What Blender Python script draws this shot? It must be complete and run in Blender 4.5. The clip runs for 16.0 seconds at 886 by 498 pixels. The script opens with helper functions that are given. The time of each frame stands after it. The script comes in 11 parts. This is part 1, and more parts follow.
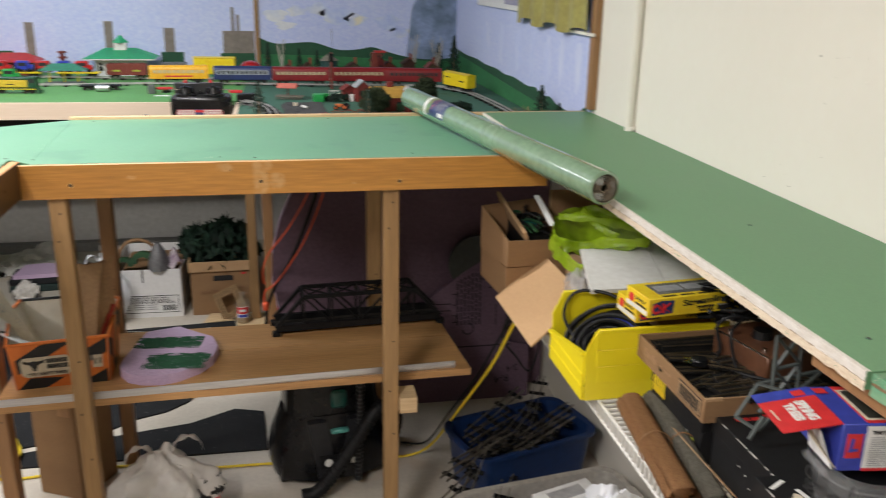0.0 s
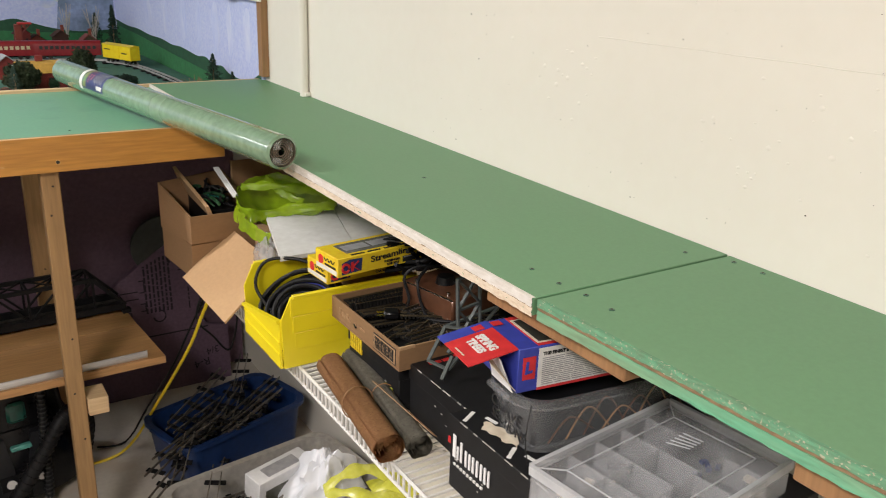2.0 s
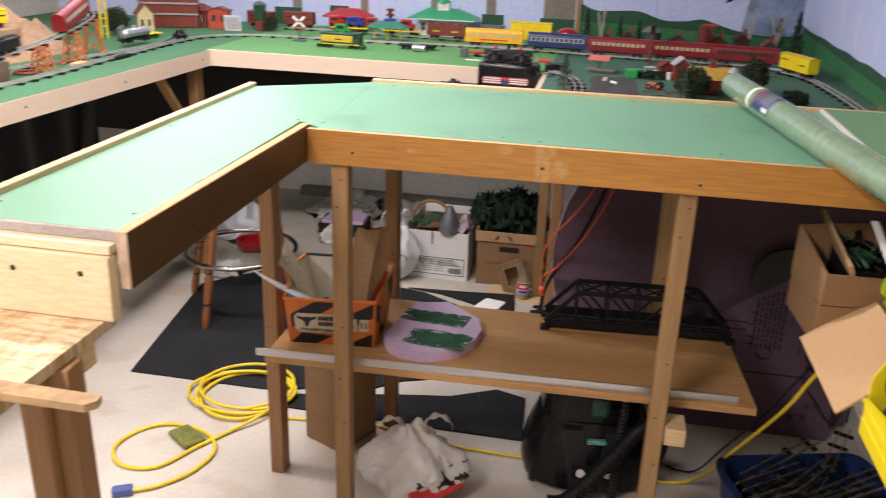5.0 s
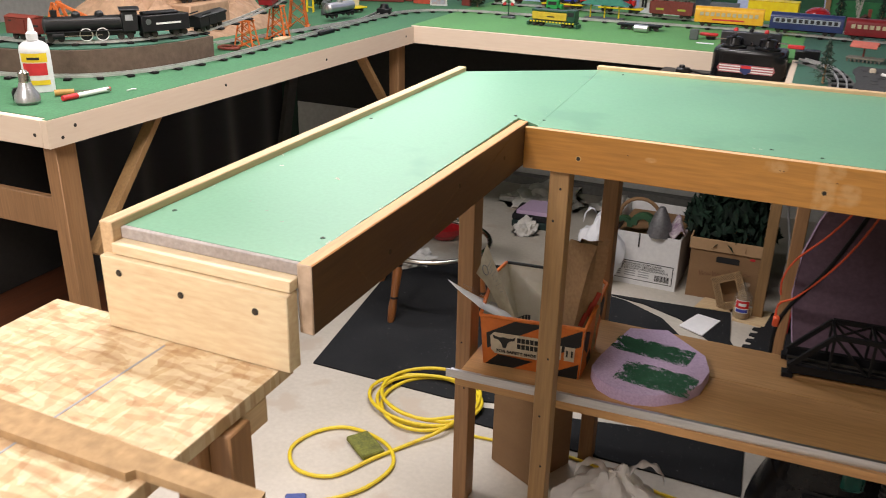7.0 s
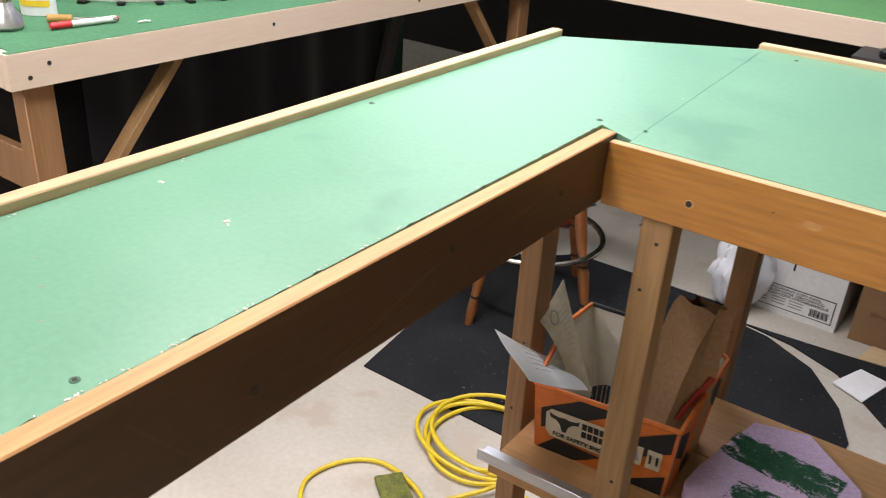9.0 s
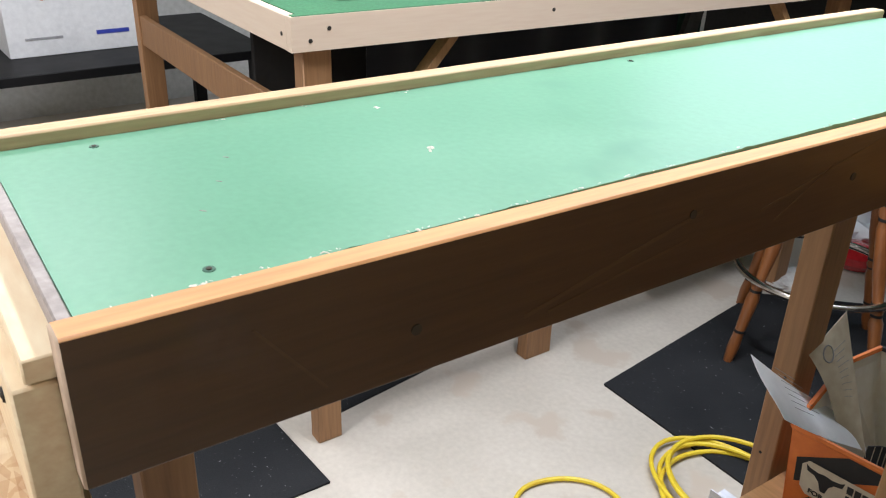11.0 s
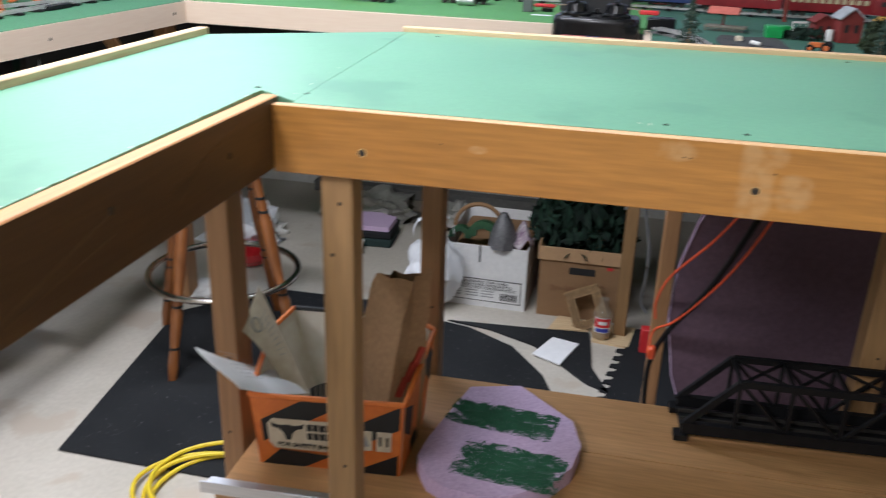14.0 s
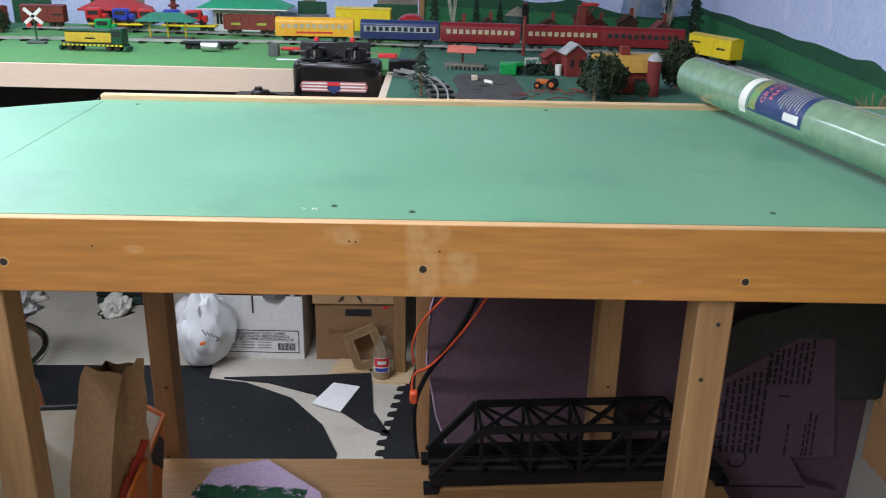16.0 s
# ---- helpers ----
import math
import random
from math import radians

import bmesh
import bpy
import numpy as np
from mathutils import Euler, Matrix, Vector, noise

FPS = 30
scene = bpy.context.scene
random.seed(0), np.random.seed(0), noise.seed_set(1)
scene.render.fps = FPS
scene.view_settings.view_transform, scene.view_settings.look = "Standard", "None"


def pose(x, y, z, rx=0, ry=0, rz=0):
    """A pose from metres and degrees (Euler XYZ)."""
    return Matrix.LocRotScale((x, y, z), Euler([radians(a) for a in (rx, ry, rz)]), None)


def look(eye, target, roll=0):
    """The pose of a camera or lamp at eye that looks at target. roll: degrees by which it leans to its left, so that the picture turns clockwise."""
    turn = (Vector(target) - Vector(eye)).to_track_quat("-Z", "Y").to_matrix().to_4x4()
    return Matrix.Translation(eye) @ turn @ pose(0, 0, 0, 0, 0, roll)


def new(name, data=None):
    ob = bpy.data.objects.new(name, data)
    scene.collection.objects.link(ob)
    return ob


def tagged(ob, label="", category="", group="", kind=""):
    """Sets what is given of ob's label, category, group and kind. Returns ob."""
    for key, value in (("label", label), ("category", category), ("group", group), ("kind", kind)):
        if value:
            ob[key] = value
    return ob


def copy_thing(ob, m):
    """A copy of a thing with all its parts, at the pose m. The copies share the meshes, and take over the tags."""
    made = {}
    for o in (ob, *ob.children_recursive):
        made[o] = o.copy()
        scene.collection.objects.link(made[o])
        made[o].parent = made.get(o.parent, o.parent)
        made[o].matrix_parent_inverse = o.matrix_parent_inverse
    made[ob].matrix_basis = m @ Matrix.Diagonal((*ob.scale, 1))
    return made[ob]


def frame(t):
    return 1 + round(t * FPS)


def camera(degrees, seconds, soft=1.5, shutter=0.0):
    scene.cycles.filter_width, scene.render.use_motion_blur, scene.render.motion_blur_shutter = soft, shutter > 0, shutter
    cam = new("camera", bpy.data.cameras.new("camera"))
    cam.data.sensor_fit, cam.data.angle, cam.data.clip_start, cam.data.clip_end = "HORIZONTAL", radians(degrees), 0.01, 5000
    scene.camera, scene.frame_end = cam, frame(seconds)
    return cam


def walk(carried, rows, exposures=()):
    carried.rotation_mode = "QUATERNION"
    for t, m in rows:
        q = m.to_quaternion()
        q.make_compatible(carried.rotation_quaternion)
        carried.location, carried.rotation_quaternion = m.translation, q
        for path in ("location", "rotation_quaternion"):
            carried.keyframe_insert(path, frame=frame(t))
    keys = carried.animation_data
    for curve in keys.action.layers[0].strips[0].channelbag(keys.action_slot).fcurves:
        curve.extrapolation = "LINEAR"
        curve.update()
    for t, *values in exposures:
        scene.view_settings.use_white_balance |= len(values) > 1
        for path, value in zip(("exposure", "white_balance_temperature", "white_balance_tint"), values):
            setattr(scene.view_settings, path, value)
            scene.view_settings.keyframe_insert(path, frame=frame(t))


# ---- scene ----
cam = camera(55.5, 16.0, soft=1.0, shutter=0.4)
PATH = [
    (0, (0.3088, 0.2302, 1.4824), (0.6779, 2.0953, 0.8620), 1.13),
    (0.5, (0.3200, 0.2429, 1.4713), (0.9499, 2.0293, 0.8295), 1.33),
    (1, (0.3303, 0.2409, 1.4659), (1.1477, 1.9444, 0.8104), 1.31),
    (1.5, (0.3309, 0.2368, 1.4624), (1.2689, 1.8754, 0.8027), 1.28),
    (2, (0.3355, 0.2370, 1.4616), (1.3546, 1.8261, 0.8010), 2.00),
    (2.5, (0.3376, 0.2519, 1.4590), (1.3844, 1.8170, 0.7848), 2.31),
    (3, (0.3228, 0.2781, 1.4633), (1.3046, 1.8789, 0.7752), 2.31),
    (3.5, (0.3315, 0.3349, 1.4659), (1.1119, 2.0437, 0.7795), 2.68),
    (4, (0.4089, 0.3990, 1.4659), (0.8015, 2.2456, 0.8057), 3.07),
    (4.5, (0.4144, 0.4477, 1.4851), (0.3672, 2.3226, 0.7905), 2.59),
    (5, (0.3709, 0.4465, 1.4900), (0.0339, 2.2829, 0.7731), 1.95),
    (5.2, (0.3581, 0.4480, 1.4890), (-0.0596, 2.2632, 0.7606), 2.03),
    (7.3, (0.2079, 0.8130, 1.4522), (-0.5715, 2.4775, 0.6637), 1.70),
    (7.5, (0.2237, 0.8840, 1.4448), (-0.6003, 2.5246, 0.6513), 2.18),
    (8, (0.2740, 1.0746, 1.4374), (-0.7216, 2.6102, 0.6308), 1.99),
    (8.5, (0.2205, 1.2072, 1.4090), (-0.8046, 2.6990, 0.5584), 2.64),
    (9, (0.1151, 1.3024, 1.3899), (-0.8924, 2.7667, 0.4729), 3.55),
    (9.5, (0.0661, 1.3209, 1.3703), (-1.0172, 2.6737, 0.3719), 3.88),
    (9.7, (0.0623, 1.3250, 1.3665), (-1.0913, 2.5956, 0.3395), 3.77),
    (11.8, (0.1142, 1.4155, 1.2370), (-1.4144, 2.4232, 0.4322), 1.90),
    (12, (0.1077, 1.4066, 1.2318), (-1.3546, 2.5074, 0.4254), 1.59),
    (12.5, (0.0528, 1.3604, 1.2326), (-1.1546, 2.7201, 0.3998), 0.74),
    (13, (0.0091, 1.2912, 1.2384), (-0.8064, 2.9046, 0.3829), 2.54),
    (13.5, (0.0588, 1.2737, 1.2636), (-0.5151, 3.0075, 0.4483), 3.39),
    (14, (0.1342, 1.3053, 1.2785), (-0.2665, 3.1128, 0.5219), 1.84),
    (14.5, (0.2150, 1.3370, 1.2810), (0.0194, 3.1902, 0.5547), 1.50),
    (15, (0.2562, 1.3455, 1.3017), (0.1403, 3.2119, 0.5924), 0.76),
    (15.5, (0.2853, 1.3599, 1.3112), (0.2215, 3.2333, 0.6139), 0.55),
    (16, (0.2707, 1.3841, 1.3327), (0.2964, 3.2580, 0.6341), 1.21),
]
walk(cam, [(t, look(eye, target, roll)) for t, eye, target, roll in PATH], exposures=[(0.0, -0.06, 6350, 13), (2.5, 0.05, 6450, 15), (4.0, 0.12, 6500, 18), (4.6, 0.17, 6550, 21), (5.0, 0.07, 6550, 22), (7.5, -0.25, 6500, 17), (8.5, -0.18, 6350, 18), (9.5, -0.19, 6100, 16), (12.0, -0.22, 5700, 12), (14.0, -0.06, 5700, 13), (15.0, 0.12, 5650, 14), (16.0, -0.13, 5650, 13)])

# ---- light ----
world = bpy.data.worlds.new("world")
scene.world = world
world.use_nodes = True
world.node_tree.nodes["Background"].inputs[0].default_value = (0.9, 0.95, 1.0, 1)
world.node_tree.nodes["Background"].inputs[1].default_value = 0.008


def area_lamp(name, x, y, z, sx, sy, watts, tint, aim=None):
    data = bpy.data.lights.new(name, "AREA")
    data.shape, data.size, data.size_y, data.energy, data.color = "RECTANGLE", sx, sy, watts, tint
    ob = new(name, data)
    ob.location = (x, y, z)
    if aim:
        ob.rotation_euler = (Vector(aim) - ob.location).to_track_quat("-Z", "Y").to_euler()
    return ob


area_lamp("tube_light_aisle", -0.64, 0.0, 2.30, 0.35, 1.2, 68, (1.0, 0.95, 0.88))
# Unseen fill lamp, added to brighten the left side under the spur and table.
area_lamp("tube_light_left", -2.15, 1.3, 2.30, 0.3, 1.2, 34, (1.0, 0.95, 0.88))
area_lamp("tube_light_bench", -0.8, 2.4, 2.30, 1.2, 0.15, 46, (1.0, 0.965, 0.91))
area_lamp("tube_light_layout", -0.85, 3.5, 2.30, 1.2, 0.25, 17, (0.95, 0.97, 1.0))
# Added lamp without a known fixture, there for sheen on the spur top.
area_lamp("tube_light_corner", -1.8, 4.45, 2.02, 1.2, 0.2, 8, (0.97, 0.98, 1.0), (-0.4, 1.8, 1.3))

# ---- materials ----


def material(name, a, b=None, rough=0.6, metal=0.0, scale=6.0, stretch=(1, 1, 1), bump=0.0, fine=60.0, spots=None,
             spot_at=0.68, spot_scale=9.0, alpha=1.0, glass=0.0, coat=0.0, jitter=0.0, sheen=0.0, mix=0.5, grain=0.35, spec=0.5):
    """Two tones mixed by a broad noise, a fine grain on top, optional stains, bump and per-object variation."""
    m = bpy.data.materials.new(name)
    m.use_nodes = True
    nt = m.node_tree
    n, k = nt.nodes, nt.links
    p = n["Principled BSDF"]
    b = b or tuple(c * 0.78 for c in a)
    co, mp = n.new("ShaderNodeTexCoord"), n.new("ShaderNodeMapping")
    mp.inputs["Scale"].default_value = stretch
    k.new(co.outputs["Object"], mp.inputs["Vector"])
    n1, n2 = n.new("ShaderNodeTexNoise"), n.new("ShaderNodeTexNoise")
    n1.inputs["Scale"].default_value, n1.inputs["Detail"].default_value = scale, 5.0
    n2.inputs["Scale"].default_value, n2.inputs["Detail"].default_value = fine, 3.0
    for q in (n1, n2):
        k.new(mp.outputs["Vector"], q.inputs["Vector"])
    r = n.new("ShaderNodeValToRGB")
    r.color_ramp.elements[0].position, r.color_ramp.elements[1].position = 0.5 - mix * 0.4, 0.5 + mix * 0.4
    r.color_ramp.elements[0].color, r.color_ramp.elements[1].color = (*b, 1), (*a, 1)
    k.new(n1.outputs["Fac"], r.inputs["Fac"])
    col = r.outputs["Color"]
    g = n.new("ShaderNodeMix")
    g.data_type, g.blend_type = "RGBA", "OVERLAY"
    g.inputs["Factor"].default_value = grain
    k.new(col, g.inputs[6])
    k.new(n2.outputs["Fac"], g.inputs[7])
    col = g.outputs[2]
    if spots:
        n3, r3, s = n.new("ShaderNodeTexNoise"), n.new("ShaderNodeValToRGB"), n.new("ShaderNodeMix")
        n3.inputs["Scale"].default_value, n3.inputs["Detail"].default_value = spot_scale, 6.0
        k.new(co.outputs["Object"], n3.inputs["Vector"])
        r3.color_ramp.elements[0].position, r3.color_ramp.elements[1].position = spot_at, spot_at + 0.05
        k.new(n3.outputs["Fac"], r3.inputs["Fac"])
        s.data_type = "RGBA"
        k.new(r3.outputs["Color"], s.inputs["Factor"])
        k.new(col, s.inputs[6])
        s.inputs[7].default_value = (*spots, 1)
        col = s.outputs[2]
    if jitter:
        oi, h, mul = n.new("ShaderNodeObjectInfo"), n.new("ShaderNodeHueSaturation"), n.new("ShaderNodeMapRange")
        mul.inputs["To Min"].default_value, mul.inputs["To Max"].default_value = 1 - jitter, 1 + jitter
        k.new(oi.outputs["Random"], mul.inputs["Value"])
        k.new(mul.outputs["Result"], h.inputs["Value"])
        k.new(col, h.inputs["Color"])
        col = h.outputs["Color"]
    k.new(col, p.inputs["Base Color"])
    mr = n.new("ShaderNodeMapRange")
    mr.inputs["To Min"].default_value, mr.inputs["To Max"].default_value = max(0.03, rough - 0.08), min(1.0, rough + 0.1)
    k.new(n1.outputs["Fac"], mr.inputs["Value"])
    k.new(mr.outputs["Result"], p.inputs["Roughness"])
    p.inputs["Metallic"].default_value = metal
    p.inputs["Specular IOR Level"].default_value = spec
    p.inputs["Alpha"].default_value = alpha
    p.inputs["Transmission Weight"].default_value = glass
    p.inputs["Coat Weight"].default_value = coat
    p.inputs["Sheen Weight"].default_value = sheen
    if bump:
        bp = n.new("ShaderNodeBump")
        bp.inputs["Strength"].default_value, bp.inputs["Distance"].default_value = bump, 0.002
        k.new(n2.outputs["Fac"], bp.inputs["Height"])
        k.new(bp.outputs["Normal"], p.inputs["Normal"])
    return m


def wood(name, a, b, along="x", rough=0.55, bump=0.25, scale=22.0, coat=0.0, knots=None, jitter=0.0, grain=0.35):
    """Straight-grained lumber: noise drawn out along the board."""
    st = {"x": (0.08, 1, 1), "y": (1, 0.08, 1), "z": (1, 1, 0.06)}[along]
    return material(name, a, b, rough=rough, scale=scale, stretch=st, bump=bump, fine=180.0, coat=coat, spots=knots,
                    spot_at=0.72, spot_scale=7.0, mix=0.7, jitter=jitter, grain=grain)


GREEN = material("green_painted_board", (0.158, 0.35, 0.226), (0.138, 0.315, 0.20), rough=0.38, scale=7.0, bump=0.04, fine=160, grain=0.12, spots=(0.125, 0.29, 0.19), spot_at=0.60, spot_scale=5.0)
GREEN_R = material("green_painted_shelf", (0.125, 0.275, 0.14), (0.115, 0.25, 0.128), rough=0.5, scale=2.0, bump=0.03, fine=160, grain=0.08)
EDGE = material("torn_white_board_edge", (0.70, 0.60, 0.47), (0.63, 0.52, 0.39), rough=0.85, scale=90, stretch=(1, 0.4, 1), bump=0.5, fine=320, spots=(0.42, 0.30, 0.20), spot_at=0.68, spot_scale=140)
EDGE_S = material("brown_fibre_seam", (0.27, 0.18, 0.10), (0.17, 0.11, 0.06), rough=0.9, scale=120, stretch=(1, 0.4, 1), bump=0.5, fine=320)
EDGE_G = material("green_smeared_edge", (0.09, 0.40, 0.24), (0.20, 0.30, 0.18), rough=0.6, scale=30, stretch=(1, 0.15, 1), bump=0.6, fine=150)
EDGE_H = material("green_flecked_edge", (0.12, 0.33, 0.19), (0.13, 0.24, 0.14), rough=0.8, scale=160, stretch=(1, 0.3, 1), bump=0.8, fine=200, spots=(0.42, 0.40, 0.29), spot_at=0.60, spot_scale=300)
GYPSUM = material("grey_board_core", (0.42, 0.38, 0.36), (0.33, 0.29, 0.27), rough=0.9, scale=20, bump=0.4, fine=150)
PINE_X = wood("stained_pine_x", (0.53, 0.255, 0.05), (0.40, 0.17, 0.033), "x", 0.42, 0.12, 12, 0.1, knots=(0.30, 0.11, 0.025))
# Stain colour lowered to carry the shade on the spur's inner side.
PINE_Y = wood("shaded_stained_pine_y", (0.10, 0.046, 0.014), (0.038, 0.018, 0.006), "y", 0.45, 0.15, 11, 0.1, knots=(0.07, 0.03, 0.014))
CUT_X = wood("planed_edge_x", (0.66, 0.42, 0.22), (0.54, 0.31, 0.14), "x", 0.5)
CUT_Y = wood("planed_edge_y", (0.68, 0.36, 0.15), (0.50, 0.22, 0.08), "y", 0.5)
ENDG = material("end_grain", (0.50, 0.38, 0.28), (0.40, 0.29, 0.20), rough=0.7, scale=30)
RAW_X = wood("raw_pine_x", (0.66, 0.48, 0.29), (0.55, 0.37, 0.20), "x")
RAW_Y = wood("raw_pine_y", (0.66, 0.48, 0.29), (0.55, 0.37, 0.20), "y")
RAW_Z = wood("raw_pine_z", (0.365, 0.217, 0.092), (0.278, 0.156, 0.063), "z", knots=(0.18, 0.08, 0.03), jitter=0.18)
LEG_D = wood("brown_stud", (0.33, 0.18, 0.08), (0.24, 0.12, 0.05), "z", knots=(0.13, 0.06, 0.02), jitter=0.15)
FASC_X = wood("weathered_board_x", (0.70, 0.575, 0.45), (0.66, 0.53, 0.41), "x", 0.7, 0.08, 5, grain=0.10)
FASC_Y = wood("weathered_board_y", (0.70, 0.575, 0.45), (0.66, 0.53, 0.41), "y", 0.7, 0.08, 5, grain=0.10, knots=(0.45, 0.34, 0.24))
PLANK = wood("shelf_plank_x", (0.50, 0.28, 0.115), (0.36, 0.18, 0.065), "x", 0.5, 0.2, 18, knots=(0.20, 0.09, 0.03))
PLY = material("plywood_face", (0.74, 0.60, 0.40), (0.66, 0.51, 0.31), rough=0.6, scale=6, stretch=(0.3, 1, 1.5), bump=0.15, fine=120)
WALLW = material("white_wall_paint", (0.80, 0.765, 0.69), (0.77, 0.73, 0.655), rough=0.7, scale=1.5, bump=0.06, fine=35, grain=0.06)
WALLB = material("grey_block_wall_paint", (0.66, 0.66, 0.64), (0.58, 0.58, 0.56), rough=0.8, scale=3.0, bump=0.3, fine=40)
CONC = material("floor_concrete", (0.56, 0.515, 0.45), (0.46, 0.42, 0.36), rough=0.6, scale=3.0, bump=0.06, fine=70, grain=0.14, spots=(0.47, 0.405, 0.335), spot_at=0.60, spot_scale=5.0)
MATB = material("black_rubber_mat", (0.021, 0.022, 0.024), (0.013, 0.014, 0.016), rough=0.8, scale=5, bump=0.5, fine=300, spots=(0.20, 0.20, 0.21), spot_at=0.68, spot_scale=130, spec=0.18)
CEIL = material("ceiling_white", (0.72, 0.70, 0.66), rough=0.9)
ALU = material("brushed_aluminium", (0.62, 0.62, 0.64), (0.5, 0.5, 0.52), rough=0.32, metal=0.9, scale=10, stretch=(0.05, 1, 1), bump=0.1, fine=200)
EDGE_W = material("torn_paper_edge", (0.68, 0.645, 0.60), (0.62, 0.58, 0.53), rough=0.9, scale=90, stretch=(1, 0.3, 1), bump=0.5, fine=220)
SCREWG = material("painted_screw_head", (0.07, 0.16, 0.11), (0.05, 0.11, 0.08), rough=0.4, metal=0.3, scale=80)
STEEL = material("dark_screw_steel", (0.045, 0.04, 0.035), rough=0.6, metal=0.1, spec=0.2)


def worn(m, patches, tint):
    """Pale scraped places in a material, soft-edged ellipses (x, z, half width, half height) in the object's own space."""
    nt = m.node_tree
    n, k = nt.nodes, nt.links
    p = n["Principled BSDF"]
    src = p.inputs["Base Color"].links[0].from_socket
    co, xyz, no = n.new("ShaderNodeTexCoord"), n.new("ShaderNodeSeparateXYZ"), n.new("ShaderNodeTexNoise")
    no.inputs["Scale"].default_value, no.inputs["Detail"].default_value = 70.0, 8.0
    k.new(co.outputs["Object"], xyz.inputs[0])
    k.new(co.outputs["Object"], no.inputs["Vector"])

    def op(kind, a, b):
        q = n.new("ShaderNodeMath")
        q.operation = kind
        for i, v in enumerate((a, b)):
            if isinstance(v, (int, float)):
                q.inputs[i].default_value = v
            else:
                k.new(v, q.inputs[i])
        return q.outputs[0]

    total = None
    for x, z, rx, rz in patches:
        dx, dz = op("DIVIDE", op("SUBTRACT", xyz.outputs[0], x), rx), op("DIVIDE", op("SUBTRACT", xyz.outputs[2], z), rz)
        e = op("SUBTRACT", 1.3, op("ADD", op("POWER", op("ABSOLUTE", dx, 0), 2.5), op("POWER", op("ABSOLUTE", dz, 0), 2.5)))
        e = op("MAXIMUM", e, 0.0)
        total = e if total is None else op("MAXIMUM", total, e)
    r = n.new("ShaderNodeMapRange")
    r.inputs["From Min"].default_value, r.inputs["From Max"].default_value = 0.25, 0.75
    r.inputs["To Max"].default_value = 0.42
    k.new(op("MULTIPLY", op("MINIMUM", total, 1.0), op("SUBTRACT", op("MULTIPLY", no.outputs["Fac"], 1.7), 0.25)), r.inputs["Value"])
    s = n.new("ShaderNodeMix")
    s.data_type = "RGBA"
    k.new(r.outputs["Result"], s.inputs["Factor"])
    k.new(src, s.inputs[6])
    s.inputs[7].default_value = (*tint, 1)
    k.new(s.outputs[2], p.inputs["Base Color"])
    return m


def osb_flakes(name):
    """Pressed strand board: two layers of long flakes at different angles, each with its own tone."""
    m = material(name, (0.66, 0.54, 0.36), (0.60, 0.47, 0.29), rough=0.6, scale=8, bump=0.2, fine=70)
    nt = m.node_tree
    n, k = nt.nodes, nt.links
    p = n["Principled BSDF"]
    src = p.inputs["Base Color"].links[0].from_socket
    co = n.new("ShaderNodeTexCoord")
    for ang, sx, sy, lo, dark in ((25, 30.0, 95.0, 0.30, (0.66, 0.47, 0.30, 1)), (-38, 105.0, 34.0, 0.26, (0.70, 0.52, 0.34, 1)), (72, 26.0, 120.0, 0.22, (0.56, 0.36, 0.21, 1))):
        mp, vo, r, s = n.new("ShaderNodeMapping"), n.new("ShaderNodeTexVoronoi"), n.new("ShaderNodeValToRGB"), n.new("ShaderNodeMix")
        mp.inputs["Rotation"].default_value = (0, 0, radians(ang))
        mp.inputs["Scale"].default_value = (sx, sy, 10.0)
        vo.inputs["Scale"].default_value = 1.0
        k.new(co.outputs["Object"], mp.inputs["Vector"])
        k.new(mp.outputs["Vector"], vo.inputs["Vector"])
        k.new(vo.outputs["Color"], r.inputs["Fac"])
        e = r.color_ramp.elements
        e[0].position, e[1].position = lo, lo + 0.22
        e[0].color, e[1].color = dark, (1.0, 1.0, 1.0, 1)
        s.data_type, s.blend_type = "RGBA", "MULTIPLY"
        s.inputs["Factor"].default_value = 0.42
        k.new(src, s.inputs[6])
        k.new(r.outputs["Color"], s.inputs[7])
        src = s.outputs[2]
    k.new(src, p.inputs["Base Color"])
    return m


def repaint(ob, mat, test):
    """Give the faces that pass the test another material."""
    me = ob.data
    me.materials.append(mat)
    for f in me.polygons:
        if test(f):
            f.material_index = len(me.materials) - 1
    return ob


# ---- shape helpers ----


def box(bm, lo, hi, bevel=0.0, m=None):
    lo, hi = Vector(lo), Vector(hi)
    made = bmesh.ops.create_cube(bm, size=1.0, matrix=Matrix.Translation((lo + hi) / 2) @ Matrix.Diagonal((*(hi - lo), 1)))
    vs = made["verts"]
    if bevel:
        es = list({e for v in vs for e in v.link_edges})
        r = bmesh.ops.bevel(bm, geom=es, offset=bevel, segments=1, affect="EDGES", profile=0.5)
        vs = list({v for f in r["faces"] for v in f.verts} | {v for v in vs if v.is_valid})
    if m is not None:
        bmesh.ops.transform(bm, matrix=m, verts=vs)
    return bm


def cyl(bm, p0, p1, r0, r1=None, n=12, caps=True):
    p0, p1 = Vector(p0), Vector(p1)
    d = p1 - p0
    m = Matrix.Translation((p0 + p1) / 2) @ d.to_track_quat("Z", "Y").to_matrix().to_4x4()
    bmesh.ops.create_cone(bm, cap_ends=caps, segments=n, radius1=r0, radius2=r0 if r1 is None else r1, depth=d.length, matrix=m)
    return bm


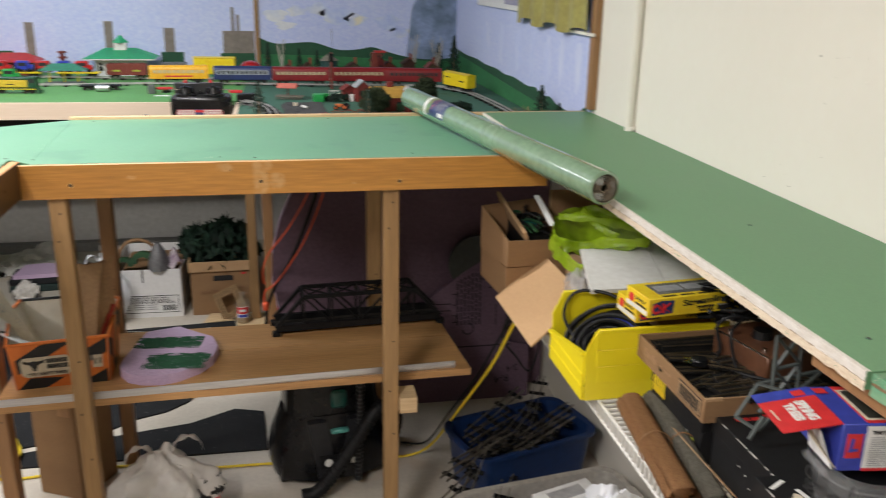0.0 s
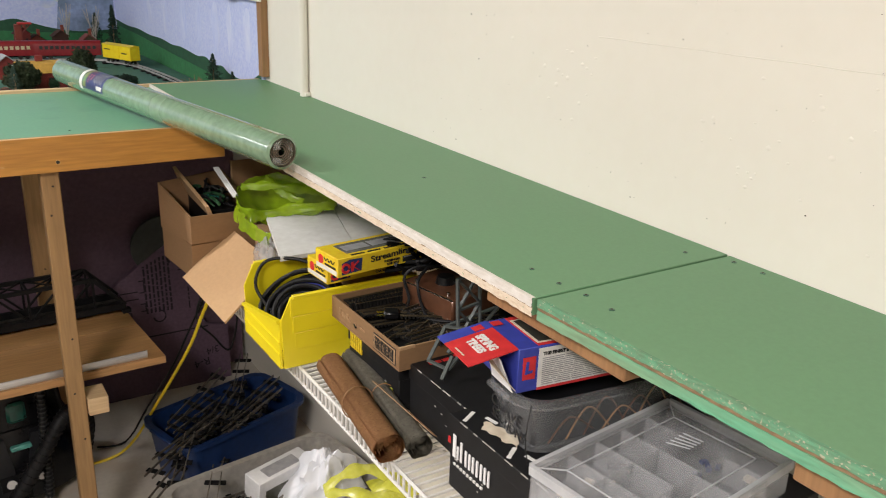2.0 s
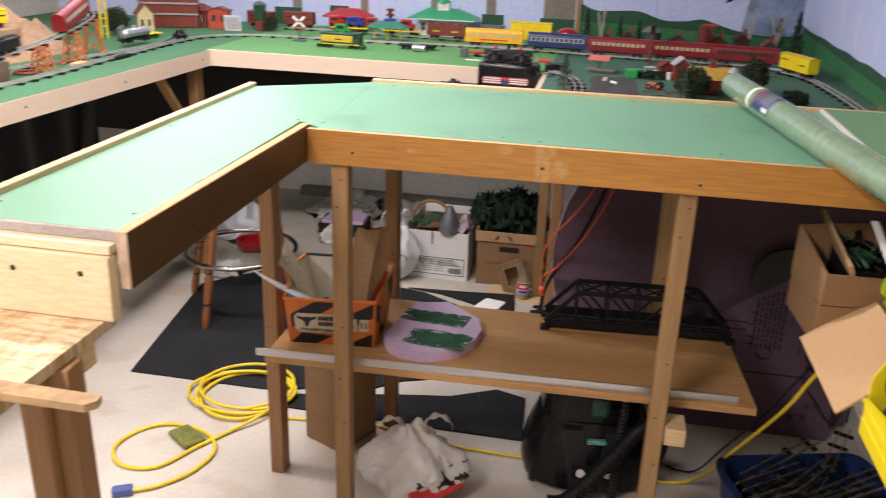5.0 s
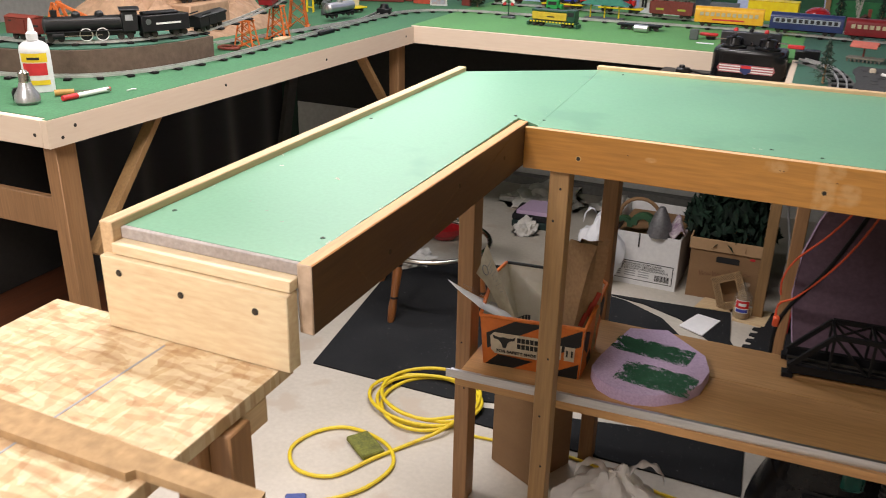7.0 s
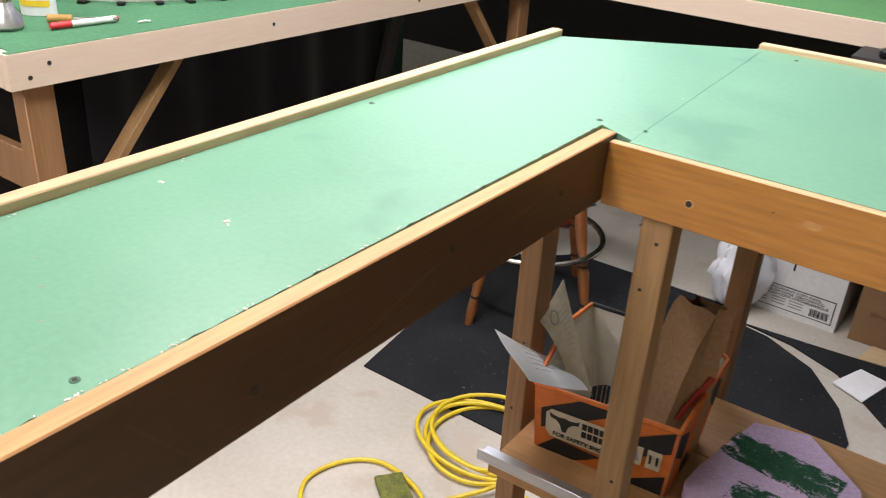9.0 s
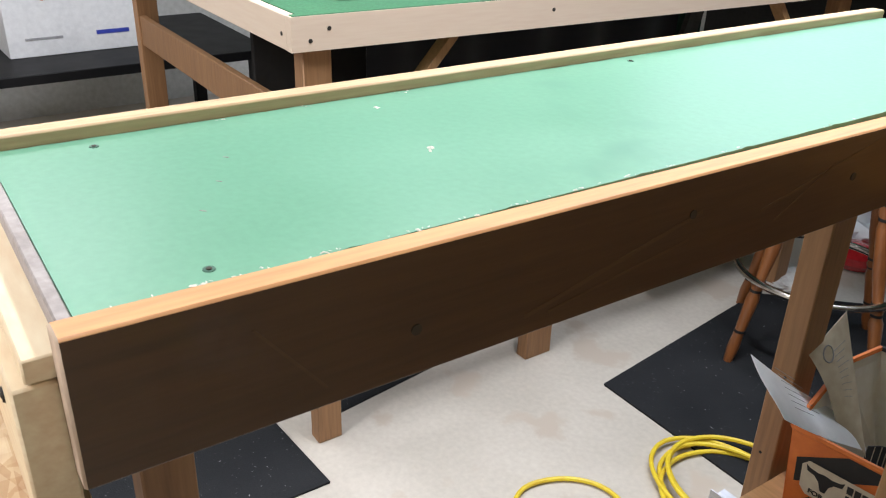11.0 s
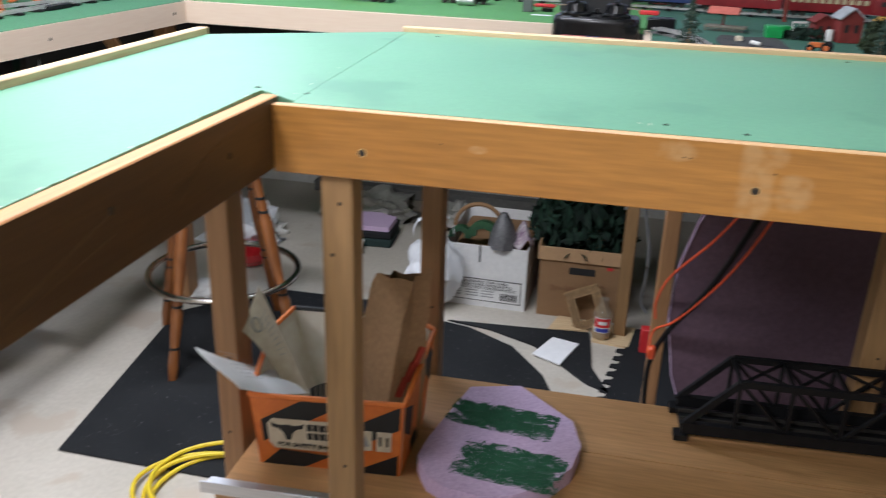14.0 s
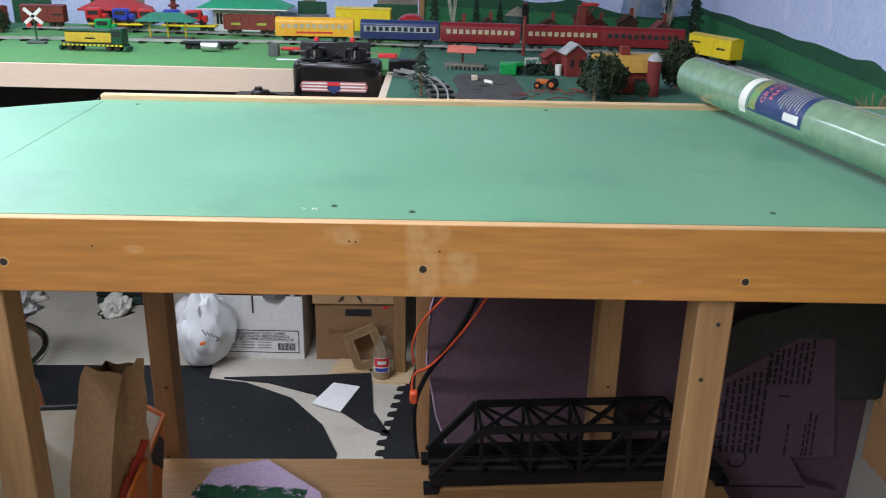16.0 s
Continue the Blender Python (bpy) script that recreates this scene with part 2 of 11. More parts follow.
def smooth_path(pts, steps=6, closed=False):
    """Catmull-Rom through the points."""
    P = [Vector(p) for p in pts]
    out, n = [], len(P)
    for i in range(n if closed else n - 1):
        a = P[(i - 1) % n] if closed or i > 0 else P[0]
        b, c = P[i], P[(i + 1) % n]
        d = P[(i + 2) % n] if closed or i + 2 < n else P[-1]
        for s in range(steps):
            t = s / steps
            out.append(0.5 * ((2 * b) + (c - a) * t + (2 * a - 5 * b + 4 * c - d) * t * t + (3 * b - a - 3 * c + d) * t ** 3))
    return out + ([] if closed else [P[-1]])


def tube(bm, pts, r, n=8, closed=False):
    """A round cable along the points."""
    P = [Vector(p) for p in pts]
    rings, up = [], Vector((0, 0, 1))
    for i, p in enumerate(P):
        a = P[i - 1] if i > 0 else (P[-1] if closed else p)
        b = P[(i + 1) % len(P)] if i + 1 < len(P) or closed else p
        d = (b - a).normalized()
        u = d.cross(up)
        u = u.normalized() if u.length > 1e-4 else d.orthogonal().normalized()
        w = u.cross(d)
        rings.append([bm.verts.new(p + r * (math.cos(2 * math.pi * k / n) * u + math.sin(2 * math.pi * k / n) * w)) for k in range(n)])
    for i in range(len(rings) if closed else len(rings) - 1):
        A, B = rings[i], rings[(i + 1) % len(rings)]
        for k in range(n):
            bm.faces.new((A[k], A[(k + 1) % n], B[(k + 1) % n], B[k]))
    if not closed:
        bm.faces.new(rings[0][::-1])
        bm.faces.new(rings[-1])
    return bm


def lathe(bm, profile, n=20, at=(0, 0, 0), m=None):
    """Turn (radius, height) pairs about z."""
    rings = []
    for r, z in profile:
        rings.append([bm.verts.new((at[0] + r * math.cos(2 * math.pi * k / n), at[1] + r * math.sin(2 * math.pi * k / n), at[2] + z)) for k in range(n)])
    for A, B in zip(rings, rings[1:]):
        for k in range(n):
            bm.faces.new((A[k], A[(k + 1) % n], B[(k + 1) % n], B[k]))
    bm.faces.new(rings[0][::-1])
    bm.faces.new(rings[-1])
    if m is not None:
        bmesh.ops.transform(bm, matrix=m, verts=[v for g in rings for v in g])
    return bm


def prism(bm, poly, z0, z1, m=None):
    """A flat outline raised from z0 to z1."""
    lo, hi = [bm.verts.new((x, y, z0)) for x, y in poly], [bm.verts.new((x, y, z1)) for x, y in poly]
    n = len(poly)
    bm.faces.new(lo[::-1])
    bm.faces.new(hi)
    for i in range(n):
        bm.faces.new((lo[i], lo[(i + 1) % n], hi[(i + 1) % n], hi[i]))
    if m is not None:
        bmesh.ops.transform(bm, matrix=m, verts=lo + hi)
    return bm


def sheet(bm, nx, ny, fn, thick=0.0):
    """A grid of points fn(u, v), given thickness along its normals when asked."""
    g = [[bm.verts.new(fn(i / nx, j / ny)) for j in range(ny + 1)] for i in range(nx + 1)]
    fs = [bm.faces.new((g[i][j], g[i + 1][j], g[i + 1][j + 1], g[i][j + 1])) for i in range(nx) for j in range(ny)]
    if thick:
        bmesh.ops.recalc_face_normals(bm, faces=fs)
        bmesh.ops.solidify(bm, geom=fs, thickness=thick)
    return bm


def rough_up(bm, amount, scale, seed=0.0):
    for v in bm.verts:
        v.co += amount * noise.noise_vector(v.co * scale + Vector((seed, seed, seed)))
    return bm


def mesh_of(name, bm, mat, soft=True):
    bmesh.ops.recalc_face_normals(bm, faces=bm.faces[:])
    me = bpy.data.meshes.new(name)
    bm.to_mesh(me)
    bm.free()
    for q in (mat if isinstance(mat, (list, tuple)) else [mat]):
        me.materials.append(q)
    if soft:
        me.shade_smooth()
        me.set_sharp_from_angle(angle=radians(38))
    return me


def part(name, bm, mat, parent, label="", soft=True):
    """One mesh object under a thing or under a part."""
    ob = new(name, mesh_of(name, bm, mat, soft))
    ob.parent = parent
    return tagged(ob, label)


def thing(name, m, label, category, group="", kind=""):
    """An empty at the thing's base, which holds its parts."""
    ob = new(name)
    ob.matrix_world = m if isinstance(m, Matrix) else pose(*m)
    ob.empty_display_size = 0.02
    return tagged(ob, label, category, group, kind)


def solid(name, bm, mat, label, category, group="", kind="", m=None, soft=True):
    """A thing that is one mesh."""
    ob = new(name, mesh_of(name, bm, mat, soft))
    if m is not None:
        ob.matrix_world = m
    return tagged(ob, label, category, group, kind)


def nb():
    return bmesh.new()


def structure(name, bm, mat, label="", soft=False):
    return tagged(new(name, mesh_of(name, bm, mat, soft)), label, "", "", "structure")


def text(name, words, size, mat, parent, m, label="", wide=None, depth=0.0003, bold=0.0):
    """Lettering in the built-in font, as a thin mesh."""
    cu = bpy.data.curves.new(name, "FONT")
    cu.body, cu.size, cu.align_x, cu.align_y, cu.extrude, cu.offset = words, size, "CENTER", "CENTER", depth, bold
    tmp = bpy.data.objects.new(name, cu)
    scene.collection.objects.link(tmp)
    bpy.context.view_layer.update()
    me = bpy.data.meshes.new_from_object(tmp.evaluated_get(bpy.context.evaluated_depsgraph_get()))
    bpy.data.objects.remove(tmp)
    me.materials.clear()
    me.materials.append(mat)
    if wide:
        xs = [v.co.x for v in me.vertices]
        k = wide / max(1e-6, max(xs) - min(xs))
        me.transform(Matrix.Diagonal((k, 1, 1, 1)))
    ob = new(name, me)
    ob.parent = parent
    ob.matrix_local = m
    return tagged(ob, label)


T = 1.08      # height of the new green bench
L = 0.985     # height of the layout deck
WX, WY = 1.27, 5.0   # faces of the white wall and of the far wall
BY = 4.74     # painted backdrop

# ---- room ----
structure("floor", box(nb(), (-4.2, -2.6, -0.1), (1.45, 5.2, 0.0)), CONC, "bare beige concrete basement floor with stains")
structure("wall_east", box(nb(), (WX, -2.6, 0.0), (WX + 0.15, 5.2, 2.42)), WALLW, "white painted wall panel with small nail marks")
structure("wall_north", box(nb(), (-4.2, WY, 0.0), (WX, WY + 0.15, 2.42)), WALLB, "grey-white painted basement wall")
structure("wall_west", box(nb(), (-4.35, -2.6, 0.0), (-4.2, 5.2, 2.42)), WALLB, "plain basement wall")
structure("wall_south", box(nb(), (-4.2, -2.75, 0.0), (WX, -2.6, 2.42)), WALLW, "plain basement wall")
structure("ceiling", box(nb(), (-4.35, -2.75, 2.42), (1.45, 5.2, 2.52)), CEIL, "plain basement ceiling")

# ---- the new green bench ----
FY, FX = 2.154, -0.252      # outer faces of the two aprons at the inner corner
BACK = 2.755                # back edge of the bench
SP0, SPX = 1.43, -0.545     # near end and far side of the spur

bench = thing("train_table", (0.2, 2.4, 0), "L-shaped train table with green painted top and pine apron", "table")
O = Vector((0.2, 2.4, 0))


def at_bench(bm):
    bmesh.ops.translate(bm, verts=bm.verts[:], vec=-O)
    return bm


def board_top(poly, z0, z1):
    return at_bench(prism(nb(), poly, z0, z1))


part("top_board", board_top([(FX + 0.019, FY + 0.0118), (0.93, FY + 0.0118), (0.93, BACK), (-0.262, BACK)], T - 0.0215, T - 0.0085), GREEN, bench, "green painted board top")
torn = [(FX - 0.0196 - 0.0018 * abs(noise.noise(Vector((k * 0.37, 3.1, 0.0)))) - (0.0016 if k % 17 == 5 else 0.0), SP0 + 0.012 + (FY - SP0 + 0.006) * k / 110) for k in range(111)]
torn_far = [(SPX + 0.019 + 0.003 * abs(noise.noise(Vector((k * 0.41, 9.7, 0.0)))), 2.53 - (2.53 - SP0 - 0.012) * k / 90) for k in range(91)]
spur = part("top_board", board_top(torn + [(FX - 0.0196, FY + 0.0192), (FX + 0.0186, FY + 0.0192), (-0.2624, BACK - 0.001)] + torn_far, T - 0.012, T + 0.001), GREEN, bench, "green painted board top")
for v in spur.data.vertices:
    if v.co.x + O.x > -0.27 and v.co.y + O.y > 2.15:
        v.co.z -= 0.0092
part("core_strip", at_bench(box(nb(), (SPX + 0.019, SP0 + 0.004, T - 0.0135), (FX - 0.0195, SP0 + 0.0118, T + 0.001), 0.001)), GYPSUM, bench, "grey core of the cut board edge")
part("osb_sublayer", at_bench(box(nb(), (SPX + 0.0195, SP0 - 0.014, T - 0.0275), (FX - 0.0195, SP0 + 0.012, T - 0.014), 0.001)), PLY, bench, "rough chipboard layer under the top")
worn(PINE_X, [(0.062, T - 0.045, 0.020, 0.07), (0.075, T - 0.018, 0.018, 0.016), (0.098, T - 0.055, 0.020, 0.022), (-0.018, T - 0.022, 0.022, 0.012), (0.29, T - 0.025, 0.006, 0.003), (0.275, T - 0.066, 0.006, 0.003), (-0.22, T - 0.04, 0.012, 0.005)], (0.66, 0.44, 0.22))
repaint(part("apron", at_bench(box(nb(), (FX, FY, T - 0.086), (0.945, FY + 0.0115, T - 0.0088), 0.0012)), PINE_X, bench, "orange stained pine apron board"), CUT_X, lambda f: f.normal.z > 0.5)
ap = repaint(part("apron", at_bench(box(nb(), (FX - 0.019, SP0, T - 0.083), (FX, FY + 0.019, T + 0.0035), 0.0015)), PINE_Y, bench, "stained pine apron board, coloured darker for its side turned from the lamps"), CUT_Y, lambda f: f.normal.z > 0.5)
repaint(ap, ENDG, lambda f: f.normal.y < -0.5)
for v in ap.data.vertices:
    if v.co.y + O.y > FY and v.co.z > T - 0.02:
        v.co.z -= 0.006
SCUFB = wood("scuffed_shaded_stain", (0.105, 0.053, 0.017), (0.075, 0.036, 0.012), "y", 0.5)
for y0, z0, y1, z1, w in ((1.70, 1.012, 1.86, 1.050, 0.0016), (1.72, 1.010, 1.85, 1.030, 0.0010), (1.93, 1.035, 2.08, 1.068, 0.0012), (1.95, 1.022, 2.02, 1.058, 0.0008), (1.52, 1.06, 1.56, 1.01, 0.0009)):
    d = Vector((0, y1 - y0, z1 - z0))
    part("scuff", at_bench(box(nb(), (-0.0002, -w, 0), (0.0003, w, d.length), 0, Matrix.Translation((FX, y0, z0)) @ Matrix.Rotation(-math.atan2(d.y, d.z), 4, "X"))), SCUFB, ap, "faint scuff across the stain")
part("apron_lip", at_bench(box(nb(), (SPX, SP0 - 0.01, T - 0.076), (SPX + 0.019, 2.537, T + 0.011), 0.0015)), RAW_Y, bench, "raw pine side rail")
part("apron_lip", at_bench(box(nb(), (-0.272, BACK, T - 0.075), (1.262, BACK + 0.017, T), 0.0015)), RAW_X, bench, "raw pine back rail")
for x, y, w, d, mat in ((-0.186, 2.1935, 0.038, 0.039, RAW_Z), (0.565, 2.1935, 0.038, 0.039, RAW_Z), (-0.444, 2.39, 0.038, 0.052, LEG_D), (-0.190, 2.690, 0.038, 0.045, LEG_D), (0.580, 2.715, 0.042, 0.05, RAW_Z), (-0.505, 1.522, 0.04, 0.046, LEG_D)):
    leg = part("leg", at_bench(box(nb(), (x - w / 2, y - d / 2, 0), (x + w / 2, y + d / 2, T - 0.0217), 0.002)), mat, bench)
    for dx, z in ((0.004, 0.965), (-0.006, 0.90), (0.005, 0.60), (-0.004, 0.46), (0.006, 0.335)):
        part("screw", at_bench(cyl(nb(), (x + dx, y - d / 2 - 0.0006, z + 0.01 * math.sin(40 * x)), (x + dx, y - d / 2 + 0.002, z + 0.01 * math.sin(40 * x)), 0.0025, n=10)), STEEL, leg)

# right-hand shelf along the white wall
shelf = thing("wall_shelf", (1.1, 1.2, 0), "green painted board shelf along the white wall", "shelf")
OS = Vector((1.1, 1.2, 0))


def at_shelf(bm):
    bmesh.ops.translate(bm, verts=bm.verts[:], vec=-OS)
    return bm


SX = 0.9265
part("shelf_board", at_shelf(box(nb(), (SX, 0.957, T - 0.023), (WX - 0.001, BACK - 0.001, T), 0.001)), [GREEN_R, EDGE], shelf, "green painted shelf board")
NX = 0.932    # front of the nearer board at the seam
part("shelf_board", at_shelf(prism(nb(), [(NX + 0.075, -0.9), (WX - 0.001, -0.9), (WX - 0.001, 0.953), (NX, 0.953)], T - 0.027, T - 0.001)), [GREEN_R, EDGE_G], shelf, "green painted shelf board")

# low plank shelf
low = thing("plank_shelf", (0.2, 2.5, 0), "low shelf of two worn planks between the table legs", "shelf")
OL = Vector((0.2, 2.5, 0))


def at_low(bm):
    bmesh.ops.translate(bm, verts=bm.verts[:], vec=-OL)
    return bm


PZ = 0.456     # top of the planks
part("plank", at_low(prism(nb(), [(-0.409, 2.233), (0.797, 2.270), (0.781, 2.498), (-0.409, 2.472)], PZ - 0.019, PZ)), PLANK, low)
part("plank", at_low(prism(nb(), [(-0.400, 2.475), (0.780, 2.501), (0.772, 2.672), (-0.400, 2.648)], PZ - 0.019, PZ)), PLANK, low)

# ---- the older layout ----
layout = thing("railway_layout", (-0.6, 4.2, 0), "large model railway layout on a pine frame", "model railway")
OLY = Vector((-0.6, 4.2, 0))


def at_lay(bm):
    bmesh.ops.translate(bm, verts=bm.verts[:], vec=-OLY)
    return bm


DECK = material("layout_green_paint", (0.105, 0.31, 0.095), (0.09, 0.265, 0.08), rough=0.7, scale=4, bump=0.2, fine=150)
DECK2 = material("layout_teal_paint", (0.048, 0.145, 0.10), (0.042, 0.12, 0.085), rough=0.75, scale=5, bump=0.3, fine=120, spots=(0.03, 0.10, 0.06), spot_at=0.6, spot_scale=9)
DECK3 = material("arm_green_felt", (0.055, 0.185, 0.085), (0.045, 0.155, 0.072), rough=0.85, scale=6, bump=0.3, fine=160)
LXF = -1.33
LSK = 0.046     # the arm's front runs slightly askew


def lx(y):
    return LXF + (y - 2.025) * LSK


part("deck", at_lay(prism(nb(), [(lx(3.745), 3.745), (-0.09, 3.711), (0.16, 3.711), (0.16, BY), (lx(3.745), BY)], L - 0.016, L)), DECK, layout, "bright green painted deck")
part("deck", at_lay(prism(nb(), [(0.16, 2.795), (WX - 0.003, 2.795), (WX - 0.003, BY), (0.16, BY)], L - 0.016, L - 0.001)), DECK2, layout, "teal green scenic deck")
part("deck", at_lay(prism(nb(), [(-2.6, 2.045), (lx(2.045), 2.045), (lx(3.745), 3.745), (lx(3.745), BY), (-2.6, BY)], L - 0.016, L - 0.001)), DECK3, layout, "dark green deck of the side arm")
part("fascia", at_lay(prism(nb(), [(lx(3.74) - 0.002, 3.724), (-0.09, 3.691), (-0.09, 3.7105), (lx(3.74) - 0.002, 3.7445)], L - 0.066, L - 0.002)), FASC_X, layout, "pale weathered front board")
part("fascia", at_lay(prism(nb(), [(lx(2.025), 2.025), (lx(2.025) + 0.019, 2.025), (lx(3.722) + 0.019, 3.722), (lx(3.722), 3.722)], L - 0.066, L - 0.002)), FASC_Y, layout, "pale weathered side board")
part("fascia", at_lay(box(nb(), (-2.6, 2.025, L - 0.066), (LXF - 0.0005, 2.0445, L - 0.002), 0.0015)), FASC_X, layout, "pale weathered end board")
part("fascia", at_lay(box(nb(), (0.141, 2.795, L - 0.066), (0.16, 3.6905, L - 0.002), 0.0015)), FASC_Y, layout)
for x, y in ((-1.351, 2.085), (-1.290, 3.69), (-2.45, 2.085), (-2.45, 3.4)):
    part("leg", at_lay(box(nb(), (x - 0.02, y - 0.03, 0), (x + 0.02, y + 0.03, L - 0.0161), 0.002)), LEG_D, layout)
for y, z in ((2.100, 0.958), (2.062, 0.938), (2.62, 0.955), (3.12, 0.948), (3.66, 0.952)):
    x = lx(y) + 0.019
    part("screw", at_lay(cyl(nb(), (x - 0.002, y, z), (x + 0.0008, y, z), 0.0042, n=10)), STEEL, layout)
part("screw", at_lay(cyl(nb(), (LXF - 0.022, 2.0242, 0.947), (LXF - 0.022, 2.027, 0.947), 0.0042, n=10)), STEEL, layout)
part("felt_edge", at_lay(prism(nb(), [(lx(2.03) + 0.0004, 2.03), (lx(2.03) + 0.0165, 2.03), (lx(3.72) + 0.0165, 3.72), (lx(3.72) + 0.0004, 3.72)], L - 0.0019, L - 0.0004)), DECK3, layout, "green felt edge lapping over the side board")
part("leg", at_lay(box(nb(), (-1.39, 2.687, 0), (-1.351, 2.775, 0.2449), 0.002)), LEG_D, layout)
part("leg", at_lay(box(nb(), (0.153, 3.79, 0.008), (0.192, 3.83, L - 0.0161), 0.002)), RAW_Z, layout)
part("leg", at_lay(box(nb(), (0.236, 3.18, 0.0), (0.272, 3.21, L - 0.0161), 0.002)), LEG_D, layout)


def brace(p, q, w, mat, name="brace"):
    d = Vector(q) - Vector(p)
    m = Matrix.Translation((Vector(p) + Vector(q)) / 2 - OLY) @ d.to_track_quat("Z", "Y").to_matrix().to_4x4()
    return part(name, box(nb(), (-w / 2, -0.009, -d.length / 2), (w / 2, 0.009, d.length / 2), 0.001, m), mat, layout)


brace((-1.345, 2.40, L - 0.07), (-1.345, 2.13, 0.62), 0.035, RAW_Z)
brace((-1.285, 3.39, L - 0.07), (-1.290, 3.66, 0.62), 0.035, RAW_Z)
part("rail", at_lay(box(nb(), (-2.43, 2.06, 0.70), (-1.372, 2.079, 0.785), 0.002)), LEG_D, layout, "brown end rail")
part("rail", at_lay(box(nb(), (-1.3305, 2.03, 0.245), (-1.31, 3.75, 0.30), 0.002)), RAW_Y, layout, "raw pine lower rail")
part("rail", at_lay(box(nb(), (-2.43, 2.036, 0.245), (-1.372, 2.0545, 0.30), 0.002)), RAW_X, layout)

SKY = material("painted_sky_blue", (0.55, 0.605, 0.86), (0.49, 0.55, 0.83), rough=0.8, scale=2, bump=0.1, fine=90)
structure("backdrop", box(nb(), (-2.6, BY, L - 0.02), (WX - 0.003, BY + 0.012, 1.75)), SKY, "sky-blue painted backdrop panel")
structure("backdrop_side", box(nb(), (WX - 0.012, 2.735, L - 0.02), (WX - 0.0005, BY - 0.001, 1.75)), SKY, "sky-blue painted backdrop panel")


# ---- small fittings of the green bench ----
CHIP = material("white_paper_chips", (0.8, 0.76, 0.68), rough=0.9, scale=40)
PATCH = material("scraped_pale_wood", (0.62, 0.40, 0.17), (0.55, 0.33, 0.12), rough=0.6, scale=20, bump=0.3)
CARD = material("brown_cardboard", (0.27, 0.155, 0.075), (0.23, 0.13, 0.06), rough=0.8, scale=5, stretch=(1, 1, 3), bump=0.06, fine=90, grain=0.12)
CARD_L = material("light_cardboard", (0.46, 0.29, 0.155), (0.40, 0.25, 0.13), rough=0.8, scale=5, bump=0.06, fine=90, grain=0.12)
KRAFT = material("kraft_paper", (0.35, 0.21, 0.108), (0.29, 0.168, 0.085), rough=0.8, scale=14, bump=0.3, fine=120)
WHITE_P = material("white_paper", (0.86, 0.86, 0.88), (0.82, 0.82, 0.84), rough=0.8, scale=8)
CREAM_P = material("cream_paper", (0.66, 0.58, 0.45), (0.58, 0.50, 0.38), rough=0.8, scale=10)
BLACKP = material("black_print", (0.012, 0.012, 0.013), rough=0.6)
ORANGE = material("orange_print", (0.72, 0.19, 0.03), (0.64, 0.16, 0.025), rough=0.6, scale=8)
RED = material("red_print", (0.62, 0.03, 0.03), (0.55, 0.025, 0.03), rough=0.5, scale=8)
BLUE = material("blue_print", (0.04, 0.06, 0.38), (0.035, 0.05, 0.33), rough=0.5, scale=8)
YELLOW = material("yellow_print", (0.80, 0.58, 0.02), (0.74, 0.52, 0.02), rough=0.5, scale=8)
WHITE = material("white_print", (0.80, 0.79, 0.76), rough=0.6)
GREYP = material("grey_print", (0.35, 0.35, 0.36), rough=0.6)
BLACKPL = material("black_plastic", (0.008, 0.008, 0.009), (0.006, 0.006, 0.007), rough=0.28, scale=10, bump=0.05, spec=0.3)
BLACKMT = material("black_matt_plastic", (0.009, 0.009, 0.010), rough=0.5, scale=10, bump=0.1, spec=0.2)
FOAMP = material("lilac_foam", (0.56, 0.42, 0.60), (0.52, 0.38, 0.56), rough=0.85, scale=6, bump=0.3, fine=200)
# Lilac foam again, its colour lowered to hold the under-layout shade.
FOAM_SH = material("shaded_lilac_foam", (0.125, 0.074, 0.103), (0.102, 0.06, 0.087), rough=0.8, scale=3, bump=0.15, fine=90)
FLOCK = material("green_flock", (0.025, 0.105, 0.055), (0.015, 0.07, 0.036), rough=0.95, scale=60, bump=0.8, fine=300)
HOLE = material("screw_hole_dark", (0.05, 0.035, 0.02), rough=0.7)
YCORD = material("yellow_cord_rubber", (0.72, 0.55, 0.02), (0.66, 0.48, 0.02), rough=0.45, scale=10)
OCORD = material("orange_cord_rubber", (0.75, 0.10, 0.03), rough=0.45, scale=10)
BCORD = material("black_cord_rubber", (0.012, 0.012, 0.013), rough=0.5, spec=0.2)


def screw(x, y, z, normal, r=0.0042, parent=None, off=Vector((0, 0, 0))):
    n = Vector(normal)
    p = Vector((x, y, z)) - off
    bm = cyl(nb(), p, p + n * 0.0012, r, r * 0.9, 10)
    ob = part("screw", bm, SCREWG if n.z > 0.5 else STEEL, parent)
    part("screw_recess", cyl(nb(), p + n * 0.0012, p + n * 0.0016, r * 0.45, n=6), HOLE, ob)
    return ob


for x, y in ((-0.287, 1.512), (-0.505, 1.508), (-0.509, 2.042), (-0.282, 2.187), (-0.235, 2.215), (0.17, 2.205), (0.62, 2.205), (0.25, 2.19), (-0.2, 2.72), (0.45, 2.73), (0.85, 2.73)):
    screw(x, y, T + 0.0003 if y < 2.2 and x < FX else T - 0.0091, (0, 0, 1), 0.0038, bench, O)
for x, y in ((0.986, 1.036), (0.985, 0.980), (0.991, 0.936), (0.988, 0.888), (1.22, 0.99), (1.252, 0.932), (1.252, 0.885), (1.10, 1.50)):
    screw(x, y, T - 0.0004 if y > 0.955 else T - 0.0012, (0, 0, 1), 0.0038, shelf, OS)
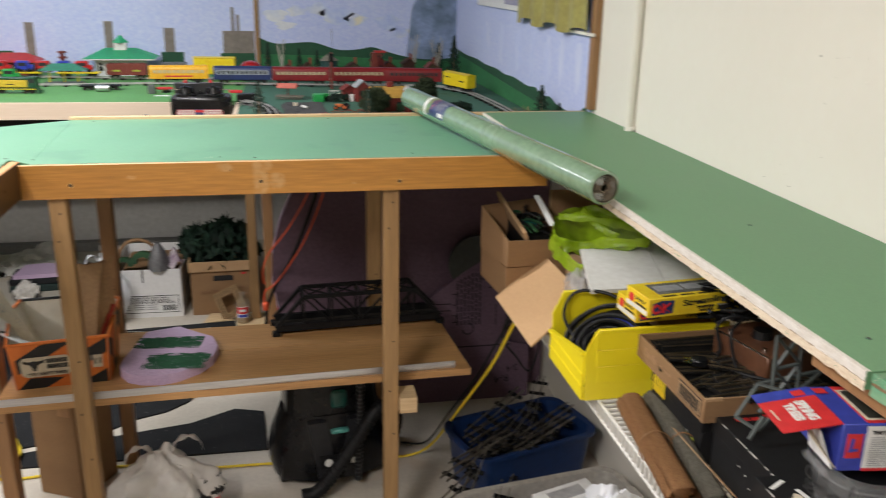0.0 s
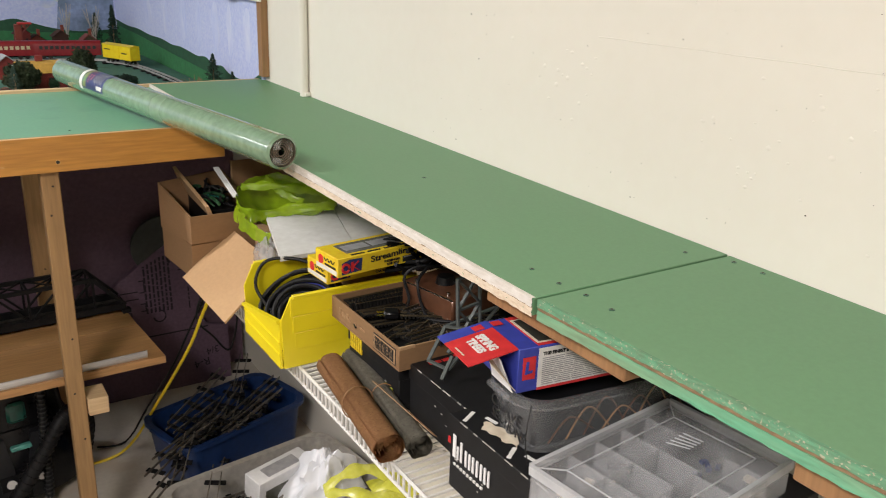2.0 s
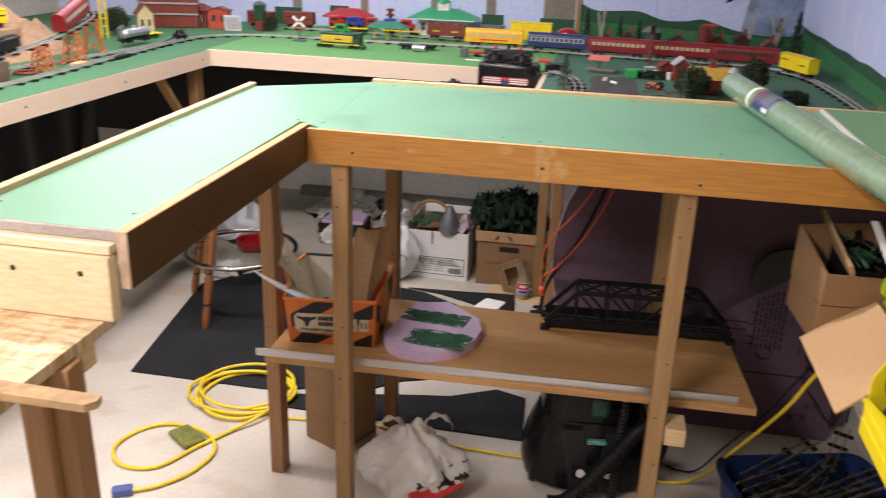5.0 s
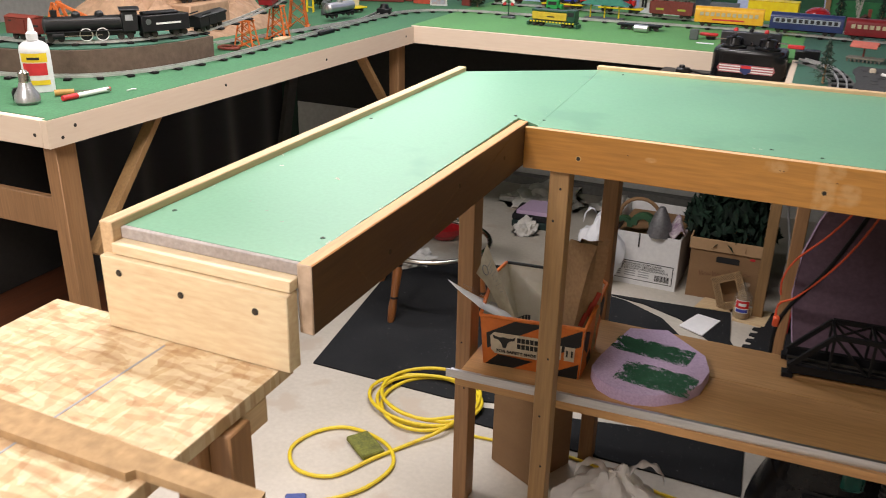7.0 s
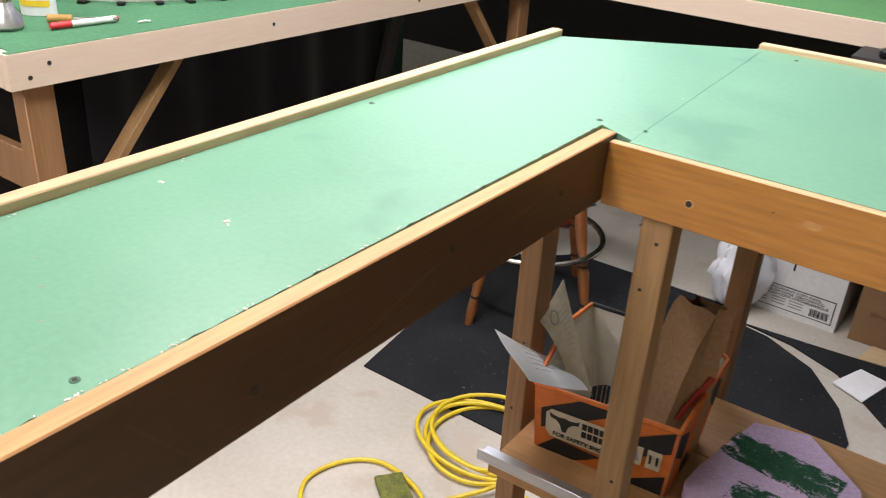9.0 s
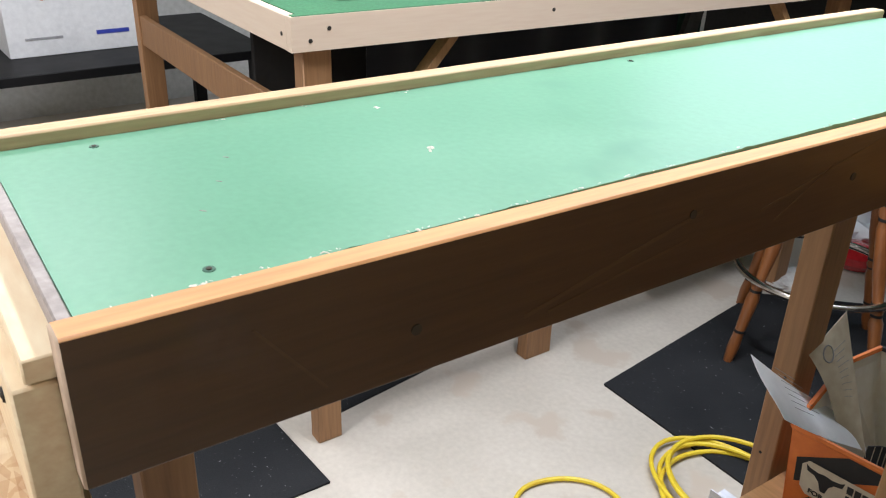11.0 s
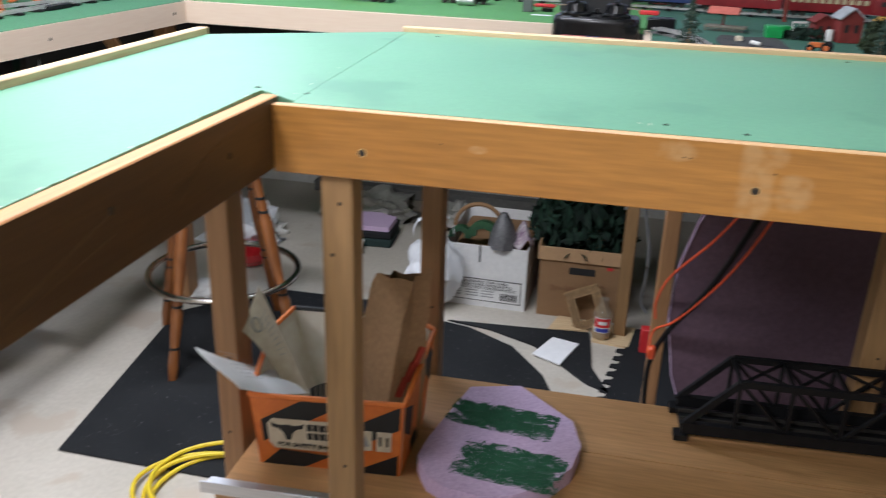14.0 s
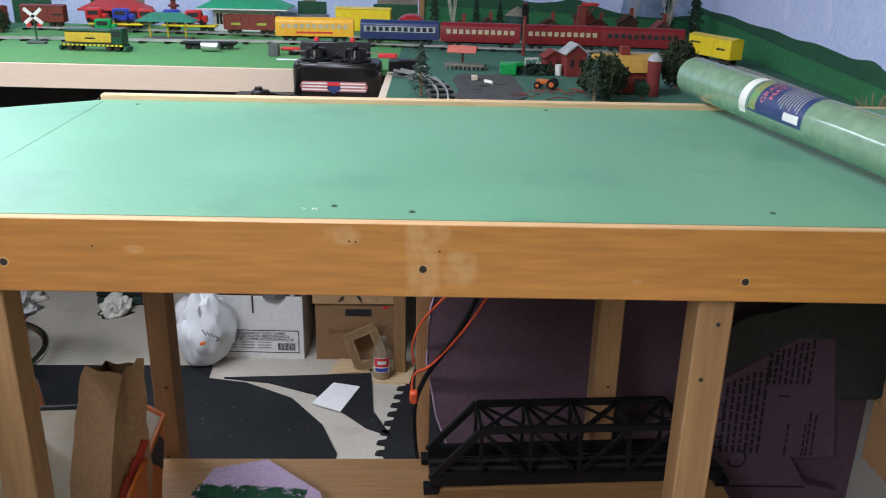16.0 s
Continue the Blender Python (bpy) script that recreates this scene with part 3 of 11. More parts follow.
for x, z in ((-0.148, 1.025), (0.262, 1.024), (0.582, 1.016)):
    part("screw_rim", at_bench(cyl(nb(), (x, FY - 0.0004, z), (x, FY + 0.004, z), 0.0050, n=14)), PATCH, bench, "pale countersunk rim")
    part("screw_hole", at_bench(cyl(nb(), (x, FY - 0.0007, z), (x, FY + 0.004, z), 0.0040, n=14)), HOLE, bench, "countersunk screw hole")
    part("screw", at_bench(cyl(nb(), (x, FY - 0.0010, z), (x, FY + 0.002, z), 0.0026, n=8)), STEEL, bench)
for x, z in ((0.19, 1.052), (0.196, 1.0515), (0.278, 1.043), (-0.06, 1.043)):
    part("nail_mark", at_bench(cyl(nb(), (x, FY - 0.0003, z), (x, FY + 0.003, z), 0.0011, n=6)), HOLE, bench)
for y, z in ((1.618, 1.029), (2.05, 1.04), (1.85, 1.05)):
    part("screw_hole", at_bench(cyl(nb(), (FX + 0.0008, y, z), (FX - 0.004, y, z), 0.0036, n=12)), HOLE, bench)

# torn paper crumbs along the cut edges
rng = random.Random(7)
cv, cf = [], []


def fleck(c, s, lift=0.0006):
    a = rng.uniform(0, 6.283)
    u, w = Vector((math.cos(a), math.sin(a), 0)) * s, Vector((-math.sin(a), math.cos(a), 0)) * s * rng.uniform(0.3, 0.6)
    i = len(cv)
    for p in (-u - w * 0.6, u * 0.7 - w, u + w * 0.4, -u * 0.5 + w):
        cv.append(c + p + Vector((0, 0, rng.uniform(0, lift))))
    cv.append(c + Vector((0, 0, s * 0.5)))
    cf.extend([(i + q, i + (q + 1) % 4, i + 4) for q in range(4)])


def crumbs(p, q, n, size, spread=0.003):
    p, q = Vector(p), Vector(q)
    for _ in range(n):
        c = p.lerp(q, rng.random()) + Vector((rng.uniform(-spread, spread), rng.uniform(-spread, spread), 0))
        fleck(c, size * rng.uniform(0.25, 0.85))


crumbs((FX - 0.0212, SP0 + 0.03, T + 0.001), (FX - 0.0212, FY, T + 0.001), 26, 0.0018, 0.0012)
for y in (1.49, 1.52, 1.57, 1.62, 1.66, 1.70, 1.74, 1.79, 1.83, 1.9):
    crumbs((FX - 0.0215, y, T + 0.001), (FX - 0.0215, y + 0.02, T + 0.001), 3, 0.0028, 0.0014)
crumbs((SPX + 0.022, SP0 + 0.03, T + 0.001), (SPX + 0.022, 2.2, T + 0.001), 8, 0.0018, 0.002)
for y in (1.60, 1.67, 1.76):
    crumbs((SPX + 0.024, y, T + 0.001), (SPX + 0.024, y + 0.025, T + 0.001), 3, 0.0026, 0.003)
crumbs((FX + 0.015, FY + 0.03, T - 0.003), (-0.265, BACK - 0.02, T - 0.003), 24, 0.0018, 0.0015)
crumbs((-0.38, 1.71, T + 0.001), (-0.385, 1.713, T + 0.001), 5, 0.004)
crumbs((-0.496, 1.728, T + 0.001), (-0.49, 1.73, T + 0.001), 4, 0.003)
crumbs((0.14, FY + 0.022, T - 0.003), (0.16, FY + 0.022, T - 0.003), 5, 0.003)
me = bpy.data.meshes.new("paper_crumbs")
me.from_pydata(cv, [], cf)
me.materials.append(CHIP)
tagged(new("paper_crumbs", me), "torn white paper crumbs along the board edges", "debris", "", "stuff")
cv, cf = [], []
for x, y in ((-0.40, 1.56), (-0.36, 1.535), (-0.44, 1.58)):
    part("score_mark", at_bench(box(nb(), (-0.0022, -0.0004, 0), (0.0022, 0.0004, 0.0003), 0, Matrix.Translation((x, y, T + 0.001)) @ Matrix.Rotation(radians(40), 4, "Z"))), GYPSUM, bench, "short scratch in the green paint")
pts = [Vector((FX + 0.016 + (-0.2635 - FX - 0.016) * k / 60 + rng.uniform(-0.0006, 0.0006), FY + 0.02 + (BACK - FY - 0.022) * k / 60, T - 0.0091)) for k in range(61)]
part("seam_filler", at_bench(tube(nb(), pts, 0.0012, 5)), GYPSUM, bench, "cracked grey joint filler")


# ragged facing along the shelf edge
def ragged(y0, y1, x, z0, z1, amp, seed, n=420):
    """A strip of board edge whose face and rims wander in and out."""
    rows = 6

    def at(u, v):
        y, z = y0 + (y1 - y0) * u, z0 + (z1 - z0) * v
        a = 0.5 * noise.noise(Vector((y * 60, v * 3, seed))) + 0.6 * noise.noise(Vector((y * 210, v * 7, seed)))
        return (x - amp * (0.45 + 0.45 * a), y, z + (0.0016 * noise.noise(Vector((y * 60, 0, seed + 5))) if v == 0 else 0.0))

    bm = sheet(nb(), n, rows, at)
    lo = [bm.verts.new((x + 0.004, y0 + (y1 - y0) * k / n, z1)) for k in range(n + 1)]
    top = [v for v in bm.verts if abs(v.co.z - z1) < 1e-6 and v not in set(lo)]
    top.sort(key=lambda v: v.co.y)
    for k in range(n):
        bm.faces.new((top[k], top[k + 1], lo[k + 1], lo[k]))
    return bm


part("torn_edge", at_shelf(ragged(0.957, BACK - 0.002, SX, T - 0.0115, T + 0.0004, 0.0035, 1.0)), EDGE_W, shelf, "ragged torn paper edge of the board")
part("torn_edge", at_shelf(ragged(0.957, BACK - 0.002, SX + 0.001, T - 0.0240, T - 0.0125, 0.0035, 2.0)), EDGE, shelf, "cream fibrous lower layer of the edge")
SKEW = Matrix(((1, -0.0405, 0, 0.0405 * 0.953), (0, 1, 0, 0), (0, 0, 1, 0), (0, 0, 0, 1)))
for z0, z1, amp, seed, mat, words in ((T - 0.0275, T - 0.0150, 0.003, 3.0, EDGE_G, "green smeared lower edge"), (T - 0.0148, T - 0.0108, 0.0012, 8.0, EDGE_S, "bare fibrous seam in the edge"), (T - 0.0106, T - 0.0008, 0.004, 6.0, EDGE_H, "green flecked fibrous upper edge")):
    bm = ragged(-0.5, 0.953, NX, z0, z1, amp, seed)
    bmesh.ops.transform(bm, matrix=SKEW, verts=bm.verts[:])
    part("torn_edge", at_shelf(bm), mat, shelf, words)
part("torn_edge", at_shelf(ragged(0.957, BACK - 0.002, SX + 0.0005, T - 0.0128, T - 0.0110, 0.0022, 4.0)), EDGE_S, shelf, "brown seam between the two layers")
part("support_rail", at_shelf(box(nb(), (0.965, -0.5, T - 0.060), (1.004, 0.617, T - 0.0276), 0.002)), LEG_D, shelf, "brown wooden rail under the shelf")
part("support_rail", at_shelf(box(nb(), (0.955, 0.825, T - 0.058), (0.994, 1.09, T - 0.0276), 0.002)), LEG_D, shelf, "brown wooden rail under the shelf")
part("support_rail", at_shelf(box(nb(), (WX - 0.04, -0.5, T - 0.068), (WX - 0.0015, BACK - 0.01, T - 0.0276), 0.002)), LEG_D, shelf, "brown wooden rail on the wall")

# rolled mat
ROLLG = material("roll_green", (0.20, 0.31, 0.20), (0.17, 0.28, 0.175), rough=0.25, scale=5, coat=0.9, bump=0.08)
FILM = material("clear_film", (0.8, 0.85, 0.8), rough=0.15, alpha=0.25)
LABEL_B = material("label_navy", (0.03, 0.05, 0.16), (0.025, 0.04, 0.13), rough=0.3)
PINKL = material("label_pink", (0.75, 0.20, 0.22), rough=0.4)
ra, rb, RR = Vector((0.712, 2.83, T + 0.036)), Vector((0.893, 1.655, T + 0.0325)), 0.032
ax = (rb - ra).normalized()
rm = Matrix.Translation(ra) @ ax.to_track_quat("Z", "X").to_matrix().to_4x4()
roll = thing("grass_mat_roll", rm, "film-wrapped green grass mat roll lying across table and shelf", "mat roll")
RL = (rb - ra).length
bm = nb()
n = 40
prof = [(RR - 0.004, 0.0), (RR, 0.004), (RR * 1.005, RL * 0.3), (RR * 0.995, RL * 0.6), (RR, RL - 0.004), (RR - 0.005, RL)]
rings = [[bm.verts.new((r * math.cos(2 * math.pi * k / n), r * math.sin(2 * math.pi * k / n), z)) for k in range(n)] for r, z in prof]
for A, B in zip(rings, rings[1:]):
    for k in range(n):
        bm.faces.new((A[k], A[(k + 1) % n], B[(k + 1) % n], B[k]))
part("roll_body", bm, ROLLG, roll)
BROWNR = material("brown_mat_backing", (0.16, 0.12, 0.08), (0.09, 0.07, 0.05), rough=0.8, scale=30)
for z, s in ((0.004, 1), (RL - 0.004, -1)):
    bm = nb()
    sp = [(0.006 + 0.0255 * k / 90, k * 0.42) for k in range(91)]
    tube(bm, [(r * math.cos(a), r * math.sin(a), z + s * 0.003) for r, a in sp], 0.0016, 5)
    part("rolled_layers", bm, BROWNR, roll, "dark rolled layers at the open end")
bm = nb()
sheet(bm, 12, 10, lambda u, v: ((RR - 0.006 + 0.008 * math.sin(3 * u * 6.28 + 9 * v) * v) * (1 - 0.45 * v) * math.cos(6.28 * u), (RR - 0.006) * (1 - 0.4 * v) * math.sin(6.28 * u), RL - 0.006 + 0.012 * math.sin(u * 19) * v))
part("film_end", bm, FILM, roll, "crumpled clear film over the end")


def wrap(bm, z0, z1, a0, a1, r, steps=14):
    rows = [[bm.verts.new((r * math.cos(a0 + (a1 - a0) * k / steps), r * math.sin(a0 + (a1 - a0) * k / steps), z)) for k in range(steps + 1)] for z in (z0, z1)]
    for k in range(steps):
        bm.faces.new((rows[0][k], rows[0][k + 1], rows[1][k + 1], rows[1][k]))
    return bm


# turn angle that faces the aisle side and up
up = rm.inverted().to_3x3() @ Vector((-0.55, -0.45, 0.7))
A0 = math.atan2(up.y, up.x)
part("label", wrap(nb(), 0.246, 0.385, A0 - 1.25, A0 + 1.1, RR * 1.012), LABEL_B, roll, "dark blue printed label")
part("label_band", wrap(nb(), 0.221, 0.240, A0 - 1.4, A0 + 1.3, RR * 1.012), WHITE, roll, "white band")
part("label_picture", wrap(nb(), 0.249, 0.268, A0 - 1.2, A0 + 1.0, RR * 1.018), material("label_green", (0.10, 0.25, 0.08), (0.3, 0.25, 0.1), rough=0.3, scale=60), roll)
for k in range(9):
    part("print_line", wrap(nb(), 0.316 + 0.0065 * k, 0.3185 + 0.0065 * k, A0 - 0.75, A0 + 0.35 + 0.1 * (k % 3), RR * 1.018, 8), GREYP, roll)
part("label_patch", wrap(nb(), 0.341, 0.377, A0 + 0.62, A0 + 0.95, RR * 1.019, 6), WHITE, roll)


def bent_text(words, size, zc, ac, r, mat, parent):
    """Lettering laid round the roll: reads along the roll's girth."""
    cu = bpy.data.curves.new("lettering", "FONT")
    cu.body, cu.size, cu.align_x, cu.align_y = words, size, "CENTER", "CENTER"
    tmp = bpy.data.objects.new("lettering", cu)
    scene.collection.objects.link(tmp)
    bpy.context.view_layer.update()
    me = bpy.data.meshes.new_from_object(tmp.evaluated_get(bpy.context.evaluated_depsgraph_get()))
    bpy.data.objects.remove(tmp)
    for v in me.vertices:
        a = ac - v.co.x / r
        v.co = (r * math.cos(a), r * math.sin(a), zc - v.co.y)
    me.materials.clear()
    me.materials.append(mat)
    ob = new("lettering", me)
    ob.parent = parent
    return ob


bent_text("GRASS", 0.0145, 0.282, A0 - 0.05, RR * 1.02, PINKL, roll)
bent_text("MAT", 0.0145, 0.299, A0 - 0.1, RR * 1.02, PINKL, roll)

# ---- low shelf things ----
ALZ = PZ
angle = thing("aluminium_angle", pose(0.162, 2.275, ALZ, 0, 0, 2.6), "long silver aluminium angle strip on the plank shelf", "metal strip")
bm = prism(nb(), [(0, 0), (0.036, 0), (0.036, 0.002), (0.002, 0.002), (0.002, 0.020), (0, 0.020)], -0.593, 0.593, Matrix(((0, 0, 1, 0), (1, 0, 0, -0.02), (0, 1, 0, 0), (0, 0, 0, 1))))
part("strip", bm, ALU, angle)


def strut(bm, p, q, w, h=None):
    p, q = Vector(p), Vector(q)
    d = q - p
    m = Matrix.Translation((p + q) / 2) @ d.to_track_quat("Z", "Y").to_matrix().to_4x4()
    h = h or w
    return box(bm, (-w / 2, -h / 2, -d.length / 2), (w / 2, h / 2, d.length / 2), 0, m)


# black truss bridge
bridge = thing("truss_bridge", pose(0.521, 2.629, ALZ, 0, 0, 3.8), "black plastic model truss bridge on the plank shelf", "model bridge")
BL, BW, BH = 0.50, 0.085, 0.115
px_ = [-BL / 2 + BL * k / 6 for k in range(7)]
for s in (-1, 1):
    y = s * BW / 2
    part("bottom_chord", strut(nb(), (-BL / 2, y, 0.022), (BL / 2, y, 0.022), 0.012, 0.02), BLACKMT, bridge)
    part("top_chord", strut(nb(), (px_[1], y, BH), (px_[5], y, BH), 0.008, 0.011), BLACKMT, bridge)
    for a, b in ((0, 1), (6, 5)):
        part("end_post", strut(nb(), (px_[a], y, 0.024), (px_[b], y, BH), 0.008, 0.011), BLACKMT, bridge)
    for k in range(1, 6):
        part("upright", strut(nb(), (px_[k], y, 0.024), (px_[k], y, BH), 0.006), BLACKMT, bridge)
    for a, b in ((1, 2), (2, 3), (4, 3), (5, 4)):
        part("diagonal", strut(nb(), (px_[a], y, BH), (px_[b], y, 0.026), 0.0055), BLACKMT, bridge)
for k in range(1, 6):
    part("top_cross", strut(nb(), (px_[k], -BW / 2, BH), (px_[k], BW / 2, BH), 0.006), BLACKMT, bridge)
for k in range(1, 5):
    part("top_brace", strut(nb(), (px_[k], -BW / 2, BH), (px_[k + 1], BW / 2, BH), 0.004), BLACKMT, bridge)
    part("top_brace", strut(nb(), (px_[k], BW / 2, BH), (px_[k + 1], -BW / 2, BH), 0.004), BLACKMT, bridge)
part("deck", box(nb(), (-BL / 2, -BW / 2 + 0.012, 0.006), (BL / 2, BW / 2 - 0.012, 0.016), 0.001), BLACKMT, bridge)
for s in (-1, 1):
    part("rail", strut(nb(), (-BL / 2, s * 0.012, 0.02), (BL / 2, s * 0.012, 0.02), 0.003, 0.006), STEEL, bridge, "dark steel rail")
for x, y in ((-BL / 2, -BW / 2), (-BL / 2, BW / 2), (BL / 2, -BW / 2), (BL / 2, BW / 2)):
    part("foot", box(nb(), (x - 0.012, y - 0.012, 0), (x + 0.012, y + 0.012, 0.012), 0.001), BLACKMT, bridge)

# lilac foam plate with flocked patches
fpoly = [(-0.110, -0.122), (-0.121, -0.100), (-0.119, -0.075), (-0.116, -0.045), (-0.104, 0.012), (-0.081, 0.121), (0.005, 0.149), (0.106, 0.060), (0.125, -0.006), (0.115, -0.069), (0.085, -0.118), (0.035, -0.158), (-0.010, -0.172), (-0.060, -0.165), (-0.094, -0.146)]
plate = thing("foam_scenery_plate", pose(-0.01, 2.465, ALZ), "lilac foam plate with two flocked green patches", "foam plate")
part("plate", prism(nb(), fpoly, 0, 0.028), FOAMP, plate)
for cx, cy, rx, ry, sd in ((-0.010, 0.036, 0.072, 0.029, 1), (0.022, -0.088, 0.066, 0.036, 5)):
    g = random.Random(sd)
    vv, ff = [], []
    for k in range(42000):
        a, b = g.uniform(-1.25, 1.25), g.uniform(-1.35, 1.35)
        x, y = cx + rx * a + 0.16 * ry * b, cy + ry * b - 0.10 * rx * a
        e = (a ** 4 + b ** 4) ** 0.25
        wisp = noise.noise(Vector((x * 45, y * 70, sd))) + 0.6 * noise.noise(Vector((x * 130, y * 170, sd + 9)))
        if wisp + g.gauss(0, 0.40) < -0.58 + 1.6 * max(0.0, e - 0.68):
            continue
        r_, w, i = g.uniform(0.0004, 0.0011), g.uniform(0, 6.283), len(vv)
        lift = 0.0012 * max(0.0, wisp + 0.3) * g.random()
        for q in range(4):
            vv.append((x + r_ * math.cos(w + 1.57 * q) * 1.4, y + r_ * math.sin(w + 1.57 * q), 0.0281 + lift * 0.6))
        vv.append((x, y, 0.0283 + r_ * 0.6 + lift))
        ff += [(i + q, i + (q + 1) % 4, i + 4) for q in range(4)]
    me = bpy.data.meshes.new("green_patch")
    me.from_pydata(vv, [], ff)
    me.materials.append(FLOCK)
    ob = new("green_patch", me)
    ob.parent = plate
    tagged(ob, "rough green flock patch")

# orange and black shoe box with papers and a paper bag
OSH = Vector((-0.264, 2.33, ALZ))
shoe = thing("shoe_box", pose(*OSH), "open orange and black striped shoe box, stuffed with papers", "shoe box")


def tilted_wall(bm, a0, b0, a1, b1, t=0.003):
    a0, b0, a1, b1 = Vector(a0), Vector(b0), Vector(a1), Vector(b1)
    n = (b0 - a0).cross(a1 - a0).normalized() * t
    vs = [bm.verts.new(p) for p in (a0, b0, b1, a1, a0 + n, b0 + n, b1 + n, a1 + n)]
    for f in ((0, 1, 2, 3), (7, 6, 5, 4), (0, 4, 5, 1), (1, 5, 6, 2), (2, 6, 7, 3), (3, 7, 4, 0)):
        bm.faces.new([vs[i] for i in f])
    return bm


LINER = material("grey_board_liner", (0.82, 0.77, 0.68), (0.74, 0.69, 0.60), rough=0.85, scale=10)
cs0 = [Vector((x, y, ALZ)) - OSH for x, y in ((-0.374, 2.321), (-0.153, 2.344), (-0.158, 2.505), (-0.190, 2.530), (-0.355, 2.525), (-0.383, 2.456))]
cs1 = [Vector(p) - OSH for p in ((-0.384, 2.316, 0.580), (-0.149, 2.350, 0.580), (-0.152, 2.550, 0.606), (-0.193, 2.575, 0.611), (-0.408, 2.552, 0.612), (-0.408, 2.458, 0.618))]
part("bottom", prism(nb(), [(p.x, p.y) for p in cs0], 0, 0.003), LINER, shoe)
walls = []
for k in range(6):
    a0, b0, a1, b1 = cs0[k], cs0[(k + 1) % 6], cs1[k], cs1[(k + 1) % 6]
    walls.append(part("side", tilted_wall(nb(), a0, b0, a1, b1, -0.003), LINER, shoe, "grey lined side"))
    fa = lambda u, v, a0=a0, b0=b0, a1=a1, b1=b1: (a0.lerp(b0, u)).lerp(a1.lerp(b1, u), v)
    nrm = (b0 - a0).cross(a1 - a0).normalized() * 0.0012
    tilt = 90 + math.degrees(math.atan2((a1 - a0).dot(Vector((0, -1, 0))), (a1 - a0).z))
    bm = nb()
    bm.faces.new([bm.verts.new(fa(u, v) + nrm) for u, v in ((0, 0), (1, 0), (1, 1), (0, 1))])
    part("orange_print", bm, ORANGE, walls[-1], "orange printed paper")
    if k == 0:
        stripes = (((0.36, 1), (0.66, 1), (0.05, 0.34), (0.05, 0.66)), ((0.56, 0.55), (0.98, 0.98), (0.98, 0.66), (0.74, 0.42)), ((0.02, 0.0), (0.32, 0.0), (0.52, 0.20), (0.16, 0.24)), ((0.66, 0.0), (0.98, 0.30), (0.98, 0.0)))
    elif k == 1:
        stripes = (((0.02, 0.60), (0.02, 0.95), (0.30, 0.70), (0.30, 0.30)), ((0.5, 1), (0.8, 1), (1, 0.75), (1, 0.45)), ((0.4, 0), (0.7, 0), (0.45, 0.3), (0.30, 0.22)))
    else:
        stripes = (((0.1, 1), (0.4, 1), (0.2, 0.6), (0.0, 0.75)), ((0.6, 0.3), (0.9, 0.6), (0.9, 0.3), (0.75, 0.1)))
    for q in stripes:
        bm = nb()
        bm.faces.new([bm.verts.new(fa(u, v) + nrm * 1.6) for u, v in q])
        part("stripe", bm, BLACKP, walls[-1], "black stripe")
    # turned orange rim
    part("rim", tube(nb(), [fa(0, 1), fa(0.5, 1.0), fa(1, 1)], 0.0046, 6), BLACKP if k == 3 else ORANGE, walls[-1])
    if k == 0:
        bm = nb()
        bm.faces.new([bm.verts.new(fa(u, v) + nrm * 2.4) for u, v in ((0.13, 0.26), (0.56, 0.26), (0.60, 0.34), (0.60, 0.62), (0.56, 0.70), (0.13, 0.70), (0.09, 0.62), (0.09, 0.34))])
        part("label_plate", bm, CREAM_P, walls[-1], "cream label with a bull's head mark")
        text("lettering", "FOR SAFETY SHOE", 0.010, BLACKP, walls[-1], Matrix.Translation(fa(0.35, 0.325) + nrm * 3) @ Matrix.Rotation(radians(6), 4, "Z") @ Matrix.Rotation(radians(tilt), 4, "X"), wide=0.092, bold=0.0003)
        for v, n_, u0_ in ((0.60, 5, 0.36), (0.475, 5, 0.36)):
            for q in range(n_):
                u0 = u0_ + 0.043 * q
                bm = nb()
                bm.faces.new([bm.verts.new(fa(u, z) + nrm * 3) for u, z in ((u0, v - 0.048), (u0 + 0.036, v - 0.048), (u0 + 0.036, v + 0.048), (u0, v + 0.048))])
                part("brand_bar", bm, BLACKP, walls[-1])
        bm = nb()
        head = ((0.215, 0.40), (0.245, 0.40), (0.262, 0.50), (0.29, 0.555), (0.335, 0.575), (0.345, 0.655), (0.320, 0.625), (0.27, 0.610), (0.23, 0.625), (0.19, 0.610), (0.140, 0.625), (0.115, 0.655), (0.125, 0.575), (0.17, 0.555), (0.198, 0.50))
        bm.faces.new([bm.verts.new(fa(u, z) + nrm * 3) for u, z in head])
        part("head_mark", bm, BLACKP, walls[-1])
        for u0, u1 in ((0.83, 0.93), (0.71, 0.80)):
            bm = nb()
            bm.faces.new([bm.verts.new(fa(u, z) + nrm * 2.4) for u, z in ((u0, 0.34), (u1, 0.34), (u1, 0.62), (u0, 0.62))])
            part("size_tag", bm, CREAM_P, walls[-1])
        bm = nb()
        bm.faces.new([bm.verts.new(fa(u, z) + nrm * 2.8) for u, z in ((0.725, 0.40), (0.785, 0.40), (0.755, 0.57))])
        part("tag_mark", bm, GREYP, walls[-1])
        text("lettering", "11", 0.022, BLACKP, walls[-1], Matrix.Translation(fa(0.88, 0.48) + nrm * 3.2) @ Matrix.Rotation(radians(6), 4, "Z") @ Matrix.Rotation(radians(tilt), 4, "X"), bold=0.0008)
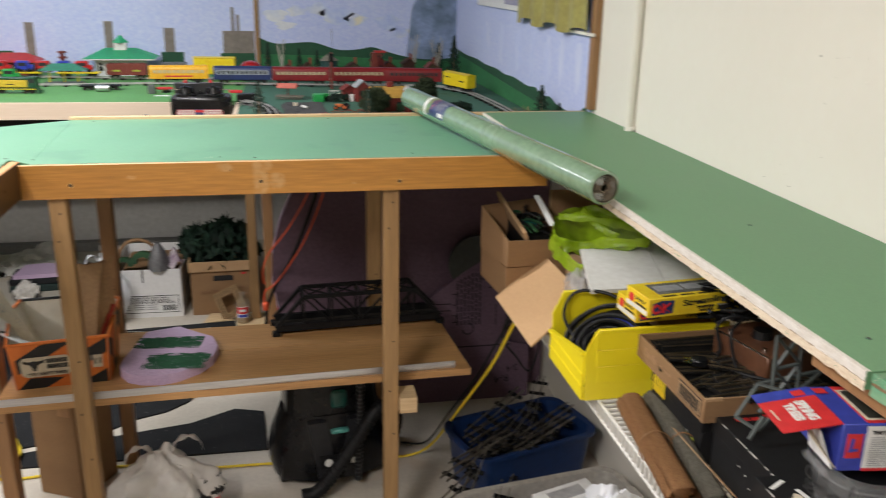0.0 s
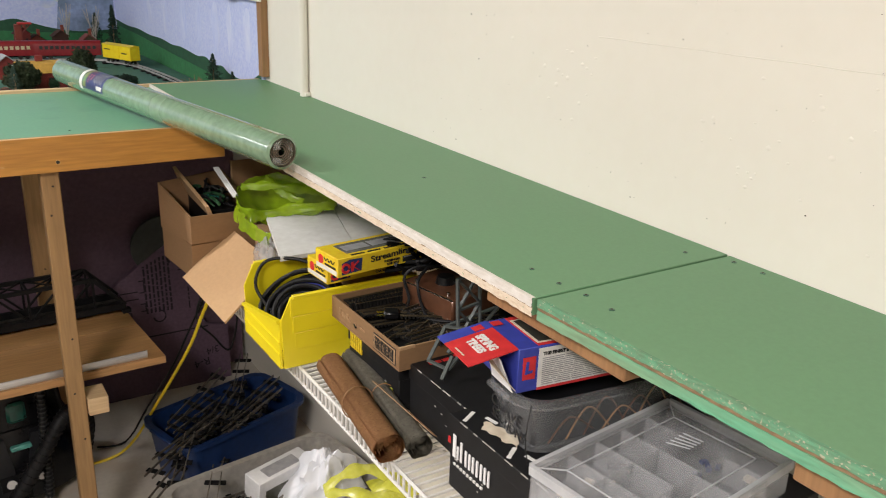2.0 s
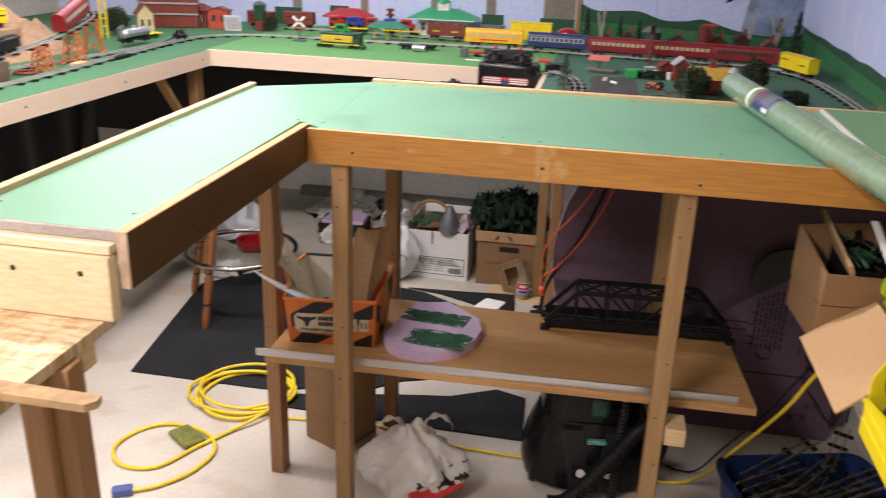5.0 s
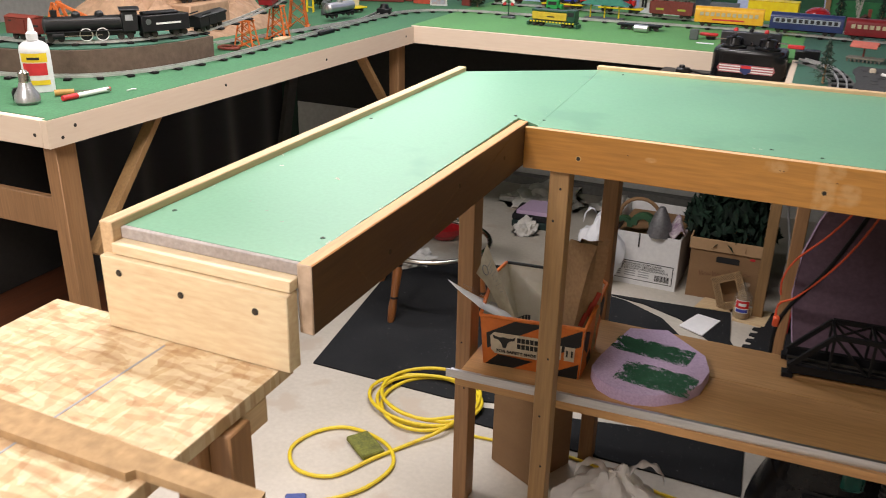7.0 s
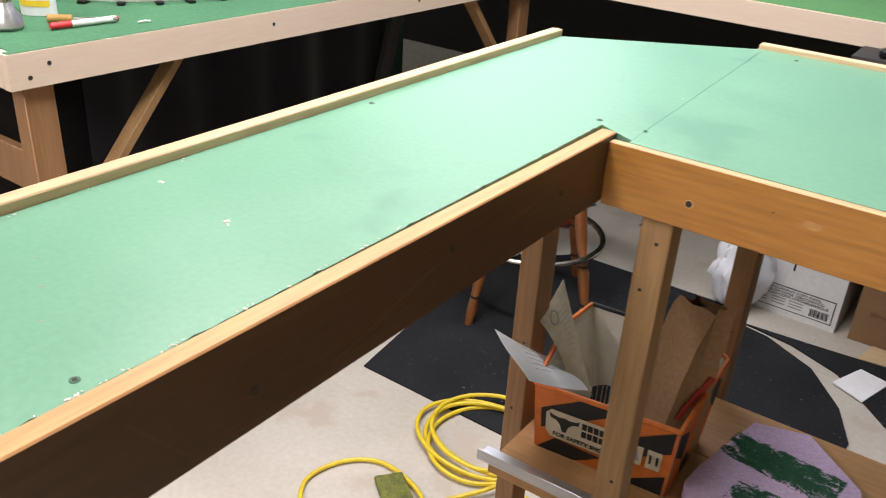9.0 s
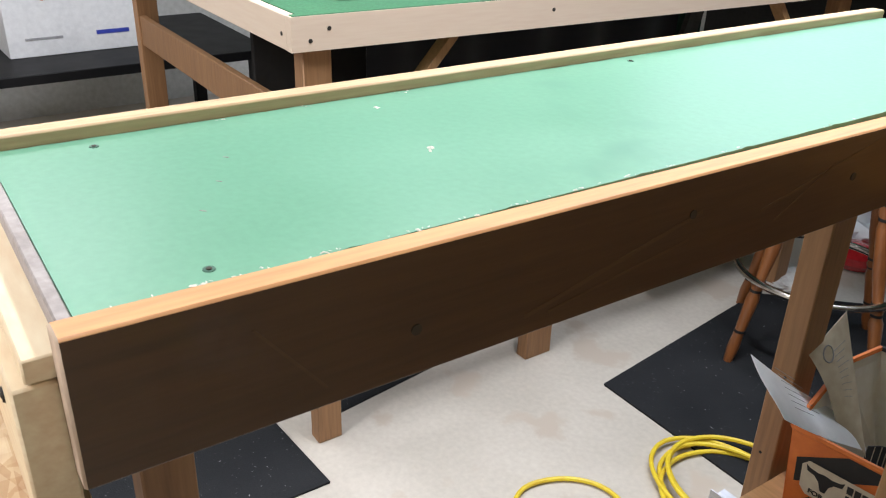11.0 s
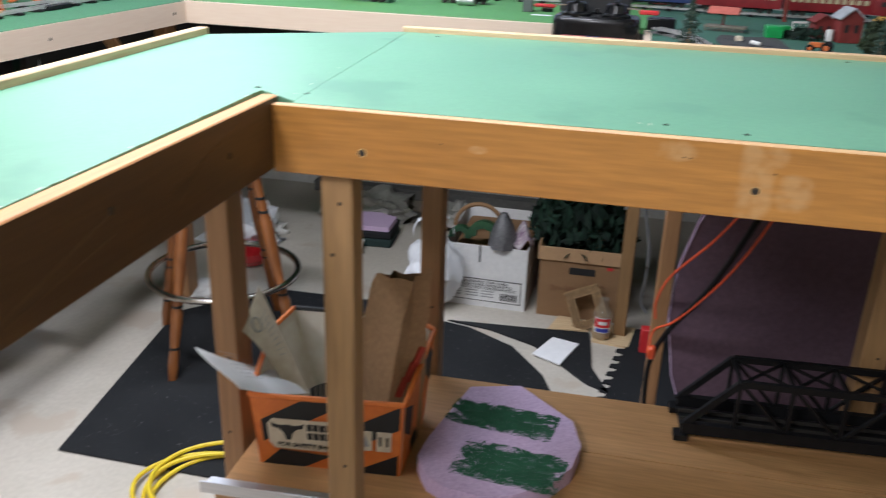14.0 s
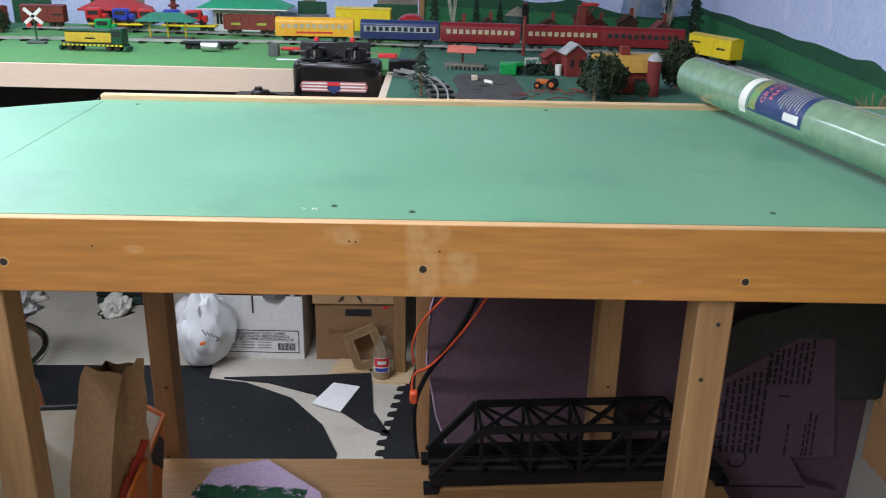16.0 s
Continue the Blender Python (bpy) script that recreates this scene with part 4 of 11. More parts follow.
# paper bag
bag = thing("paper_bag", pose(-0.216, 2.452, ALZ + 0.004, -5, 2, -36), "crumpled brown paper bag with red print, standing in the shoe box", "paper bag")
bm = nb()
bx, by, bh = 0.052, 0.038, 0.285
rows = []
for j in range(15):
    v = j / 14
    ring = []
    for k in range(40):
        q = k / 40 * 4
        e, u = int(q), q - int(q)
        x, y = [(-1 + 2 * u, -1), (1, -1 + 2 * u), (1 - 2 * u, 1), (-1, 1 - 2 * u)][e]
        tuck = 0.32 * v ** 1.5 * (1 - abs(y)) if abs(x) > 0.99 else 0.0
        z = bh * v + v ** 6 * (0.012 * x + 0.002 * math.sin(5 * x) + (0.012 if x > 0.98 and y > 0.5 else 0.0))
        ring.append(bm.verts.new((x * bx * (1 - 0.14 * v - tuck) + 0.012 * v * v, y * by * (1 - 0.55 * v * v), z)))
    rows.append(ring)
for A, B in zip(rows, rows[1:]):
    for k in range(40):
        bm.faces.new((A[k], A[(k + 1) % 40], B[(k + 1) % 40], B[k]))
bm.faces.new(rows[0][::-1])
rough_up(bm, 0.0035, 22)
part("bag_body", bm, KRAFT, bag)
REDPR = material("red_kraft_print", (0.45, 0.05, 0.03), rough=0.8)
for k in range(3):
    part("print_mark", box(nb(), (0.0, 0, 0), (0.004, 0.013, 0.034), 0.0005, Matrix.Translation((bx * 0.93, -0.022 + 0.014 * k, 0.095 + 0.024 * k)) @ Matrix.Rotation(radians(-22), 4, "X")), REDPR, bag)
# receipts and papers


def paper(name, a, b, c, d, bow, mat, label):
    """A sheet spanned by four corners, bowed in the middle."""
    a, b, c, d = Vector(a), Vector(b), Vector(c), Vector(d)
    n = (b - a).cross(d - a).normalized()
    return solid(name, sheet(nb(), 8, 8, lambda u, v: a.lerp(b, u).lerp(d.lerp(c, u), v) + n * bow * math.sin(3.14 * u) + n * bow * 0.4 * math.sin(5 * v + 2 * u), 0.0007), mat, label, "paper")


RA, RB, RC, RD = Vector((-0.456, 2.294, 0.663)), Vector((-0.372, 2.440, 0.552)), Vector((-0.335, 2.440, 0.518)), Vector((-0.359, 2.241, 0.637))
rc = paper("receipt", RA, RB, RC, RD, 0.005, WHITE_P, "white folded receipt sticking out of the shoe box")
rn = (RB - RA).cross(RD - RA).normalized()
rn = rn if rn.z > 0 else -rn
for k in range(7):
    v = 0.12 + 0.11 * k
    pa, pb = RA.lerp(RD, v), RB.lerp(RC, v)
    part("print_line", strut(nb(), pa.lerp(pb, 0.15) + rn * 0.0085, pa.lerp(pb, 0.35 + 0.05 * (k % 3)) + rn * 0.0085, 0.0012, 0.0004), GREYP, rc)
SLIP_L = [Vector(p) for p in ((-0.426, 2.385, 0.648), (-0.388, 2.392, 0.615), (-0.368, 2.402, 0.552))]
SLIP_R = [Vector(p) for p in ((-0.433, 2.470, 0.689), (-0.398, 2.462, 0.618), (-0.330, 2.430, 0.512))]


def slip(u, v):
    """Point of a sheet that curls from its upper edge to its lower one."""
    edge = [(1 - v) ** 2 * a + 2 * v * (1 - v) * b + v * v * c for a, b, c in (SLIP_L, SLIP_R)]
    return edge[0].lerp(edge[1], u) + Vector((0.0, 0.006, 0.004)) * math.sin(3.14 * u)


lf = solid("paper_slip", sheet(nb(), 8, 12, slip, 0.0007), CREAM_P, "cream printed leaflet curling out of the shoe box", "paper")
for k in range(9):
    v = 0.22 + 0.055 * k
    part("print_line", tube(nb(), [slip(u, v) + Vector((0, -0.0014, 0.0012)) for u in (0.42, 0.6, 0.82 - 0.06 * (k % 3))], 0.0005, 4), GREYP, lf)
RIBB = material("dark_ribbed_plastic", (0.016, 0.018, 0.024), rough=0.45)
rb = solid("ribbed_strip", sheet(nb(), 4, 10, lambda u, v: Vector((-0.335 + 0.030 * u, 2.436 + 0.012 * math.sin(2.5 * u), ALZ + 0.004 + 0.068 * v + 0.010 * u * v)), 0.0012), RIBB, "dark ribbed plastic strip standing in the shoe box", "plastic strip")
for u in (0.25, 0.5, 0.75):
    part("rib", tube(nb(), [(-0.335 + 0.030 * u, 2.4345 + 0.012 * math.sin(2.5 * u), ALZ + 0.006 + q * (0.068 + 0.010 * u)) for q in (0.0, 0.5, 0.96)], 0.0008, 5), CREAM_P, rb)
part("print_ring", tube(nb(), [slip(0.30 + 0.11 * math.cos(a * 0.5236), 0.20 + 0.09 * math.sin(a * 0.5236)) + Vector((0, -0.0014, 0.0012)) for a in range(12)], 0.0011, 5, True), GREYP, lf)


# ---- floor mats ----
def mat_sheet(poly, z=0.006):
    return solid("rubber_mat", prism(nb(), poly, 0.0, z), MATB, "black rubber floor mat with pale flecks, cut with curved edges", "floor mat", "cut floor mats", soft=False)


arc_in = [(-0.43, 3.742), (-0.305, 3.717), (-0.149, 3.628), (-0.036, 3.479), (0.02, 3.34), (0.01, 3.18), (-0.05, 3.06), (-0.12, 2.995), (-0.22, 2.955)]
arc_out = [(-0.383, 3.748), (-0.235, 3.722), (-0.084, 3.655), (-0.005, 3.573), (0.09, 3.47), (0.162, 3.431)]
mat_sheet([(-1.152, 2.79), (-0.66, 2.79), (-0.30, 2.885), (-0.22, 2.955)] + arc_in[::-1][1:] + [(-0.438, 3.824), (-1.018, 3.81), (-1.26, 3.55)])
mat_sheet(arc_out + [(0.103, 3.56), (0.089, 3.71), (0.08, 3.789), (-0.136, 3.768)])
mat_sheet([(-0.60, 2.70), (0.229, 2.691), (0.214, 2.943), (0.112, 2.977), (-0.033, 2.896), (-0.213, 2.861), (-0.60, 2.77)])
teeth = []
for k in range(14):
    y = 3.86 - 0.05 * k
    x = 0.215 - 0.065 * min(1, k / 9)
    teeth += [(x, y), (x - 0.022, y - 0.006), (x - 0.026, y - 0.022), (x - 0.004, y - 0.027)]
mat_sheet([(0.75, 3.86)] + teeth + [(0.16, 3.15), (0.75, 3.15)])
mat_sheet([(-2.5, 1.93), (-1.797, 1.975), (-1.2, 2.016), (-1.2, 0.9), (-2.5, 0.9)])
# Dark flecked sheet over the dark floor between the arm's legs.
mat_sheet([(-2.3, 2.13), (-1.405, 2.13), (-1.48, 2.61), (-2.3, 2.75)])

# ---- papers, slabs, jar, boxes at the far end ----
solid("white_card", prism(nb(), [(-0.09, -0.052), (0.0, -0.096), (0.045, 0.05), (-0.04, 0.072)], 0.006, 0.010), WHITE_P, "white sheet of card on the rubber mat", "card", m=pose(0.008, 3.645, 0))
SLAB = wood("pale_ply_slab", (0.66, 0.50, 0.30), (0.58, 0.42, 0.24), "x")
solid("plywood_scrap", prism(nb(), [(-0.055, 3.775), (0.075, 3.80), (0.06, 3.872), (-0.03, 3.882)], 0.0, 0.008), SLAB, "pale plywood scrap on the floor", "wood scrap")
solid("plywood_scrap", prism(nb(), [(0.09, 3.735), (0.205, 3.722), (0.225, 3.86), (0.085, 3.86)], 0.0, 0.008), SLAB, "pale plywood scrap under the post", "wood scrap")

jar = thing("glass_jar", pose(0.117, 3.768, 0.008) @ Matrix.Diagonal((0.86, 0.86, 0.95, 1)), "clear glass bottle with a red, white and blue label", "jar")
JGLASS = material("jar_glass", (0.55, 0.55, 0.48), rough=0.05, alpha=0.12)
JFILL = material("jar_contents", (0.36, 0.22, 0.10), (0.5, 0.36, 0.18), rough=0.7, scale=30)
part("glass", lathe(nb(), [(0.030, 0), (0.037, 0.004), (0.038, 0.082), (0.035, 0.094), (0.022, 0.110), (0.016, 0.118), (0.0155, 0.135), (0.0175, 0.136), (0.0175, 0.142), (0.0145, 0.142)], 24), JGLASS, jar)
part("contents", lathe(nb(), [(0.033, 0.003), (0.035, 0.006), (0.035, 0.036), (0.02, 0.040)], 20), JFILL, jar)


def band(bm, r, z0, z1, a0, a1, n=14):
    rows = [[bm.verts.new((r * math.cos(a0 + (a1 - a0) * k / n), r * math.sin(a0 + (a1 - a0) * k / n), z)) for k in range(n + 1)] for z in (z0, z1)]
    for k in range(n):
        bm.faces.new((rows[0][k], rows[0][k + 1], rows[1][k + 1], rows[1][k]))
    return bm


part("label", band(nb(), 0.0386, 0.03, 0.085, -2.35, -0.75), WHITE, jar, "white paper label")
part("label_red", band(nb(), 0.039, 0.05, 0.082, -2.3, -0.8), RED, jar)
part("label_blue", band(nb(), 0.039, 0.033, 0.046, -2.2, -0.9), BLUE, jar)
part("label_bar", band(nb(), 0.0393, 0.060, 0.072, -1.95, -1.1), WHITE, jar)

WICK = material("wicker", (0.30, 0.185, 0.08), (0.2, 0.12, 0.05), rough=0.7, scale=40)
CU = Vector((0.902, 0.0, 0.431))
CV = (Vector((0.078, -0.060, -0.091)) - CU * Vector((0.078, -0.060, -0.091)).dot(CU)).normalized()
CN = CU.cross(CV)
CM = Matrix(((CU.x, CV.x, CN.x, -0.014), (CU.y, CV.y, CN.y, 3.862), (CU.z, CV.z, CN.z, 0.101), (0, 0, 0, 1)))
frame_w = thing("cane_frame", CM, "small woven cane frame leaning on the carton", "basketwork")
CANE_D = material("cane_core", (0.10, 0.055, 0.022), rough=0.8, scale=40)
CW, CH, CB = 0.112, 0.130, 0.024
for x0, y0, x1, y1 in ((0, 0, CW, CB), (0, CH - CB, CW, CH), (0, CB, CB, CH - CB), (CW - CB, CB, CW, CH - CB)):
    rail = part("woven_border", box(nb(), (x0 + 0.002, y0 + 0.002, -0.0015), (x1 - 0.002, y1 - 0.002, 0.0015)), CANE_D, frame_w)
    n = int(max(x1 - x0, y1 - y0) / 0.0072)
    for k in range(n):
        f0 = (k + 0.5) / n
        along = x1 - x0 > y1 - y0
        for side in (-1, 1):
            cxw, cyw = (x0 + (x1 - x0) * f0, (y0 + y1) / 2) if along else ((x0 + x1) / 2, y0 + (y1 - y0) * f0)
            part("cane", box(nb(), (-0.0145, -0.0012, -0.0030), (0.0145, 0.0012, 0.0030), 0.0005, Matrix.Translation((cxw, cyw, 0)) @ Matrix.Rotation(radians((90 if along else 0) + 40 * side), 4, "Z")), WICK, rail)
    for a, b in (((x0, y0), (x1, y0)), ((x0, y1), (x1, y1))) if x1 - x0 > y1 - y0 else (((x0, y0), (x0, y1)), ((x1, y0), (x1, y1))):
        part("cane", strut(nb(), (a[0], a[1], 0), (b[0], b[1], 0), 0.0044, 0.0074), WICK, rail)


def open_box(th, w, d, h, mat, t=0.004, names=("side", "bottom")):
    part(names[1], box(nb(), (-w / 2, -d / 2, 0), (w / 2, d / 2, t)), mat, th)
    fr = part(names[0], box(nb(), (-w / 2, -d / 2, t), (w / 2, -d / 2 + t, h), 0.0008), mat, th)
    part(names[0], box(nb(), (-w / 2, d / 2 - t, t), (w / 2, d / 2, h), 0.0008), mat, th)
    part(names[0], box(nb(), (-w / 2, -d / 2 + t, t), (-w / 2 + t, d / 2 - t, h), 0.0008), mat, th)
    part(names[0], box(nb(), (w / 2 - t, -d / 2 + t, t), (w / 2, d / 2 - t, h), 0.0008), mat, th)
    return fr


WHITEB = material("white_carton", (0.74, 0.74, 0.74), (0.68, 0.68, 0.69), rough=0.7, scale=6, bump=0.08)
pap = thing("paper_carton", pose(-0.29, 4.09, 0.0, 0, 0, -1), "white copy paper carton with black print, filled with scenery scraps", "cardboard box")
fr = open_box(pap, 0.29, 0.40, 0.225, WHITEB)
bmf = lambda x, z: Matrix.Translation((x, -0.2006, z)) @ Matrix.Rotation(radians(90), 4, "X")
part("label_border", box(nb(), (-0.138, -0.201, 0.022), (0.13, -0.2, 0.104)), BLACKP, fr)
part("label_panel", box(nb(), (-0.136, -0.2016, 0.025), (0.127, -0.2006, 0.101)), WHITEB, fr)
for s, z, w in (("XEROGRAPHIC COPY PAPER", 0.093, 0.17), ("PAPEL DE COPIA XEROGRÁFICO", 0.082, 0.195), ("PAPIER DE COPIE XEROGRAPHIQUE", 0.071, 0.225)):
    text("lettering", s, 0.012, BLACKP, fr, Matrix.Translation((0, -0.002, 0)) @ bmf(0.0, z), wide=w)
for x in (-0.10, -0.04, 0.015):
    for z in (0.058, 0.048, 0.038):
        part("print_line", box(nb(), (x - 0.022, -0.2024, z), (x + 0.022, -0.2018, z + 0.004)), GREYP, fr)
for k in range(14):
    part("bar", box(nb(), (0.06 + 0.0042 * k, -0.2024, 0.032), (0.0622 + 0.0042 * k + 0.001 * (k % 3 == 0), -0.2018, 0.058)), BLACKP, fr)
part("cut_slot", box(nb(), (-0.02, -0.2012, 0.165), (-0.014, -0.1999, 0.225)), BLACKP, fr)

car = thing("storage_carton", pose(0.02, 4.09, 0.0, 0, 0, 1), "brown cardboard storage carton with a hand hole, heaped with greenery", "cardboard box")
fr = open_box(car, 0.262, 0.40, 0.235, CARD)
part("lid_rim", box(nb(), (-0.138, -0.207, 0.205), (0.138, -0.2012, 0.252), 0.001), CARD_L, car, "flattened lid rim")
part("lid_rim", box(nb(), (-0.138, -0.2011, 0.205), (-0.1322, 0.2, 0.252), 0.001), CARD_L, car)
part("hand_hole", prism(nb(), [(-0.043, -0.012), (0.043, -0.012), (0.043, 0.008), (0.038, 0.012), (-0.038, 0.012), (-0.043, 0.008)], 0, 0.0015, Matrix.Translation((0.01, -0.2, 0.172)) @ Matrix.Rotation(radians(90), 4, "X")), BLACKP, fr, "dark hand hole")
part("red_sticker", box(nb(), (0.09, -0.2012, 0.186), (0.108, -0.2, 0.196)), RED, fr)
for k, (x0, x1, z) in enumerate(((-0.09, -0.045, 0.105), (-0.04, 0.0, 0.108), (0.02, 0.10, 0.125))):
    part("pen_scribble", tube(nb(), smooth_path([(x0 + (x1 - x0) * q / 8, -0.2008, z + 0.012 * ((-1) ** q) * (1 - 0.1 * q)) for q in range(9)], 3), 0.0011, 5), material("pen_brown", (0.22, 0.10, 0.05), rough=0.7), fr)


solid("hanging_cable", tube(nb(), smooth_path([(0.19, 4.02, 0.80), (0.196, 4.0, 0.50), (0.212, 4.0, 0.38), (0.24, 4.0, 0.24), (0.242, 4.0, 0.12), (0.236, 4.0, 0.04), (0.26, 3.99, 0.006)], 6), 0.005, 8), GREYP, "thin grey cable hanging behind the post to the floor", "cable")

# heaps of scraps in the cartons
def leaf_heap(name, m, rx, ry, rz, n, mat, label, cat, seed, size=0.03):
    g = random.Random(seed)
    bm = nb()
    for _ in range(n):
        a, e = g.uniform(0, 6.283), g.uniform(0, 1.57)
        r = g.uniform(0.55, 1.0)
        c = Vector((rx * r * math.cos(a) * math.cos(e), ry * r * math.sin(a) * math.cos(e), rz * r * math.sin(e)))
        q = Euler((g.uniform(0, 6), g.uniform(0, 6), g.uniform(0, 6))).to_matrix()
        s = size * g.uniform(0.4, 1.1)
        pts = [c + q @ Vector(p) * s for p in ((-1, 0, 0), (0, -0.45, 0.15), (1, 0, 0), (0, 0.45, 0.15))]
        bm.faces.new([bm.verts.new(p) for p in pts])
    return solid(name, bm, mat, label, cat, kind="stuff", m=m, soft=False)


PLANTG = material("plastic_leaf_green", (0.02, 0.085, 0.03), (0.012, 0.05, 0.022), rough=0.5, scale=20)
PLANTD = material("plastic_leaf_dark", (0.008, 0.036, 0.018), (0.003, 0.009, 0.006), rough=0.9, scale=20)
leaf_heap("artificial_greenery", pose(-0.085, 4.03, 0.25), 0.085, 0.12, 0.12, 330, PLANTD, "bunch of dark green artificial greenery in the carton", "greenery", 12, 0.036)
leaf_heap("artificial_greenery", pose(0.035, 4.06, 0.22), 0.16, 0.19, 0.165, 800, PLANTD, "heap of dark green artificial greenery in the carton", "greenery", 11, 0.042)
MESHY = material("wire_mesh_grey", (0.20, 0.20, 0.21), (0.13, 0.13, 0.14), rough=0.5, metal=0.4, scale=80, bump=0.8, fine=250)
scrap = thing("scenery_scraps", (-0.29, 4.0, 0.005), "green tunnel portals, mesh and cloth scraps in the paper carton", "scenery scraps")
for cx, rr, zz, mt in ((-0.02, 0.055, 0.235, PLANTG), (-0.10, 0.04, 0.225, PLANTG)):
    bm = nb()
    prism(bm, [(rr * math.cos(a * math.pi / 12), rr * math.sin(a * math.pi / 12)) for a in range(13)] + [(-rr * 0.45, 0), (-rr * 0.4, rr * 0.4), (0, rr * 0.55), (rr * 0.4, rr * 0.4), (rr * 0.45, 0)], -0.02, 0.02, Matrix.Translation((cx, -0.06, zz)) @ Matrix.Rotation(radians(80), 4, "X"))
    part("tunnel_portal", bm, mt, scrap, "green felt tunnel portal")
part("mesh_cone", lathe(nb(), [(0.05, 0), (0.044, 0.045), (0.030, 0.085), (0.012, 0.118)], 9, (0.05, -0.08, 0.215)), MESHY, scrap, "grey wire mesh piece")
part("hoop", tube(nb(), [(-0.05 + 0.085 * math.cos(a * math.pi / 12), 0.02, 0.235 + 0.085 * math.sin(a * math.pi / 12)) for a in range(13)], 0.008, 8), CARD, scrap, "bent cardboard hoop")
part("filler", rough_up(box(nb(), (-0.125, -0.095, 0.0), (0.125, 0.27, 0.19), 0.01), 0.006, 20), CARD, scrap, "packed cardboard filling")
bm = sheet(nb(), 10, 10, lambda u, v: (0.06 + 0.09 * u, -0.10 + 0.1 * v, 0.235 + 0.05 * math.sin(3.1 * u) * math.sin(3.1 * v) + 0.02 * math.sin(9 * u + 4 * v)), 0.003)
part("cloth", bm, material("striped_cloth", (0.6, 0.55, 0.56), (0.2, 0.12, 0.2), rough=0.9, scale=25, stretch=(1, 6, 1)), scrap, "striped cloth")


def film_strip(P, side, wide):
    """One continuous ribbon of film along the path; wide(k) is its half width."""
    bm = nb()
    rows = [[bm.verts.new(p + Vector(side) * q * wide(k) + Vector((0, 0, 0.3 * wide(k) * (1 - q * q)))) for q in (-1, -0.33, 0.33, 1)] for k, p in enumerate(P)]
    for a, b in zip(rows, rows[1:]):
        for q in range(3):
            bm.faces.new((a[q], a[q + 1], b[q + 1], b[q]))
    return bm


def poly_bag(name, m, rx, ry, rz, mat, label, seed, amp=0.25, sub=4, handles=True, extra=()):
    """A knotted carrier bag: a slumped, wrinkled sack with two handle loops."""
    th = thing(name, m, label, "plastic bag")
    bm = nb()
    bmesh.ops.create_icosphere(bm, subdivisions=sub, radius=1.0)
    for v in bm.verts:
        d = v.co.normalized()
        w = 1 + amp * noise.noise(d * 2.1 + Vector((seed, 0, 0))) + amp * 0.55 * abs(noise.noise(d * 5.5 + Vector((0, seed, 0)))) + amp * 0.25 * abs(noise.noise(d * 13 + Vector((0, 0, seed))))
        neck = (1 - 0.62 * max(0, d.z + 0.1) ** 1.3) * (1 + 0.10 * math.sin(6 * math.atan2(d.y, d.x) + 4 * d.z + seed) * (0.3 + max(0, d.z)))
        v.co = Vector((d.x * rx * w * neck, d.y * ry * w * neck, max(-0.97, d.z) * rz * (w if d.z > -0.4 else 1) + rz))
    lo = min(v.co.z for v in bm.verts)
    for v in bm.verts:
        v.co.z -= lo
    part("bag_body", bm, mat, th)
    if handles:
        for s in (-1, 1):
            pts = [(s * rx * 0.45 + 0.3 * rx * math.cos(a), 0.1 * ry * s, rz * 1.72 + rz * 0.42 * math.sin(a)) for a in [math.pi * k / 8 for k in range(9)]]
            part("handle", film_strip(smooth_path(pts, 3), (0, 1, 0), lambda k: 0.012 + 0.006 * math.sin(k)), mat, th)
    return th


BAGW = material("white_bag_film", (0.84, 0.86, 0.90), (0.76, 0.78, 0.83), rough=0.3, scale=8, alpha=0.93, bump=0.2, fine=40)
BAGG = material("greyish_bag_film", (0.70, 0.68, 0.66), (0.60, 0.58, 0.56), rough=0.3, scale=8, alpha=0.78, bump=0.25, fine=18)
b1 = poly_bag("carrier_bag", pose(-0.46, 3.835, 0.006, 0, 0, 20), 0.092, 0.07, 0.150, BAGW, "white plastic carrier bag slumped by the paper carton", 3.3, 0.32)
for k in range(4):
    part("print_mark", tube(nb(), [(-0.01 + 0.012 * k, -0.1, 0.17 - 0.008 * k), (0.0 + 0.012 * k, -0.1, 0.15 - 0.006 * k)], 0.0016, 5), BLACKP, b1)
part("orange_mark", rough_up(box(nb(), (-0.02, -0.099, 0.115), (-0.004, -0.09, 0.125)), 0.003, 60), ORANGE, b1)
b2 = poly_bag("carrier_bag", pose(-0.04, 2.36, 0.0, 0, 0, 10), 0.138, 0.108, 0.118, BAGG, "grey-white carrier bag with red and black print on the floor", 8.1, 0.23, 5)
sack = b2.children[0]
pn = lambda f: noise.noise(f.center * 45)
repaint(sack, RED, lambda f: f.center.x > -0.01 and f.center.y < 0.03 and 0.030 < f.center.z < 0.088 + 0.02 * pn(f))
repaint(sack, BLACKP, lambda f: f.center.x > -0.005 and f.center.y < 0.03 and 0.092 < f.center.z < 0.135 and pn(f) > 0.15)

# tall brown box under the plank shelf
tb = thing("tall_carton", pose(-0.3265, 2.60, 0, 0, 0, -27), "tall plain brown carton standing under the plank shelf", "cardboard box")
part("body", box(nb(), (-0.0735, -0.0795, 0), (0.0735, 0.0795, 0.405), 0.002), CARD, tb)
part("tape", box(nb(), (-0.0745, -0.02, 0.23), (-0.073, 0.02, 0.4055)), KRAFT, tb)
part("label", box(nb(), (0.02, -0.081, 0.27), (0.06, -0.079, 0.33)), LEG_D, tb)

